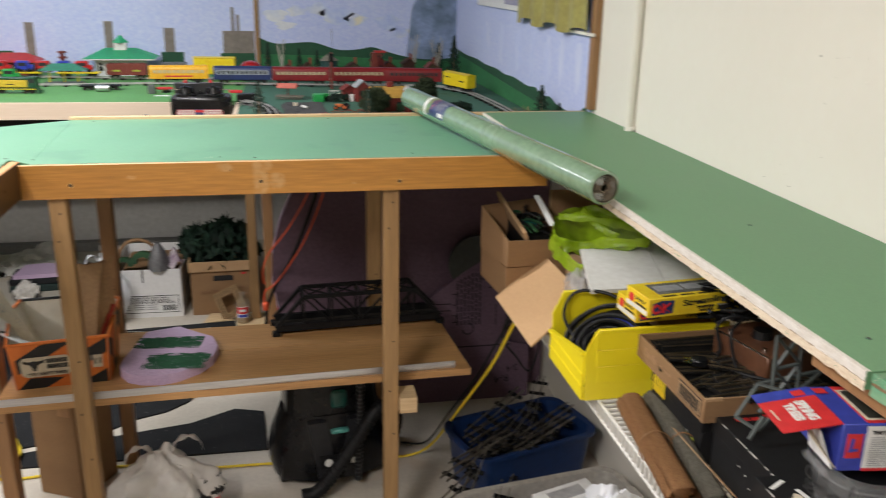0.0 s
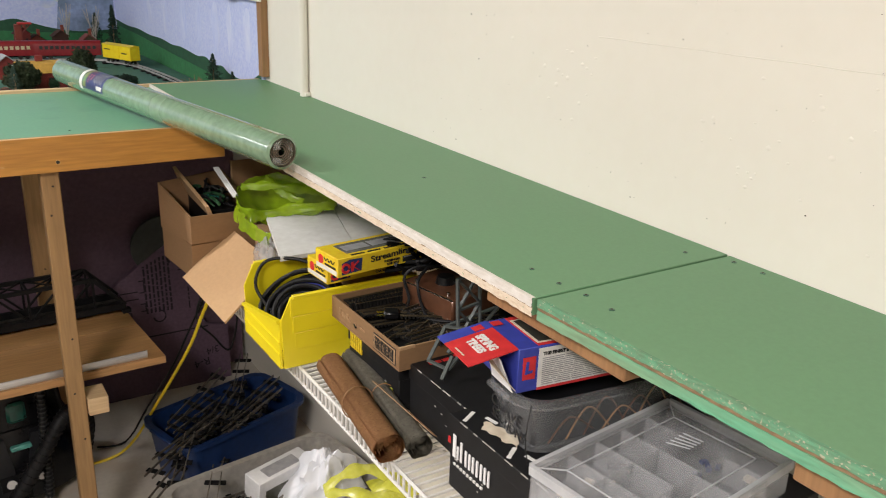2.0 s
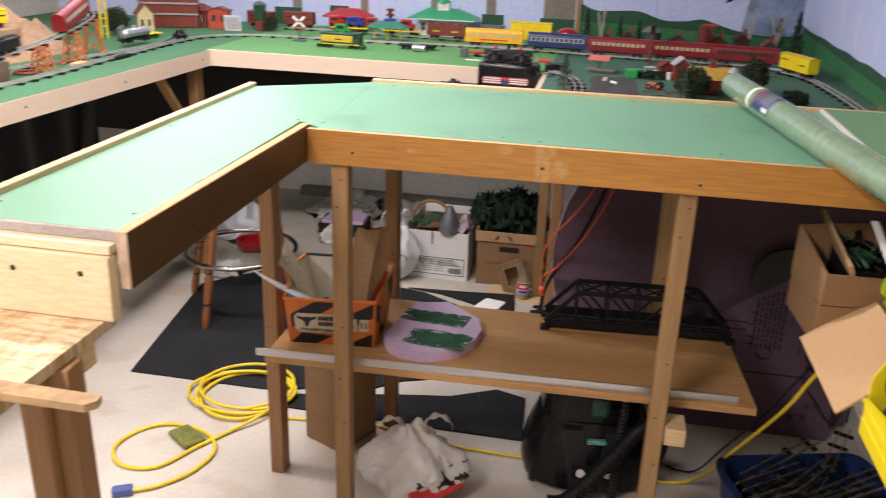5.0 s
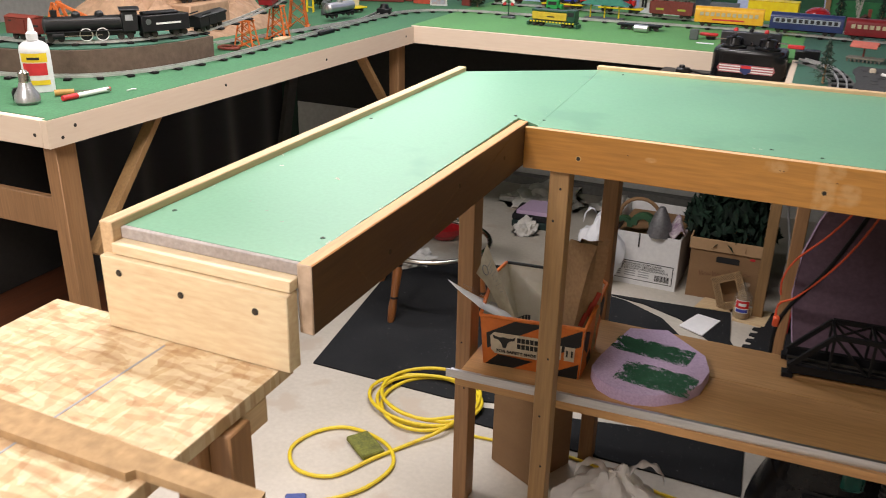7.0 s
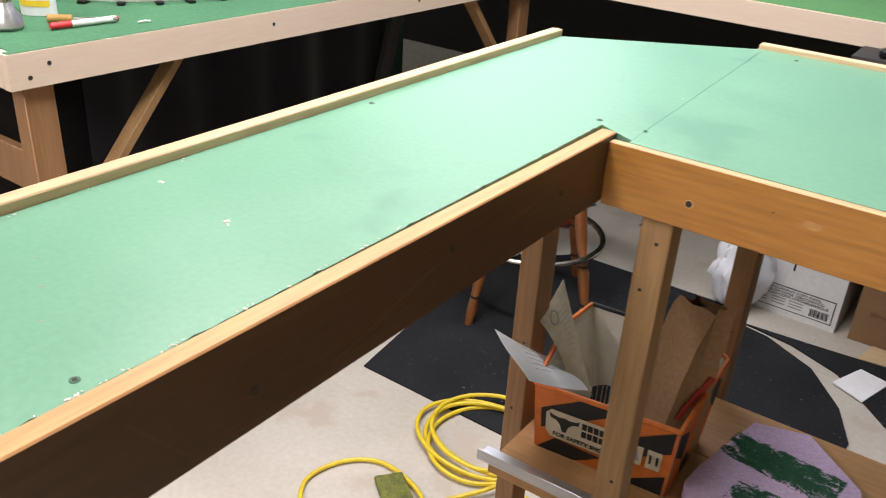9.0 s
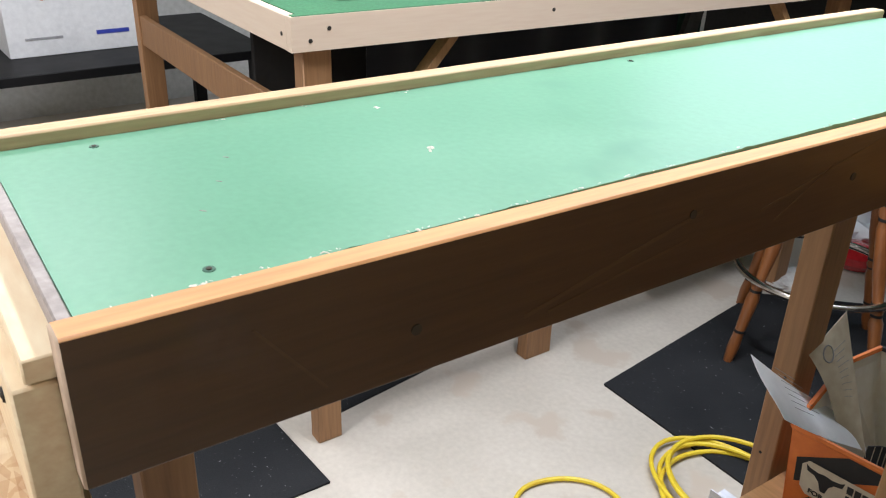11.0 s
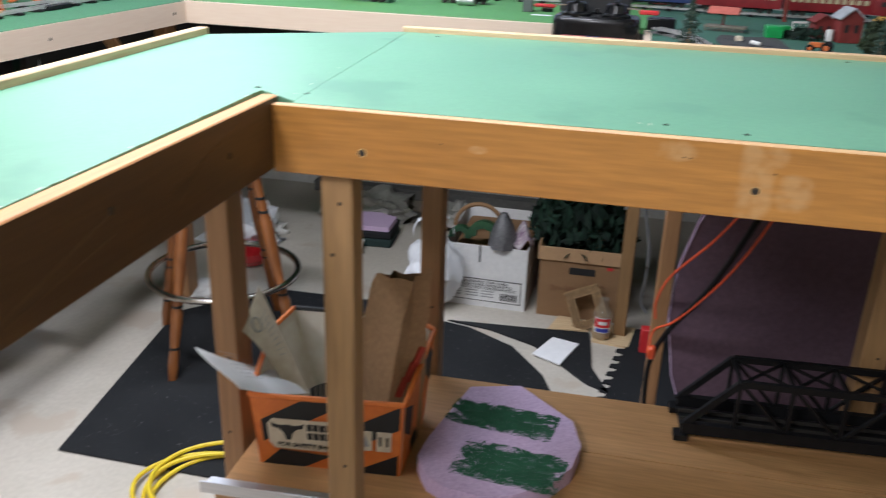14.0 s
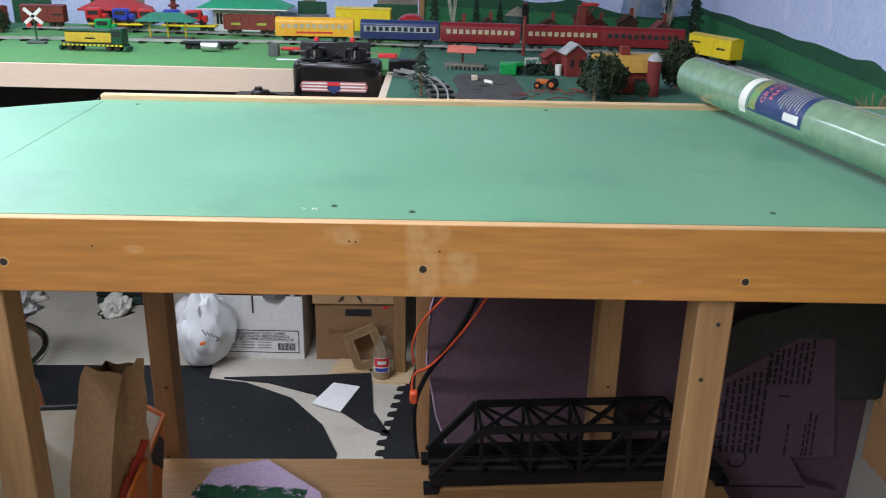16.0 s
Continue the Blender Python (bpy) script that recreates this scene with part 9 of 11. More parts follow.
for x in (-0.06, 0.0, 0.06):
    part("post", cyl(nb(), (x, 0, 0), (x, 0, 0.06), 0.003, n=8), CARYB, pf)
TEALR = material("teal_roof", (0.03, 0.20, 0.13), rough=0.5)
bm = nb()
A = [bm.verts.new(p) for p in ((-0.10, -0.04, 0.06), (0.10, -0.04, 0.06), (0.10, 0.04, 0.06), (-0.10, 0.04, 0.06), (-0.05, 0, 0.088), (0.05, 0, 0.088))]
for f in ((0, 1, 5, 4), (2, 3, 4, 5), (1, 2, 5), (3, 0, 4), (3, 2, 1, 0)):
    bm.faces.new([A[i] for i in f])
part("roof", bm, TEALR, pf)
part("floor", box(nb(), (-0.08, -0.03, 0.0), (0.08, 0.03, 0.006)), GREYTR, pf)


def hip_house(name, m, w, d, h, rh, wall, roof, label, over=0.03, windows=3, door=None):
    th = thing(name, m, label, "model building")
    wl = part("wall", box(nb(), (-w / 2, -d / 2, 0), (w / 2, d / 2, h), 0.001), wall, th)
    for k in range(windows):
        x = -w / 2 + w * (k + 0.5) / windows
        wn = part("window", box(nb(), (x - 0.011, -d / 2 - 0.001, h * 0.3), (x + 0.011, -d / 2 + 0.001, h * 0.75)), BLACKP, wl)
        part("frame", box(nb(), (x - 0.0012, -d / 2 - 0.002, h * 0.3), (x + 0.0012, -d / 2 - 0.001, h * 0.75)), WHITE, wn)
    bm = nb()
    W, D, k = w / 2 + over, d / 2 + over, 0.45
    A = [bm.verts.new(p) for p in ((-W, -D, h), (W, -D, h), (W, D, h), (-W, D, h), (-W * k, 0, h + rh), (W * k, 0, h + rh))]
    for f in ((0, 1, 5, 4), (2, 3, 4, 5), (1, 2, 5), (3, 0, 4), (3, 2, 1, 0)):
        bm.faces.new([A[i] for i in f])
    part("roof", bm, roof, th)
    part("eave", box(nb(), (-W, -D, h - 0.006), (W, D, h - 0.0001), 0.001), WHITE if wall is WHITEB else roof, th)
    return th


ROOFG = material("bright_green_roof", (0.02, 0.36, 0.15), (0.017, 0.31, 0.13), rough=0.5, scale=20)
ROOFR = material("bright_red_roof", (0.48, 0.025, 0.02), (0.42, 0.02, 0.018), rough=0.5, scale=20)
BRICKM = material("model_brick_red", (0.25, 0.055, 0.03), (0.20, 0.04, 0.025), rough=0.7, scale=40)
st = hip_house("station_building", (-0.43, 4.62, L), 0.23, 0.09, 0.085, 0.045, WHITEB, ROOFG, "white model station with a bright green hip roof", 0.05, 5)
cu = part("cupola", box(nb(), (-0.028, -0.02, 0.105), (0.028, 0.02, 0.155), 0.001), WHITE, st)
part("cupola_roof", lathe(nb(), [(0.04, 0), (0.026, 0.012), (0.004, 0.035)], 4, (0, 0, 0.155)), ROOFG, cu)
hip_house("station_building", (-0.92, 4.64, L), 0.16, 0.08, 0.07, 0.035, BRICKM, ROOFR, "brick model house with a bright red hip roof", 0.035, 3)
hip_house("model_house", (-1.63, 4.45, L), 0.10, 0.07, 0.08, 0.03, BRICKM, BROWNR2, "small brick model house", 0.012, 2)


def gable_house(name, m, w, d, h, rh, wall, roof, label, over=0.006, chimney=False):
    th = thing(name, m, label, "model building")
    bm = nb()
    prism(bm, [(-w / 2, 0), (w / 2, 0), (w / 2, h), (0, h + rh), (-w / 2, h)], -d / 2, d / 2, Matrix(((1, 0, 0, 0), (0, 0, -1, 0), (0, 1, 0, 0), (0, 0, 0, 1))))
    wl = part("wall", bm, wall, th)
    for k in (-1, 1):
        part("window", box(nb(), (k * w * 0.22 - w * 0.08, -d / 2 - 0.001, h * 0.4), (k * w * 0.22 + w * 0.08, -d / 2 + 0.001, h * 0.72)), BLACKP, wl)
        part("roof", tilted_wall(nb(), (k * (w / 2 + over), -d / 2 - over, h - over), (k * (w / 2 + over), d / 2 + over, h - over), (0, -d / 2 - over, h + rh + 0.001), (0, d / 2 + over, h + rh + 0.001), 0.003 * k), roof, th)
    if chimney:
        part("chimney", box(nb(), (w * 0.1, -0.006, h), (w * 0.1 + 0.012, 0.006, h + rh + 0.025)), BRICKM, th)
    return th


YROOF = material("ochre_roof", (0.48, 0.28, 0.05), (0.42, 0.24, 0.04), rough=0.8, scale=30, bump=0.4)
BARN = material("barn_red", (0.20, 0.025, 0.02), (0.16, 0.02, 0.016), rough=0.7, scale=25)
GREYRF = material("grey_tin_roof", (0.42, 0.43, 0.45), rough=0.5, scale=20)
barn = thing("model_barn", pose(0.725, 3.44, L, 0, 0, 4) @ Matrix.Diagonal((0.92, 1, 1.02, 1)), "red model barn with an ochre roof and a silo", "model building")
part("wall", box(nb(), (-0.075, -0.04, 0), (0.075, 0.04, 0.05), 0.001), BARN, barn)
bm = nb()
prism(bm, [(-0.047, 0.05), (0.047, 0.05), (0.030, 0.078), (0, 0.088), (-0.030, 0.078)], -0.082, 0.082, Matrix(((0, 0, 1, 0), (1, 0, 0, 0), (0, 1, 0, 0), (0, 0, 0, 1))))
part("roof", bm, YROOF, barn)
part("cupola", box(nb(), (-0.012, -0.01, 0.086), (0.012, 0.01, 0.105), 0.001), BARN, barn)
part("door", box(nb(), (0.02, -0.0412, 0.0), (0.05, -0.0395, 0.035)), BLACKP, barn)
for x in (-0.055, -0.02):
    wn = part("window", box(nb(), (x - 0.008, -0.0412, 0.022), (x + 0.008, -0.0395, 0.038)), BLACKP, barn)
    part("frame", box(nb(), (x - 0.009, -0.0416, 0.0375), (x + 0.009, -0.0394, 0.0395)), WHITE, wn)
for k in range(12):
    part("board_line", box(nb(), (-0.0745, -0.0406, 0.004 + 0.0038 * k), (0.0745, -0.0399, 0.0046 + 0.0038 * k)), BROWNR2, barn)
part("silo", cyl(nb(), (0.062, -0.060, 0.0), (0.062, -0.060, 0.080), 0.017, n=18), BARN, barn)
part("silo_cap", lathe(nb(), [(0.0195, 0), (0.016, 0.008), (0.003, 0.018)], 18, (0.062, -0.060, 0.080)), GREYRF, barn)
gable_house("granary", pose(0.642, 3.68, L, 0, 0, 8), 0.054, 0.06, 0.062, 0.020, BARN, GREYRF, "red model granary with a grey tin roof")
gable_house("granary", pose(0.590, 3.73, L, 0, 0, 8), 0.045, 0.05, 0.045, 0.012, BARN, BARN, "low red model shed beside the granary")
solid("red_box", box(nb(), (0.238, 3.70, 0.0), (0.288, 3.735, 0.085), 0.003), RED, "small red box standing on the floor by the post", "box")
solid("white_drum", cyl(nb(), (0.602, 3.672, L), (0.602, 3.672, L + 0.028), 0.009, n=14), WHITE, "small white drum by the shed", "drum")
stand = thing("platform_stand", pose(0.345, 3.76, L, 0, 0, -12), "small grey platform with a salmon pink canopy", "model building")
PINKR = material("salmon_roof", (0.60, 0.16, 0.12), rough=0.6)
part("platform", box(nb(), (-0.045, -0.022, 0.008), (0.065, 0.022, 0.014), 0.001), GREYR, stand)
for k in range(9):
    part("pile", box(nb(), (-0.043 + 0.012 * k, -0.021, 0), (-0.039 + 0.012 * k, -0.017, 0.008)), GREYR, stand)
part("post", cyl(nb(), (0.0, 0.01, 0.014), (0.0, 0.01, 0.05), 0.003, n=8), BROWNR2, stand)
for k in (-1, 1):
    part("canopy", tilted_wall(nb(), (-0.04, 0.01 + k * 0.03, 0.046), (0.04, 0.01 + k * 0.03, 0.046), (-0.04, 0.01, 0.062), (0.04, 0.01, 0.062), 0.002 * k), PINKR, stand)
TARP = material("asphalt_paper", (0.06, 0.06, 0.062), (0.045, 0.045, 0.047), rough=0.9, scale=30, bump=0.4, fine=120)
road = thing("model_road", (0.40, 3.48, L), "torn dark grey paper yard on the scenic deck", "model road")
g = random.Random(71)
yard = [(-0.078, -0.19), (0.02, -0.20), (0.076, -0.17), (0.085, -0.05), (0.080, 0.09), (0.070, 0.18), (0.0, 0.165), (-0.06, 0.175), (-0.082, 0.08), (-0.072, -0.05)]
part("road_strip", prism(nb(), [(p.x + g.uniform(-0.003, 0.003), p.y + g.uniform(-0.004, 0.004)) for p in smooth_path([(x, y, 0) for x, y in yard], 5, True)], -0.0008, 0.0014), TARP, road)
for k in range(14):
    x, y, a = g.uniform(-0.06, 0.06), g.uniform(-0.15, 0.14), g.uniform(0, 3.1)
    part("torn_flake", prism(nb(), [(-0.012, -0.006), (0.010, -0.008), (0.014, 0.004), (-0.004, 0.009)], 0.0015, 0.0026, Matrix.Translation((x, y, 0)) @ Matrix.Rotation(a, 4, "Z")), TARP, road)
solid("green_tray", box(nb(), (0.446, 3.655, L), (0.488, 3.70, L + 0.030), 0.002), TOYG, "small bright green box on the scenic deck", "toy part")
solid("toy_tank", cyl(nb(), (0.395, 3.50, L + 0.008), (0.415, 3.485, L + 0.006), 0.005, n=10), WHITE, "tiny white and black tank lying on the paper yard", "toy part")
for k in range(16):
    x, y, a = g.uniform(0.46, 0.66), g.uniform(3.30, 3.46), g.uniform(0, 3.1)
    ln = g.uniform(0.012, 0.035)
    solid("twig", tube(nb(), smooth_path([(x - ln * math.cos(a), y - ln * math.sin(a), L + 0.0015), (x, y + 0.004, L + 0.006), (x + ln * math.cos(a), y + ln * math.sin(a), L + 0.0015)], 3), 0.0012, 5), BROWNR2, "dry twig lying on the scenic deck", "twig")
tc = thing("toy_tractor", pose(0.545, 3.455, L, 0, 0, 160), "small orange toy tractor with black tyres", "toy vehicle")
part("hood", box(nb(), (-0.005, -0.006, 0.010), (0.026, 0.006, 0.022), 0.002), ORT, tc)
part("seat_deck", box(nb(), (-0.022, -0.009, 0.012), (-0.0055, 0.009, 0.017), 0.001), ORT, tc)
for x, r in ((-0.014, 0.0125), (0.021, 0.0085)):
    for s in (-1, 1):
        w = part("wheel", cyl(nb(), (x, s * 0.010, r), (x, s * 0.016, r), r, n=16), BLACKMT, tc)
        part("rim", cyl(nb(), (x, s * 0.0161, r), (x, s * 0.0165, r), r * 0.5, n=12), ORT, w)
for x, y, w, mt, nm in ((0.57, 3.80, 0.02, CREAM_P, "cream"), (0.372, 3.555, 0.008, CREAM_P, "cream")):
    solid("farm_crate", box(nb(), (x - w, y - 0.008, L), (x + w, y + 0.008, L + 0.014), 0.002), mt, "small %s farm crate" % nm, "toy part")
wg = thing("toy_wagon", pose(0.50, 3.71, L, 0, 0, 15), "green toy wagon with white rails", "toy vehicle")
part("bed", box(nb(), (-0.04, -0.014, 0.012), (0.01, 0.014, 0.028), 0.002), TOYG, wg)
for x in (0.012, 0.03, 0.048):
    part("rail_post", box(nb(), (x - 0.001, -0.014, 0.0), (x + 0.001, -0.012, 0.04)), WHITE, wg)
part("rail_bar", box(nb(), (0.01, -0.0145, 0.036), (0.05, -0.012, 0.041)), WHITE, wg)
for x in (-0.03, 0.0):
    part("wheel", cyl(nb(), (x, -0.018, 0.01), (x, 0.018, 0.01), 0.01, n=12), BLACKMT, wg)
# back row buildings
tw = thing("water_tower", (0.56, 4.48, L), "dark teal model water tower with a grey cone roof", "model building")
part("tank", cyl(nb(), (0, 0, 0.0), (0, 0, 0.085), 0.042, n=22), material("teal_tank", (0.015, 0.06, 0.055), rough=0.6), tw)
part("roof", lathe(nb(), [(0.046, 0), (0.02, 0.02), (0.003, 0.03)], 22, (0, 0, 0.085)), GREYR, tw)
solid("red_dome", lathe(nb(), [(0.05, 0), (0.052, 0.02), (0.046, 0.042), (0.03, 0.055), (0.008, 0.06)], 26), material("red_gloss", (0.38, 0.01, 0.015), rough=0.15, coat=0.7), "glossy red dome piece behind the coaches", "model part", m=pose(0.185, 4.42, L + 0.03))
solid("brick_turret", cyl(nb(), (0.185, 4.42, L), (0.185, 4.42, L + 0.0298), 0.04, n=20), BRICKM, "round base under the red dome", "model part")
DBROWN = material("dark_brown_model", (0.07, 0.035, 0.025), (0.05, 0.025, 0.018), rough=0.8, scale=30, spec=0.2)
OLIVEB = material("drab_model_wall", (0.11, 0.085, 0.05), (0.08, 0.06, 0.04), rough=0.8, scale=30, spec=0.2)
for x, y, w, h, wl, rf in ((0.36, 4.50, 0.05, 0.04, DBROWN, DBROWN), (0.68, 4.52, 0.07, 0.05, OLIVEB, DBROWN), (0.80, 4.50, 0.06, 0.085, BARN, DBROWN), (0.86, 4.55, 0.07, 0.05, BRICKM, DBROWN), (0.95, 4.46, 0.06, 0.075, DBROWN, DBROWN), (1.06, 4.42, 0.05, 0.06, OLIVEB, BROWNR2), (0.46, 4.56, 0.05, 0.045, OLIVEB, DBROWN)):
    gable_house("model_house", pose(x, y, L, 0, 0, 5), w, 0.05, h, 0.02, wl, rf, "small dark model house in the back row", 0.006, True)
tp = thing("coaling_tower", (0.775, 4.40, L), "tall red-brown model tower with a canopy", "model building")
part("shaft", box(nb(), (-0.014, -0.014, 0), (0.014, 0.014, 0.13), 0.001), BROWNR2, tp)
part("canopy", box(nb(), (0.0, -0.02, 0.13), (0.055, 0.02, 0.138), 0.001), ROOFR, tp)
part("strut", strut(nb(), (0.014, 0, 0.09), (0.05, 0, 0.13), 0.004), BROWNR2, tp)
sg = thing("signal_mast", (0.545, 4.06, L), "dark brown signal mast beside the coaches", "signal")
part("mast", cyl(nb(), (0, 0, 0), (0, 0, 0.16), 0.006, 0.005, 10), BROWNR2, sg)
part("head", box(nb(), (-0.01, -0.008, 0.12), (0.01, 0.008, 0.155), 0.001), BLACKMT, sg)
part("whip", cyl(nb(), (0.004, 0, 0.15), (0.004, 0, 0.26), 0.0008, n=5), BLACKMT, sg)
solid("grey_girder_crate", box(nb(), (-0.25, 4.62, L), (-0.13, 4.66, L + 0.06), 0.002), material("grey_cage", (0.16, 0.17, 0.18), (0.11, 0.12, 0.13), rough=0.5, scale=80), "grey caged crate on the back track", "model part")
solid("brush_strip", rough_up(box(nb(), (-0.25, 4.55, L), (-0.12, 4.58, L + 0.02), 0.004), 0.002, 60), KRAFT, "low brown brush strip", "model scenery")
dk = thing("lattice_tower", (-0.70, 4.62, L), "dark red-brown lattice tower", "model part")
part("column", cyl(nb(), (0, 0, 0), (0, 0, 0.115), 0.014, 0.009, 10), BROWNR2, dk)
for z in (0.03, 0.055, 0.08, 0.105):
    part("ring", cyl(nb(), (0, 0, z), (0, 0, z + 0.008), 0.02, n=10), BROWNR2, dk)


# ---- trees ----
def conifer(m, h, r, mat, label, seed, n=420):
    th = thing("model_tree", m, label, "tree", "model trees")
    part("trunk", cyl(nb(), (0, 0, 0), (0, 0, h * 0.9), 0.004, 0.001, 7), KRAFT, th)
    g = random.Random(seed)
    bm = nb()
    for _ in range(n * 3):
        t = g.random() ** 0.8
        z = h * (0.06 + 0.94 * t)
        rr = r * (1 - t) * g.uniform(0.35, 1.08) * (0.75 + 0.25 * math.sin(t * 40)) + 0.001
        a = g.uniform(0, 6.283)
        c = Vector((rr * math.cos(a), rr * math.sin(a), z))
        out = Vector((math.cos(a), math.sin(a), -0.45)).normalized()
        sd = out.cross(Vector((0, 0, 1))).normalized()
        s = h * 0.028 * g.uniform(0.6, 1.4)
        bm.faces.new([bm.verts.new(c + q) for q in (-sd * s * 0.45 - out * s * 0.3, out * s, sd * s * 0.45 - out * s * 0.3, Vector((0, 0, s * 0.5)))])
    part("crown", bm, mat, th, soft=False)
    return th


def bush(m, r, h, mat, label, seed, n=520):
    th = thing("model_bush", m, label, "bush", "model bushes")
    part("stem", cyl(nb(), (0, 0, 0), (0, 0, h * 0.5), 0.004, 0.002, 7), KRAFT, th)
    g = random.Random(seed)
    bm = nb()
    for _ in range(n * 6):
        a, e, q = g.uniform(0, 6.283), math.asin(g.uniform(-0.97, 1)), g.uniform(0.5, 1.05)
        k = q * (0.85 + 0.3 * noise.noise(Vector((math.cos(a) * 2 + seed, math.sin(a) * 2, e * 2))))
        c = Vector((r * k * math.cos(a) * math.cos(e), r * k * math.sin(a) * math.cos(e), max(0.002, h * 0.5 + h * 0.5 * k * math.sin(e))))
        R = Euler((g.uniform(0, 6), g.uniform(0, 6), g.uniform(0, 6))).to_matrix()
        s = r * 0.10 * g.uniform(0.5, 1.3)
        bm.faces.new([bm.verts.new(c + R @ Vector(p) * s) for p in ((-1, 0, 0), (0, -0.6, 0.2), (1, 0, 0), (0, 0.6, 0.2))])
    part("crown", bm, mat, th, soft=False)
    return th


FIR = material("fir_green", (0.010, 0.034, 0.017), (0.006, 0.02, 0.010), rough=0.8, scale=60)
FIRF = material("frosted_fir", (0.03, 0.06, 0.04), (0.015, 0.035, 0.022), rough=0.8, scale=90, spots=(0.35, 0.38, 0.38), spot_at=0.64, spot_scale=160)
MOSS = material("moss_green", (0.032, 0.048, 0.018), (0.018, 0.03, 0.012), rough=0.9, scale=60)
conifer(pose(0.239, 3.323, L), 0.122, 0.042, FIRF, "dark model fir tree with frosted tips by the curved track", 1, 560)
conifer(pose(0.627, 3.265, L), 0.10, 0.030, FIRF, "small frosted model fir tree in front of the bush", 2)
bush(pose(0.655, 3.32, L), 0.062, 0.105, MOSS, "mossy dark green model bush", 3, 700)
bush(pose(0.872, 3.49, L), 0.050, 0.126, MOSS, "large mossy model bush behind the barn", 4, 800)
bush(pose(0.752, 3.335, L), 0.020, 0.042, PLANTG, "small bright green model bush", 5, 200)
bush(pose(0.975, 3.30, L), 0.05, 0.05, PLANTD, "low dark model bush", 6, 350)
conifer(pose(0.265, 4.60, L), 0.16, 0.035, FIR, "slim dark model fir at the back", 7)
conifer(pose(0.42, 4.62, L), 0.13, 0.03, FIR, "slim dark model fir at the back", 8)
conifer(pose(1.17, 4.40, L), 0.21, 0.048, FIR, "tall dark model fir in the corner", 9, 500)
conifer(pose(0.51, 4.65, L), 0.12, 0.03, FIR, "slim dark model fir at the back", 10)
conifer(pose(1.135, 4.62, L), 0.16, 0.05, PLANTD, "dark model tree in the corner", 12, 500)
conifer(pose(1.205, 3.05, L), 0.14, 0.055, FIR, "dark model fir near the side backdrop", 11, 500)
conifer(pose(1.22, 2.90, L), 0.10, 0.04, FIR, "dark model fir near the side backdrop", 13)
BARE = material("bare_twig_white", (0.50, 0.47, 0.42), (0.4, 0.36, 0.3), rough=0.8)
STRAW = material("straw_twig", (0.30, 0.21, 0.11), (0.22, 0.15, 0.08), rough=0.9)


def bare_tree(m, h, mat, label, seed, spread=0.35, n=14):
    th = thing("bare_tree", m, label, "tree", "bare model trees")
    g = random.Random(seed)
    part("trunk", cyl(nb(), (0, 0, 0), (0, 0, h * 0.45), 0.0028, 0.002, 6), mat, th)
    for k in range(n):
        z = h * g.uniform(0.1, 0.45)
        a = g.uniform(0, 6.283)
        e = Vector((math.cos(a) * h * spread * g.uniform(0.3, 1), math.sin(a) * h * spread * g.uniform(0.3, 1), h * g.uniform(0.7, 1.05)))
        part("twig", tube(nb(), smooth_path([(0, 0, z), (e.x * 0.6, e.y * 0.6, z + (e.z - z) * 0.5), e], 3), 0.0011, 4), mat, th)
    return th


bare_tree(pose(0.335, 4.58, L), 0.19, BARE, "bare white model birch", 1, 0.14)
bare_tree(pose(1.0, 4.60, L), 0.20, BARE, "bare white model birch", 2, 0.2)
bare_tree(pose(1.10, 4.50, L), 0.20, BARE, "bare white model birch", 3, 0.2)
bare_tree(pose(1.16, 2.93, L), 0.075, STRAW, "tuft of straw-coloured twigs", 4, 0.8, 26)
bare_tree(pose(1.13, 3.02, L), 0.07, STRAW, "tuft of straw-coloured twigs", 5, 0.7, 18)
leaf_heap("low_brush", pose(0.93, 3.12, L), 0.14, 0.12, 0.02, 160, PLANTD, "low dark scatter on the scenic deck", "model scenery", 44, 0.012)
leaf_heap("low_brush", pose(0.55, 3.68, L), 0.07, 0.03, 0.025, 140, PLANTD, "low dark scatter on the scenic deck", "model scenery", 45, 0.014)

# ---- transformer at the layout edge ----
solid("transformer_shelf", box(nb(), (-0.0895, 3.55, 0.907), (0.1405, 3.690, 0.925), 0.001), FASC_X, "small pine shelf at the layout edge", "shelf")
solid("pine_ledger_board", box(nb(), (-0.08, 3.666, 0.80), (0.13, 3.690, 0.9068), 0.001), FASC_X, "pine ledger board under the small shelf", "board")
tf = thing("power_transformer", pose(0.015, 3.612, 0.9255, 0, 0, -3) @ Matrix.Diagonal((1, 1, 0.87, 1)), "black toy train transformer with two dials and red levers", "transformer")
bm = nb()
w, d = 0.112, 0.058


def rounded(w, d, r, back):
    pts = []
    for cx, cy, a0 in ((-w + r, -d + r, 180), (w - r, -d + r, 270)):
        pts += [(cx + r * math.cos(radians(a0 + 15 * k)), cy + r * math.sin(radians(a0 + 15 * k))) for k in range(7)]
    return pts + [(w, back), (-w, back)]


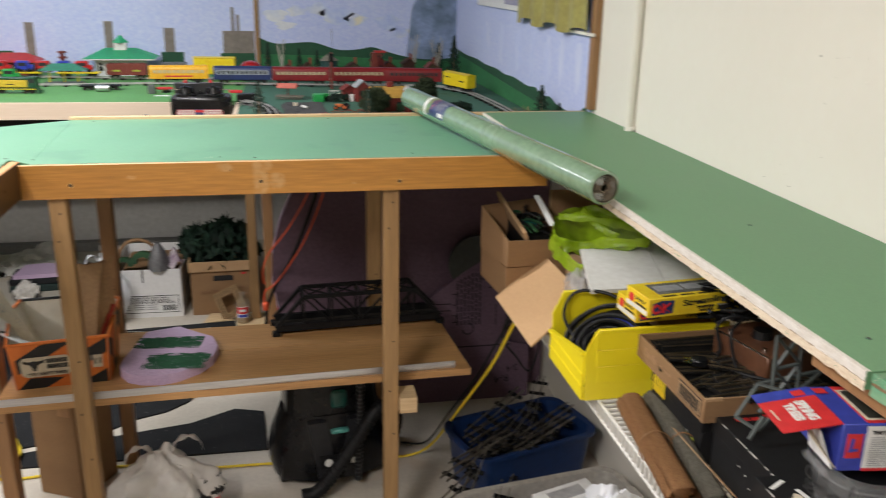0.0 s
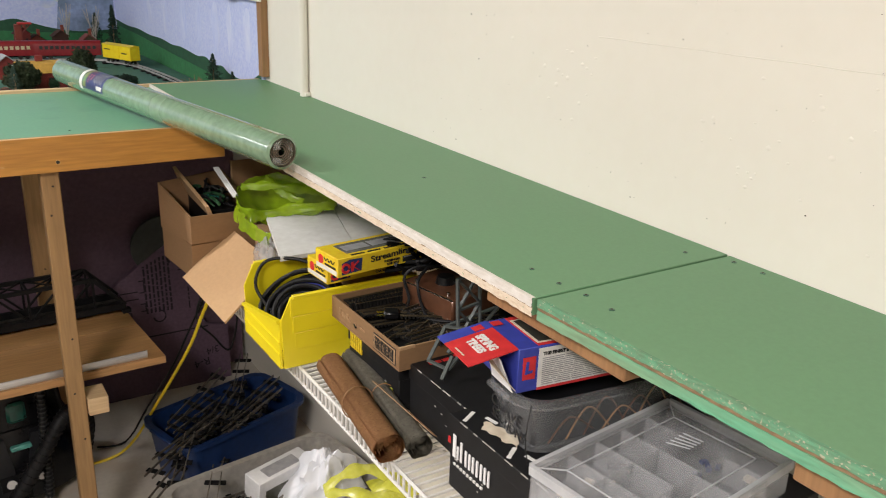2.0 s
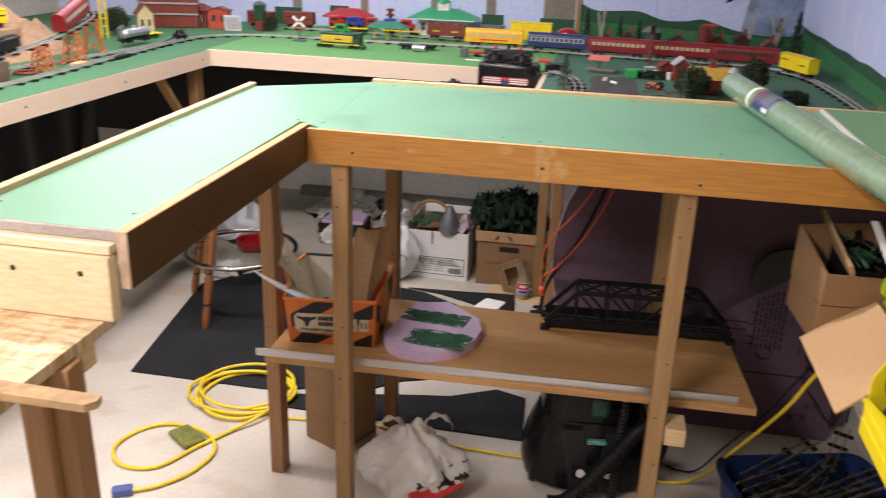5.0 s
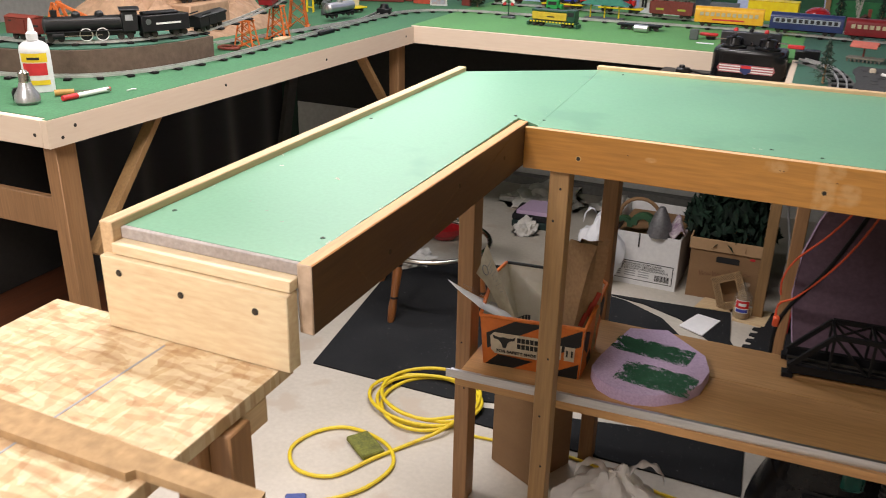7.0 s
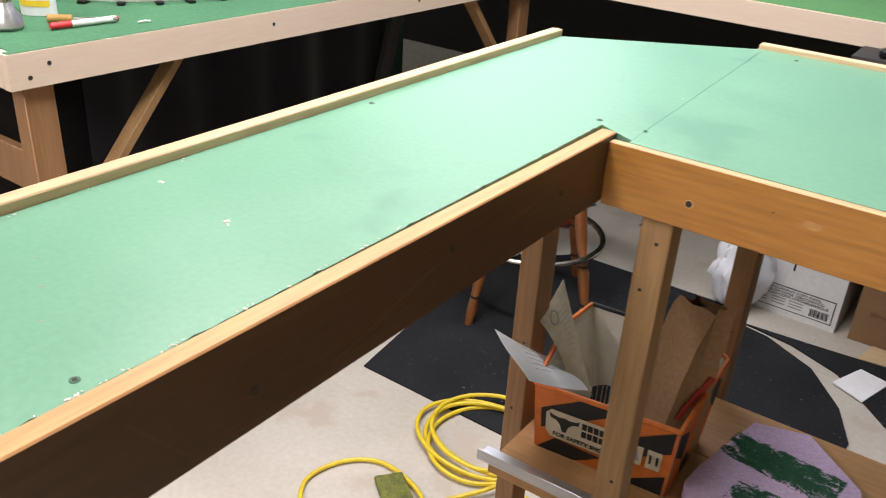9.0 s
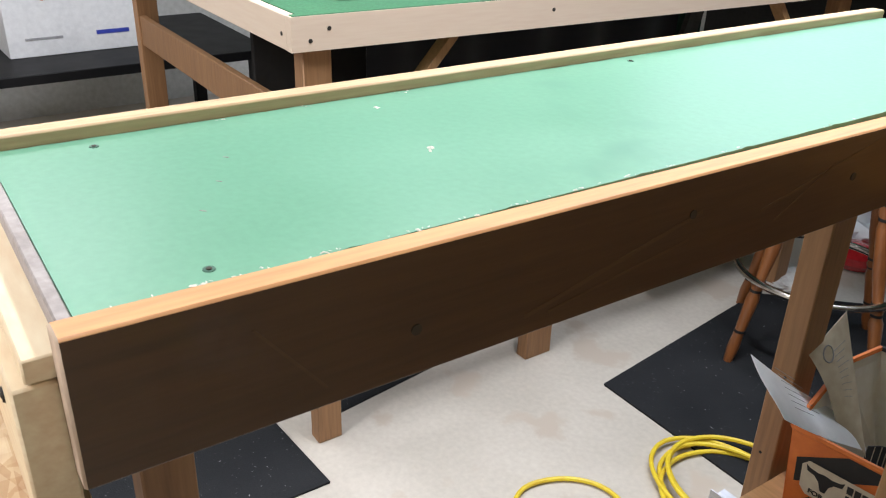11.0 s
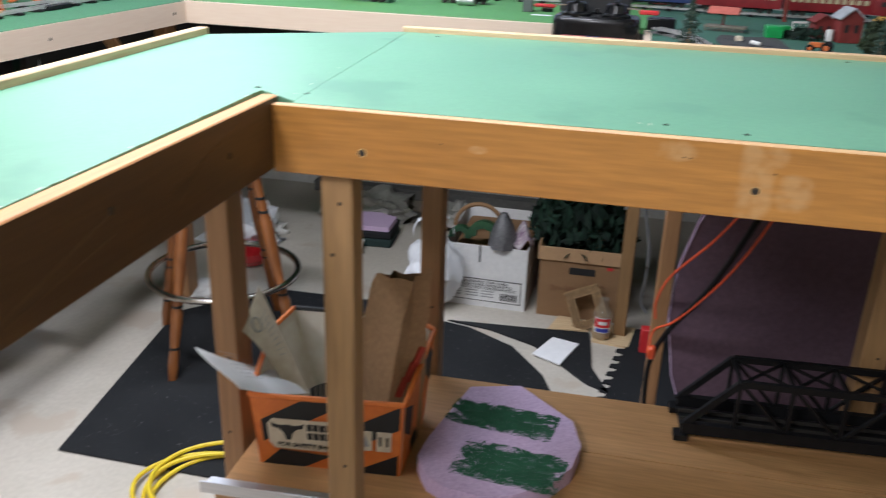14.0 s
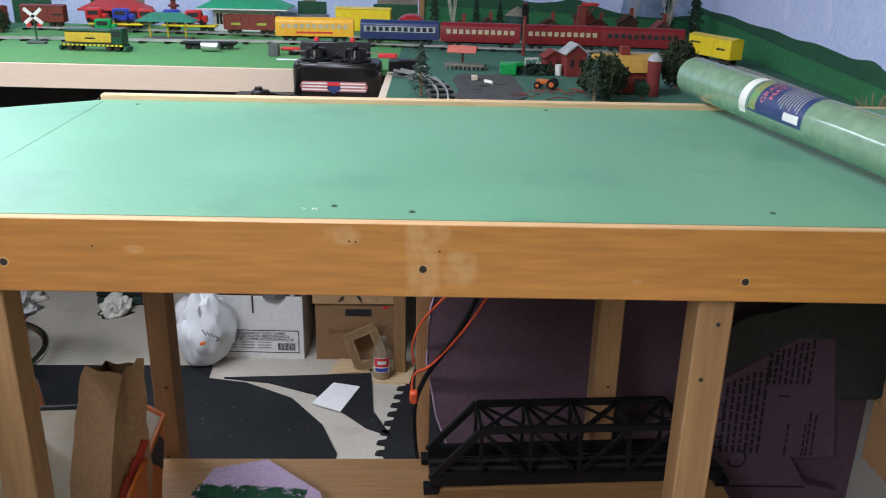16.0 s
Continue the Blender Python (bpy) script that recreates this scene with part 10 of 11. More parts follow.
levels = [(1.0, 0.0), (1.0, 0.088), (0.985, 0.1), (0.95, 0.108), (0.88, 0.112)]
rings = [[bm.verts.new((x * k, y * k, z)) for x, y in rounded(w, d, 0.04, d)] for k, z in levels]
for A, B in zip(rings, rings[1:]):
    for k in range(len(A)):
        bm.faces.new((A[k], A[(k + 1) % len(A)], B[(k + 1) % len(A)], B[k]))
bm.faces.new(rings[0][::-1])
bm.faces.new(rings[-1])
GLOSSB = material("black_bakelite", (0.006, 0.006, 0.007), (0.005, 0.005, 0.006), rough=0.18, scale=10, spec=0.4)
part("case", bm, GLOSSB, tf, "glossy black rounded case")
part("base_rim", prism(nb(), rounded(w + 0.004, d + 0.004, 0.044, d + 0.002), -0.0004, 0.008), BLACKMT, tf)
part("raised_back", box(nb(), (-w + 0.008, 0.034, 0.1121), (w - 0.03, d - 0.004, 0.160), 0.004), DKGREY, tf)
for x in (-0.052, 0.052):
    dial = part("dial", lathe(nb(), [(0.040, 0), (0.040, 0.006), (0.034, 0.010), (0.030, 0.012), (0.026, 0.034), (0.021, 0.038), (0.006, 0.039)], 26, (x, -0.014, 0.112)), GLOSSB, tf)
    part("pointer", box(nb(), (x - 0.005, -0.042, 0.1511), (x + 0.005, 0.004, 0.158), 0.001), BLACKMT, dial)
for x, s in ((-0.062, -1), (0.06, 1)):
    part("lever", strut(nb(), (x - s * 0.01, -0.012, 0.140), (x + s * 0.05, -0.014, 0.137), 0.004), CHROME, tf)
    if s > 0:
        part("lever_grip", box(nb(), (min(x + s * 0.05, x + s * 0.098), -0.025, 0.124), (max(x + s * 0.05, x + s * 0.098), -0.004, 0.136), 0.002), RED, tf)
for x, mt in ((-0.06, RED), (-0.012, BLACKMT), (0.035, RED)):
    part("indicator", lathe(nb(), [(0.007, 0), (0.0075, 0.006), (0.004, 0.012)], 14, (x, 0.044, 0.160)), mt, tf)
part("toggle", cyl(nb(), (0.0, -0.0, 0.118), (0.0, -0.004, 0.132), 0.003, n=8), CHROME, tf)
SALM = material("badge_pink", (0.42, 0.12, 0.13), rough=0.35)
part("badge", prism(nb(), [(-0.082, 0.028), (-0.088, 0.043), (-0.082, 0.058), (0.082, 0.058), (0.088, 0.043), (0.082, 0.028)], d - 0.0002, d + 0.001, Matrix(((1, 0, 0, 0), (0, 0, -1, 0), (0, 1, 0, 0), (0, 0, 0, 1)))), SALM, tf, "pink striped badge")
for z in (0.034, 0.043, 0.052):
    part("badge_stripe", box(nb(), (-0.082, -d - 0.0016, z - 0.0022), (0.082, -d - 0.0009, z + 0.0022)), WHITE, tf)
part("shield", prism(nb(), [(-0.016, 0.06), (0, 0.057), (0.016, 0.06), (0.017, 0.035), (0.0, 0.022), (-0.017, 0.035)], d + 0.0012, d + 0.0024, Matrix(((1, 0, 0, 0), (0, 0, -1, 0), (0, 1, 0, 0), (0, 0, 0, 1)))), LABEL_B, tf, "blue shield mark")
part("shield_band", box(nb(), (-0.016, -d - 0.003, 0.046), (0.016, -d - 0.0022, 0.056)), RED, tf)
ctl = thing("lever_controller", pose(0.165, 3.70, L, 0, 0, 0), "black track controller with a red lever", "switch")
part("case", box(nb(), (-0.02, -0.02, 0), (0.055, 0.03, 0.03), 0.003), BLACKPL, ctl)
solid("dark_shelf_board", box(nb(), (-0.262, 3.552, 0.909), (-0.0899, 3.690, 0.9235), 0.001), material("dark_shelf_face", (0.045, 0.042, 0.038), (0.035, 0.032, 0.03), rough=0.7, scale=20), "narrow dark shelf board beside the transformer", "shelf")
ck = thing("cord_plug", pose(-0.182, 3.585, 0.9240, 0, 0, 12), "black plastic plug and adapter on the dark shelf", "plug")
part("body", box(nb(), (-0.026, -0.016, 0), (0.024, 0.016, 0.022), 0.006), BLACKPL, ck)
part("cap", cyl(nb(), (-0.006, 0.0, 0.0221), (-0.006, 0.0, 0.030), 0.011, 0.009, 14), BLACKPL, ck)
part("cord", tube(nb(), smooth_path([(0.024, 0.004, 0.011), (0.045, 0.012, 0.006), (0.07, 0.004, 0.003), (0.088, 0.02, 0.003)], 5), 0.003, 6), BCORD, ck)

# ---- side arm of the layout ----
BROWNPL = material("brown_painted_plaster", (0.13, 0.085, 0.06), (0.10, 0.065, 0.045), rough=0.85, scale=14, bump=1.0, fine=60, spots=(0.30, 0.26, 0.22), spot_at=0.74, spot_scale=40)
PLATH = 0.066
ramp = thing("raised_platform", (-1.75, 2.6, L), "raised brown plaster platform with track on top", "model scenery")
OR = Vector((-1.75, 2.6, L))
ppts = [(p.x, p.y) for p in smooth_path([(-1.46, 2.80, 0), (-1.475, 2.66, 0), (-1.53, 2.52, 0), (-1.64, 2.40, 0), (-1.80, 2.345, 0), (-2.0, 2.34, 0)], 6)]
poly = ppts + [(-2.0, 2.80)]
part("body", rough_up(prism(nb(), [(x - OR.x, y - OR.y) for x, y in poly], 0, PLATH), 0.002, 40), BROWNPL, ramp)
part("top", prism(nb(), [((x - OR.x) * 0.985 - 0.005, (y - OR.y) * 0.97 + 0.004) for x, y in poly], PLATH + 0.0006, PLATH + 0.003), DECK2, ramp, "green painted top")
Z2 = L + PLATH + 0.0032
track([(-2.0, 2.42, Z2), (-1.82, 2.425, Z2), (-1.68, 2.47, Z2), (-1.58, 2.56, Z2), (-1.53, 2.68, Z2), (-1.50, 2.80, Z2)], "raised track on the brown platform")
track([(-1.50, 2.80, Z2), (-1.485, 3.0, Z2 + 0.02), (-1.50, 3.2, Z2 + 0.045), (-1.56, 3.42, Z2 + 0.065), (-1.70, 3.62, Z2 + 0.07)], "elevated track climbing over orange trestles")


def trestle(m, h, label="orange plastic lattice trestle pier"):
    th = thing("trestle_pier", m, label, "toy trestle", "orange trestle piers")
    for sx in (-1, 1):
        for sy in (-1, 1):
            part("post", strut(nb(), (sx * 0.034, sy * 0.022, 0.0), (sx * 0.018, sy * 0.012, h), 0.005), ORT, th)
        part("cap", box(nb(), (-0.026, sx * 0.012 - 0.004, h - 0.005), (0.026, sx * 0.012 + 0.004, h), 0.001), ORT, th)
    for sy in (-1, 1):
        for k in range(3):
            z0, z1 = h * k / 3, h * (k + 1) / 3
            w0, w1 = 0.034 - 0.016 * k / 3, 0.034 - 0.016 * (k + 1) / 3
            part("lattice", strut(nb(), (-w0, sy * 0.019, z0), (w1, sy * 0.016, z1), 0.003), ORT, th)
            part("lattice", strut(nb(), (w0, sy * 0.019, z0), (-w1, sy * 0.016, z1), 0.003), ORT, th)
    for sx in (-1, 1):
        part("foot", box(nb(), (sx * 0.034 - 0.008, -0.028, 0), (sx * 0.034 + 0.008, 0.028, 0.005), 0.001), ORT, th)
    return th


trestle(pose(-1.485, 3.0, L, 0, 0, 5), PLATH + 0.0225)
trestle(pose(-1.50, 3.2, L, 0, 0, 10), PLATH + 0.047)
trestle(pose(-1.60, 3.48, L, 0, 0, 25), PLATH + 0.068)
solid("wood_chip_block", box(nb(), (-1.475, 3.13, L), (-1.44, 3.19, L + 0.014), 0.001), RAW_X, "small raw wood block by the trestle", "wood block")
solid("red_ring", tube(nb(), [(-1.52 + 0.035 * math.cos(a * 0.3142), 2.95 + 0.025 * math.sin(a * 0.3142), L + 0.006) for a in range(20)], 0.005, 8, True), BROWNR2, "dark red ring lying on the deck", "model part")

# steam locomotive and tender
LOCO = material("locomotive_black", (0.014, 0.014, 0.015), (0.010, 0.010, 0.011), rough=0.4, scale=12, coat=0.0, spec=0.3)
lc = thing("steam_locomotive", pose(-1.635, 2.51, Z2 + 0.0115, 0, 0, 48), "black model steam locomotive with bright wheel rims", "locomotive")
part("boiler", cyl(nb(), (-0.12, 0, 0.045), (0.075, 0, 0.045), 0.0215, n=24), LOCO, lc)
part("smokebox_door", lathe(nb(), [(0.0215, 0), (0.017, 0.005), (0.006, 0.008)], 22, m=Matrix.Translation((-0.12, 0, 0.045)) @ Matrix.Rotation(radians(-90), 4, "Y")), DKGREY, lc)
part("cab", box(nb(), (0.0755, -0.024, 0.022), (0.118, 0.024, 0.078), 0.002), LOCO, lc)
part("cab_roof", rounded_body(0.027, 0.0, 0.003, 0.052, 0.006), LOCO, lc).location = (0.098, 0, 0.0782)
part("cab_window", box(nb(), (0.085, -0.0247, 0.052), (0.105, -0.0238, 0.068)), GREYP, lc)
part("running_board", box(nb(), (-0.125, -0.026, 0.026), (0.0754, 0.026, 0.0285), 0.0005), LOCO, lc)
part("frame", box(nb(), (-0.12, -0.012, 0.012), (0.11, 0.012, 0.0255), 0.001), LOCO, lc)
part("chimney", cyl(nb(), (-0.095, 0, 0.065), (-0.095, 0, 0.083), 0.008, 0.0095, 14), LOCO, lc)
for x in (-0.04, 0.02):
    part("dome", lathe(nb(), [(0.012, 0), (0.012, 0.008), (0.007, 0.014), (0.001, 0.015)], 14, (x, 0, 0.0645)), LOCO, lc)
for s in (-1, 1):
    for x in (-0.02, 0.022):
        part("driving_wheel", cyl(nb(), (x, s * 0.0135, 0.0175), (x, s * 0.018, 0.0175), 0.0175, n=26), LOCO, lc)
        part("wheel_rim", tube(nb(), [(x + 0.0165 * math.cos(a * 0.2618), s * 0.0183, 0.0175 + 0.0165 * math.sin(a * 0.2618)) for a in range(24)], 0.0014, 6, True), WHITE, lc, "bright white wheel rim")
    part("side_rod", strut(nb(), (-0.085, s * 0.0215, 0.0165), (0.022, s * 0.0215, 0.0165), 0.003, 0.002), CHROME, lc)
    part("cylinder", cyl(nb(), (-0.105, s * 0.018, 0.018), (-0.075, s * 0.018, 0.018), 0.0095, n=16), LOCO, lc)
    for x in (-0.11, -0.085, 0.07, 0.095):
        part("small_wheel", cyl(nb(), (x, s * 0.0115, 0.009), (x, s * 0.015, 0.009), 0.009, n=14), STEEL, lc)
    for z in (0.057,):
        part("handrail", cyl(nb(), (-0.11, s * 0.0225, z), (0.07, s * 0.0225, z), 0.0008, n=6), STEEL, lc)
part("cowcatcher", prism(nb(), [(0, -0.02), (0.0, 0.02), (-0.022, 0.0)], 0.002, 0.014, Matrix.Translation((-0.125, 0, 0))), DKGREY, lc)
tn = thing("tender", pose(-1.525, 2.665, Z2 + 0.0115, 0, 0, 66), "black model tender with a white line of print", "train car")
part("body", box(nb(), (-0.072, -0.023, 0.017), (0.072, 0.023, 0.062), 0.002), LOCO, tn)
part("coal", rough_up(box(nb(), (-0.06, -0.017, 0.0621), (0.045, 0.017, 0.07), 0.003), 0.003, 90), BLACKMT, tn)
for s in (-1, 1):
    part("print_bar", box(nb(), (-0.03, s * 0.0236 - 0.0006, 0.036), (0.045, s * 0.0236 + 0.0006, 0.041)), WHITE, tn)
    part("badge", cyl(nb(), (-0.052, s * 0.0225, 0.045), (-0.052, s * 0.0242, 0.045), 0.008, n=14), GREYTR, tn)
truck(tn, -0.045)
truck(tn, 0.045)
boxcar(pose(-1.80, 2.43, Z2 + 0.0115, 0, 0, 2), BROWNR2, "red-brown model caboose on the raised track", 0.10, 0.045)
boxcar(pose(-1.497, 2.83, Z2 + 0.0125, 0, -4, 92), LOCO, "black model gondola on the raised track", 0.13, 0.03)
coach(pose(-1.515, 3.24, Z2 + 0.061, 0, -12, 102), CARR, None, WINC, "maroon model coach on the climbing track", 0.24)
tk = thing("tank_car", at_track(-1.56, 3.72, 85), "silver model tank car on the siding", "train car")
part("tank", cyl(nb(), (-0.08, 0, 0.038), (0.08, 0, 0.038), 0.020, n=22), ALU, tk)
for x, q in ((-0.08, -90), (0.08, 90)):
    part("tank_end", lathe(nb(), [(0.020, 0), (0.016, 0.005), (0.004, 0.008)], 20, m=Matrix.Translation((x, 0, 0.038)) @ Matrix.Rotation(radians(q), 4, "Y")), ALU, tk)
part("dome", cyl(nb(), (0, 0, 0.055), (0, 0, 0.068), 0.011, n=16), ALU, tk)
part("frame", box(nb(), (-0.088, -0.018, 0.013), (0.088, 0.018, 0.018), 0.001), BLACKMT, tk)
truck(tk, -0.055)
truck(tk, 0.055)
flatcar(pose(-1.62, 3.93, L + 0.002, 0, 0, 70), CARYB, "yellow model work car near the tank car", 0.12)
for x, y in ((-1.68, 3.80), (-1.70, 3.86)):
    solid("grey_figurine_block", lathe(nb(), [(0.012, 0), (0.016, 0.01), (0.010, 0.03), (0.013, 0.05), (0.004, 0.06)], 10, (x, y, L)), GREYTR, "grey plastic accessory post", "model part")
ctl2 = thing("black_controller", pose(-1.47, 3.93, L, 0, 0, 20), "black dial controller beside the track", "switch")
part("case", box(nb(), (-0.03, -0.022, 0), (0.03, 0.022, 0.028), 0.003), BLACKPL, ctl2)
part("dial", cyl(nb(), (0, 0, 0.028), (0, 0, 0.045), 0.02, 0.015, 18), BLACKPL, ctl2)
solid("track_switch_arm", box(nb(), (-1.43, 3.33, L), (-1.41, 3.43, L + 0.012), 0.002), BLACKMT, "black switch motor beside the track", "switch")

# glue bottle, bulb, screwdriver, marker
gl = thing("glue_bottle", pose(-1.555, 2.235, L, 0, 0, 35), "white glue bottle with yellow and red label", "bottle")
BOT = material("white_bottle_plastic", (0.78, 0.79, 0.80), rough=0.3, scale=8)
bm = nb()
bmesh.ops.create_cone(bm, cap_ends=True, segments=32, radius1=0.036, radius2=0.036, depth=0.10, matrix=Matrix.Translation((0, 0, 0.05)))
lathe(bm, [(0.036, 0.1001), (0.034, 0.112), (0.024, 0.121), (0.012, 0.125)], 32)
bmesh.ops.scale(bm, vec=(1, 0.62, 1), verts=bm.verts[:])
part("body", bm, BOT, gl)
part("cap", lathe(nb(), [(0.0135, 0.1251), (0.0135, 0.142), (0.008, 0.147), (0.005, 0.168), (0.0025, 0.178)], 18), BOT, gl)
fl = lambda z0, z1, k, a0=-2.3, a1=-0.84: [(k * 0.036 * math.cos(a), k * 0.0224 * math.sin(a), z) for z in (z0, z1) for a in [a0 + (a1 - a0) * i / 10 for i in range(11)]]


def wrap_label(z0, z1, k, mat, a0=-2.5, a1=-0.64):
    bm = nb()
    v = [bm.verts.new(p) for p in fl(z0, z1, k, a0, a1)]
    for i in range(10):
        bm.faces.new((v[i], v[i + 1], v[12 + i], v[11 + i]))
    return part("label", bm, mat, gl)


wrap_label(0.018, 0.095, 1.02, WHITE)
wrap_label(0.074, 0.096, 1.035, YELLOW)
wrap_label(0.042, 0.072, 1.035, RED, -2.4, -0.75)
wrap_label(0.018, 0.030, 1.035, YELLOW)
wrap_label(0.080, 0.086, 1.045, BLACKP, -2.0, -1.2)
bb = thing("light_bulb", pose(-1.475, 2.125, L, 0, 0, 0), "silver reflector light bulb standing face down", "light bulb")
part("reflector", lathe(nb(), [(0.024, 0.0), (0.029, 0.006), (0.028, 0.02), (0.017, 0.038), (0.0135, 0.05)], 24), ALU, bb)
part("screw_base", lathe(nb(), [(0.013, 0.0501), (0.0138, 0.054), (0.0125, 0.058), (0.0138, 0.062), (0.0125, 0.066), (0.013, 0.072), (0.006, 0.078)], 18), CHROME, bb)
solid("black_puck", lathe(nb(), [(0.016, 0), (0.017, 0.015), (0.012, 0.025)], 16, (-1.53, 2.15, L)), BLACKPL, "small round black puck beside the bulb", "model part")
sd = thing("screwdriver", pose(-1.447, 2.24, L + 0.008, 0, 0, 49), "screwdriver with a yellow wooden handle", "screwdriver")
part("grip", cyl(nb(), (-0.045, 0, 0), (0.0, 0, 0), 0.008, 0.0075, 12), material("amber_handle", (0.45, 0.26, 0.07), rough=0.35), sd)
part("shaft", cyl(nb(), (0.0, 0, 0), (0.085, 0, 0), 0.0025, n=8), CHROME, sd)
mk = thing("marker_pen", pose(-1.41, 2.235, L + 0.007, 0, 0, 82), "red and white marker pen", "pen")
part("barrel", cyl(nb(), (-0.02, 0, 0), (0.07, 0, 0), 0.006, n=12), WHITE, mk)
part("cap", cyl(nb(), (-0.06, 0, 0), (-0.02, 0, 0), 0.0065, 0.007, 12), RED, mk)
part("end", cyl(nb(), (0.07, 0, 0), (0.075, 0, 0), 0.0055, n=12), RED, mk)
solid("twist_tie", tube(nb(), [(-1.365, 2.33, L + 0.002), (-1.36, 2.345, L + 0.004), (-1.358, 2.355, L + 0.002)], 0.002, 5), WHITE, "small white tie on the deck", "tie")

# far clutter on the side arm
cr = thing("toy_crane", pose(-1.86, 2.60, L, 0, 0, 20), "orange plastic toy crane car", "toy crane")
part("base", box(nb(), (-0.05, -0.03, 0), (0.05, 0.03, 0.05), 0.003), BLACKMT, cr)
for a, b in (((-0.04, -0.02, 0.05), (0.0, -0.02, 0.16)), ((0.04, -0.02, 0.05), (0.0, -0.02, 0.16)), ((-0.04, 0.02, 0.05), (0.0, 0.02, 0.16)), ((0.04, 0.02, 0.05), (0.0, 0.02, 0.16)), ((-0.03, -0.02, 0.08), (0.03, -0.02, 0.08)), ((0, 0, 0.16), (0.11, 0, 0.11)), ((0, 0, 0.12), (0.1, 0, 0.10)), ((-0.03, -0.02, 0.08), (0.02, -0.02, 0.12))):
    part("girder", strut(nb(), a, b, 0.008), ORT, cr)
MTN = material("crumpled_brown_paper", (0.42, 0.27, 0.17), (0.33, 0.20, 0.12), rough=0.85, scale=10, bump=0.5)


def mountain(m, rx, ry, h, seed, label):
    bm = sheet(nb(), 26, 20, lambda u, v: ((u - 0.5) * 2 * rx, (v - 0.5) * 2 * ry, max(0.0, h * (1 - (2 * u - 1) ** 2) * (1 - (2 * v - 1) ** 2) * (1 + 0.6 * noise.noise(Vector((u * 5, v * 5, seed))) + 0.5 * abs(noise.noise(Vector((u * 11, v * 11, seed))))))))
    return solid("paper_mountain", bm, MTN, label, "model scenery", m=m, soft=False)


mountain(pose(-1.95, 3.0, L), 0.26, 0.20, 0.17, 3.0, "crumpled brown paper mountain")
mountain(pose(-1.90, 3.35, L), 0.22, 0.20, 0.13, 7.0, "crumpled brown paper mountain")
boxcar(pose(-1.78, 3.12, L + 0.115, 0, 0, 80), CARYB, "yellow model car on the paper mountain", 0.16, 0.045)
solid("brown_ledge", box(nb(), (-1.86, 3.02, L), (-1.72, 3.23, L + 0.1148), 0.004), MTN, "brown ledge under the yellow car", "model scenery")
gable_house("model_house", pose(-1.72, 4.08, L, 0, 0, 40), 0.07, 0.07, 0.09, 0.04, material("cream_house", (0.62, 0.52, 0.28), rough=0.7), BROWNR2, "cream model house with a steep roof")
bush(pose(-1.80, 3.98, L), 0.06, 0.13, MOSS, "mossy green model bush", 15, 400)
crn = thing("yellow_gantry", pose(-1.78, 3.85, L), "yellow lattice gantry tower", "model part")
for sx in (-1, 1):
    part("post", strut(nb(), (sx * 0.015, 0, 0), (sx * 0.012, 0, 0.30), 0.006), CARYB, crn)
for k in range(9):
    part("rung", strut(nb(), (-0.015, 0, 0.02 + 0.032 * k), (0.015, 0, 0.02 + 0.032 * k), 0.004), CARYB, crn)
ob = thing("shop_front", pose(-1.72, 4.36, L, 0, 0, 18), "dark brown model storefront with pale shelves", "model building")
part("wall", box(nb(), (-0.16, -0.03, 0), (0.12, 0.03, 0.16), 0.002), BROWNR2, ob)
for z in (0.06, 0.11):
    part("ledge", box(nb(), (-0.16, -0.038, z), (0.12, -0.0302, z + 0.008)), GREYP, ob)
gable_house("model_house", pose(-1.50, 4.40, L, 0, 0, 10), 0.10, 0.06, 0.09, 0.01, material("orange_red_house", (0.50, 0.07, 0.03), rough=0.6), BROWNR2, "orange-red flat model shop")
ps = thing("picture_card", pose(-1.40, 4.34, L, 12, 0, 8), "small printed picture card leaning on a shop", "card")
part("card", box(nb(), (-0.045, -0.0015, 0), (0.035, 0.0015, 0.075)), WHITE, ps)
part("picture", box(nb(), (-0.038, -0.0022, 0.008), (0.028, -0.0014, 0.066)), material("card_print", (0.35, 0.5, 0.65), (0.6, 0.35, 0.3), rough=0.5, scale=50), ps)
gt2 = thing("green_tower", (-1.30, 4.42, L), "dark green model tower with a flat roof", "model building")
part("shaft", box(nb(), (-0.025, -0.02, 0.05), (0.025, 0.02, 0.12), 0.002), DGREEN, gt2)
part("legs", box(nb(), (-0.02, -0.015, 0.0), (0.02, 0.015, 0.05), 0.001), BROWNR2, gt2)
part("roof", lathe(nb(), [(0.038, 0), (0.02, 0.012), (0.003, 0.018)], 4, (0, 0, 0.12)), GREYTR, gt2)
bush(pose(-1.24, 4.40, L), 0.04, 0.08, MOSS, "mossy green model bush", 16, 260)

# under the side arm
DARKW = wood("dark_veneer", (0.13, 0.042, 0.018), (0.05, 0.018, 0.009), "y", 0.4, 0.3, 30)
solid("veneer_panel", box(nb(), (-2.42, 2.06, 0.3005), (-1.395, 3.2, 0.313), 0.001), DARKW, "dark red-brown veneer panel on the lower rail", "panel")
# Cloth made wider and nearly black, to stand in for under-arm shade.
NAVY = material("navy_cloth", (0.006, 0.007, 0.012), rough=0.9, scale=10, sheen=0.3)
cl = thing("hanging_cloth", (-1.75, 3.1, 0.3), "navy cloth hanging under the layout, widened and blackened for the shade there", "cloth")
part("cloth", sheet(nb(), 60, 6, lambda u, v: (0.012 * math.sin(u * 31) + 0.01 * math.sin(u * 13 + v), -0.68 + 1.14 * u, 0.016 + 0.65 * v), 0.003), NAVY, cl)
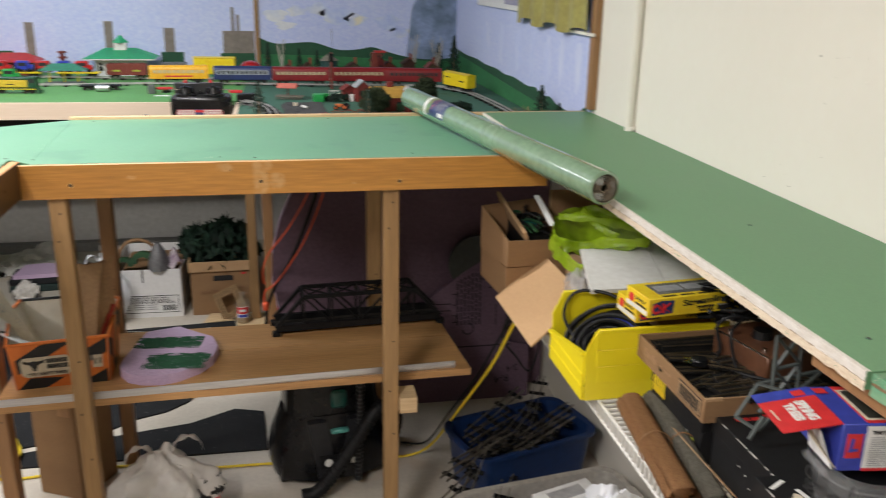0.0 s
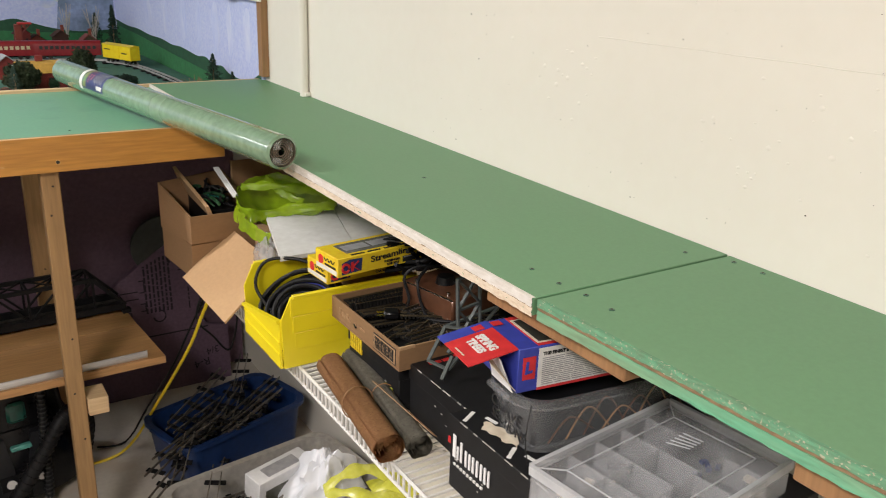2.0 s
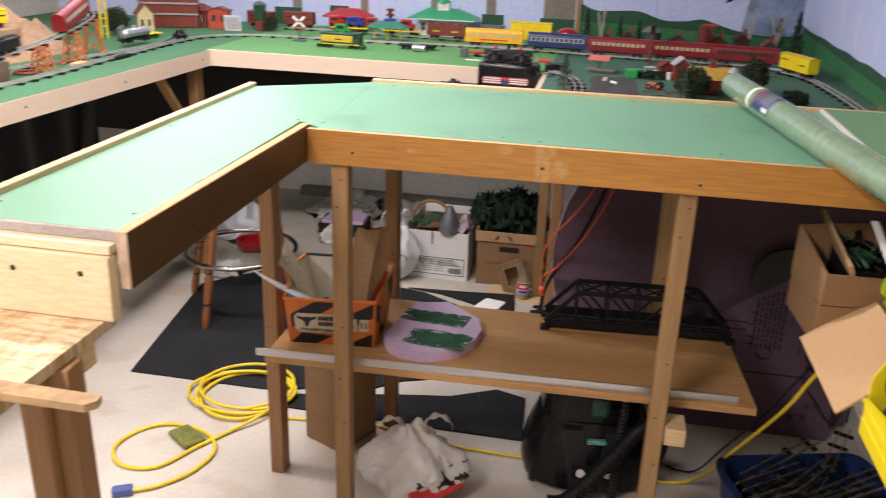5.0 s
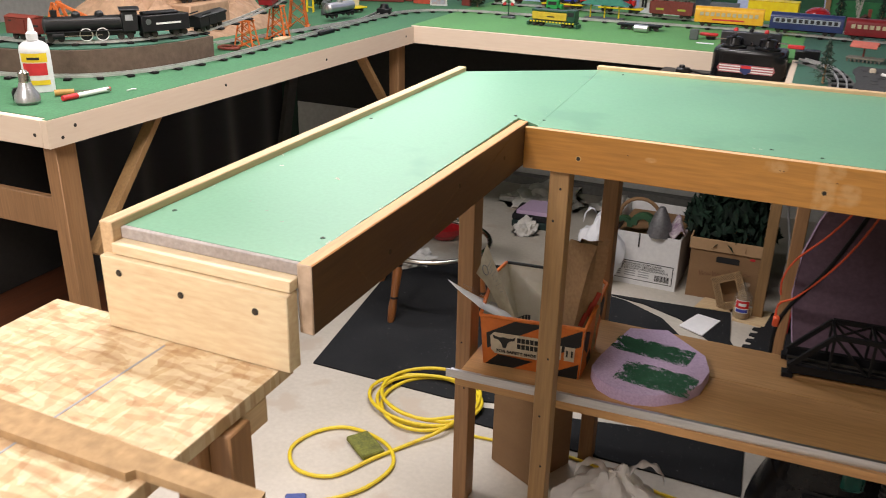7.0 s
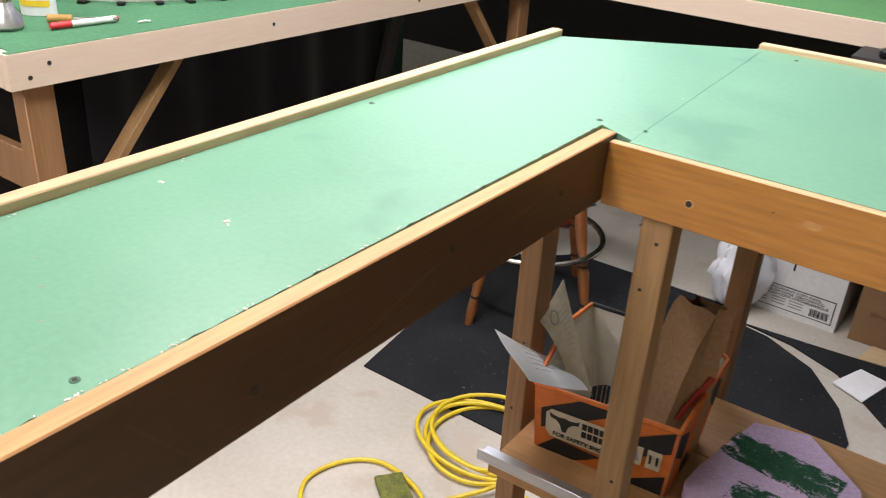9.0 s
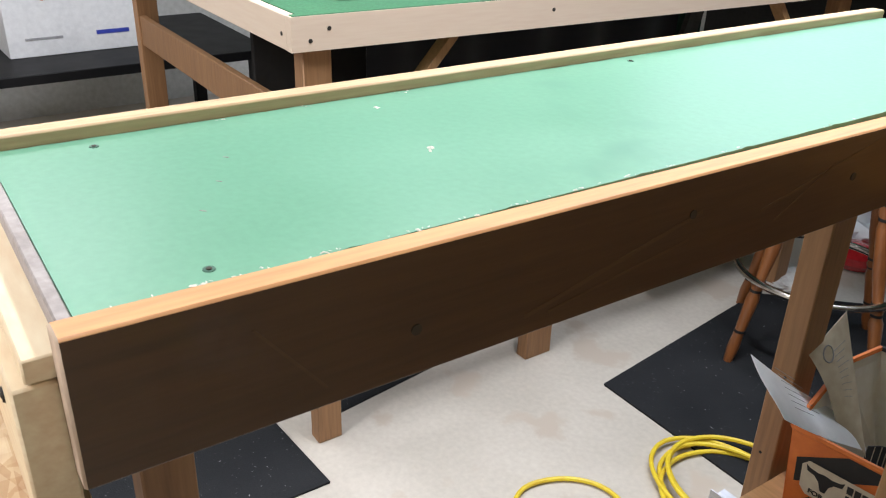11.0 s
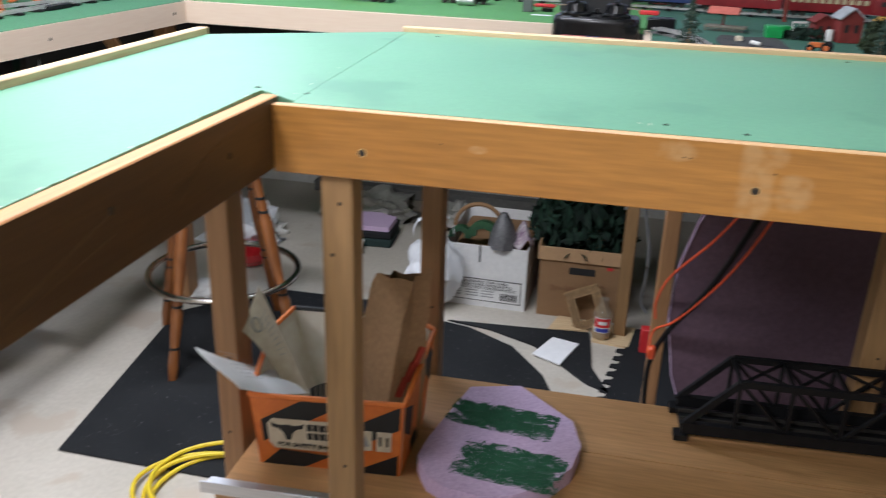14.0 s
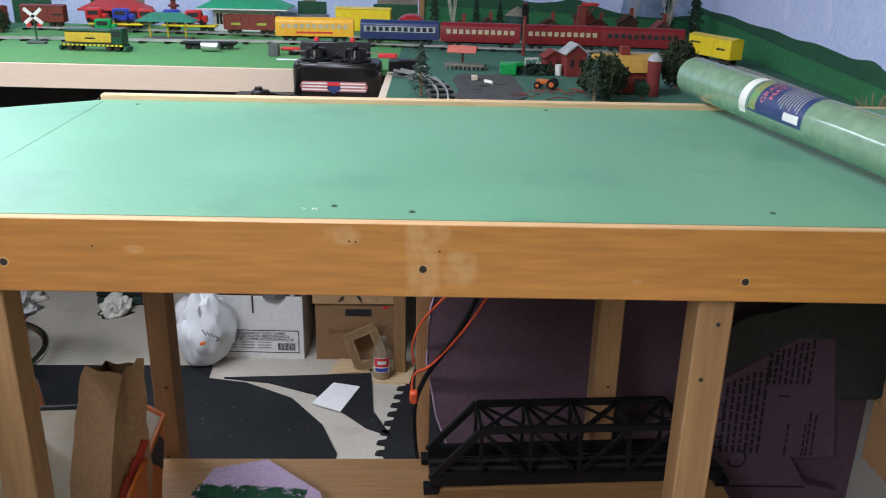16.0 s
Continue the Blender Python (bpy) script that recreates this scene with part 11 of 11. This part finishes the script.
# Added dark board that stands in for shade beneath the arm.
solid("dark_hardboard", box(nb(), (-1.95, 2.2, 0.3135), (-1.93, 2.62, L - 0.0165), 0.001), material("dark_board", (0.02, 0.018, 0.017), rough=0.8), "dark board added in place of the shade under the side arm", "panel")
solid("green_hardboard", box(nb(), (-1.80, 3.58, 0.0), (-1.78, 3.72, L - 0.0165), 0.001), material("deep_green_board", (0.008, 0.05, 0.03), rough=0.7), "deep green board standing under the layout", "panel")
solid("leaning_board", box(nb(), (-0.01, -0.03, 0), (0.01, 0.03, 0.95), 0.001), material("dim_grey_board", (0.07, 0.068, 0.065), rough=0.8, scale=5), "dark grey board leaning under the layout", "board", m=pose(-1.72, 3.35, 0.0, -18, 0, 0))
# Added dark board that takes the place of shade on the far wall.
solid("dark_hardboard", box(nb(), (-2.55, 4.70, 0.36), (0.1, 4.712, L - 0.0165), 0.001), material("wall_shade_board", (0.03, 0.027, 0.025), (0.024, 0.021, 0.02), rough=0.8, scale=5), "dark board added in place of the shade on the wall under the layout", "board")
lidp = thing("green_edged_board", pose(-1.305, 3.14, 0.3005, 0, 0, 0), "white board with a green edge resting on the lower rail", "board")
part("board", box(nb(), (-0.09, 0, 0.0), (0.0, 0.6, 0.014), 0.001), WHITEB, lidp)
part("edge", box(nb(), (0.0001, 0, 0.0), (0.004, 0.6, 0.014)), PLANTG, lidp)

# white box far behind
wb = thing("white_shipping_box", pose(-3.42, 2.06, 0.505, 0, 0, 92), "large white cardboard box with orange print", "cardboard box")
part("body", box(nb(), (-0.26, -0.16, 0), (0.26, 0.16, 0.36), 0.002), WHITEB, wb)
for k in range(4):
    x = -0.12 + 0.06 * k
    part("print_mark", tube(nb(), [(x + 0.018 * math.cos(a * 0.5236), -0.161, 0.22 + 0.02 * math.sin(a * 0.5236)) for a in range(12)], 0.004, 5, True), ORANGE, wb)
part("print_bar", box(nb(), (0.05, -0.162, 0.06), (0.17, -0.1595, 0.075)), BLUE, wb)
part("print_bar", box(nb(), (-0.2, -0.162, 0.06), (-0.07, -0.1595, 0.068)), GREYP, wb)
lt = thing("low_dark_table", (-3.4, 2.1, 0), "low dark table behind the layout", "table")
part("tabletop", box(nb(), (-0.4, -0.6, 0.47), (0.4, 0.6, 0.5048), 0.003), BLACKMT, lt)
for x in (-0.36, 0.36):
    for y in (-0.55, 0.55):
        part("leg", box(nb(), (x - 0.025, y - 0.025, 0), (x + 0.025, y + 0.025, 0.47), 0.002), BLACKMT, lt)

# ---- plywood end and OSB side table ----
OSB = osb_flakes("osb_board")
pe = thing("plywood_end_panel", (-0.4, 1.415, 0.95), "pale plywood end panel screwed to the table", "panel")
OP = Vector((-0.4, 1.415, 0.95))
part("panel", box(nb(), Vector((-0.540, 1.409, 0.9536)) - OP, Vector((-0.272, 1.4315, 1.051)) - OP, 0.0015), PLY, pe)
for x, z in ((-0.512, 1.032), (-0.42, 1.022), (-0.315, 1.024)):
    screw(x, 1.4089, z, (0, -1, 0), 0.0045, pe, OP)
ot = thing("osb_table", (-0.44, 1.0, 0), "low side table topped with raw OSB sheet", "table")
OT = Vector((-0.44, 1.0, 0))
part("tabletop", box(nb(), Vector((-0.66, 0.35, 0.935)) - OT, Vector((-0.288, 1.438, 0.953)) - OT, 0.001), OSB, ot)
part("pencil_line", box(nb(), Vector((-0.447, 0.4, 0.9529)) - OT, Vector((-0.444, 1.40, 0.9534)) - OT), GREYP, ot)
part("leg", box(nb(), Vector((-0.343, 1.285, 0)) - OT, Vector((-0.307, 1.325, 0.9349)) - OT, 0.002), LEG_D, ot)
part("leg", box(nb(), Vector((-0.3068, 1.300, 0)) - OT, Vector((-0.277, 1.338, 0.9349)) - OT, 0.002), LEG_D, ot, "brown stud doubling the leg")
part("cross_block", box(nb(), Vector((-0.322, 1.3385, 0.900)) - OT, Vector((-0.289, 1.385, 0.9349)) - OT, 0.002), RAW_Y, ot)
part("leg", box(nb(), Vector((-0.64, 1.285, 0)) - OT, Vector((-0.60, 1.325, 0.9349)) - OT, 0.002), LEG_D, ot)
solid("chipboard_offcut", prism(nb(), [(-0.24, -0.02), (-0.02, -0.02), (-0.015, -0.012), (0.105, -0.012), (0.115, 0.0), (0.112, 0.013), (-0.24, 0.02)], 0, 0.010), material("chipboard", (0.40, 0.26, 0.13), (0.30, 0.19, 0.09), rough=0.8, scale=80, bump=0.4), "narrow brown chipboard offcut lying on the OSB table", "wood scrap", m=pose(-0.284, 1.204, 0.9535, 0, 0, 0))
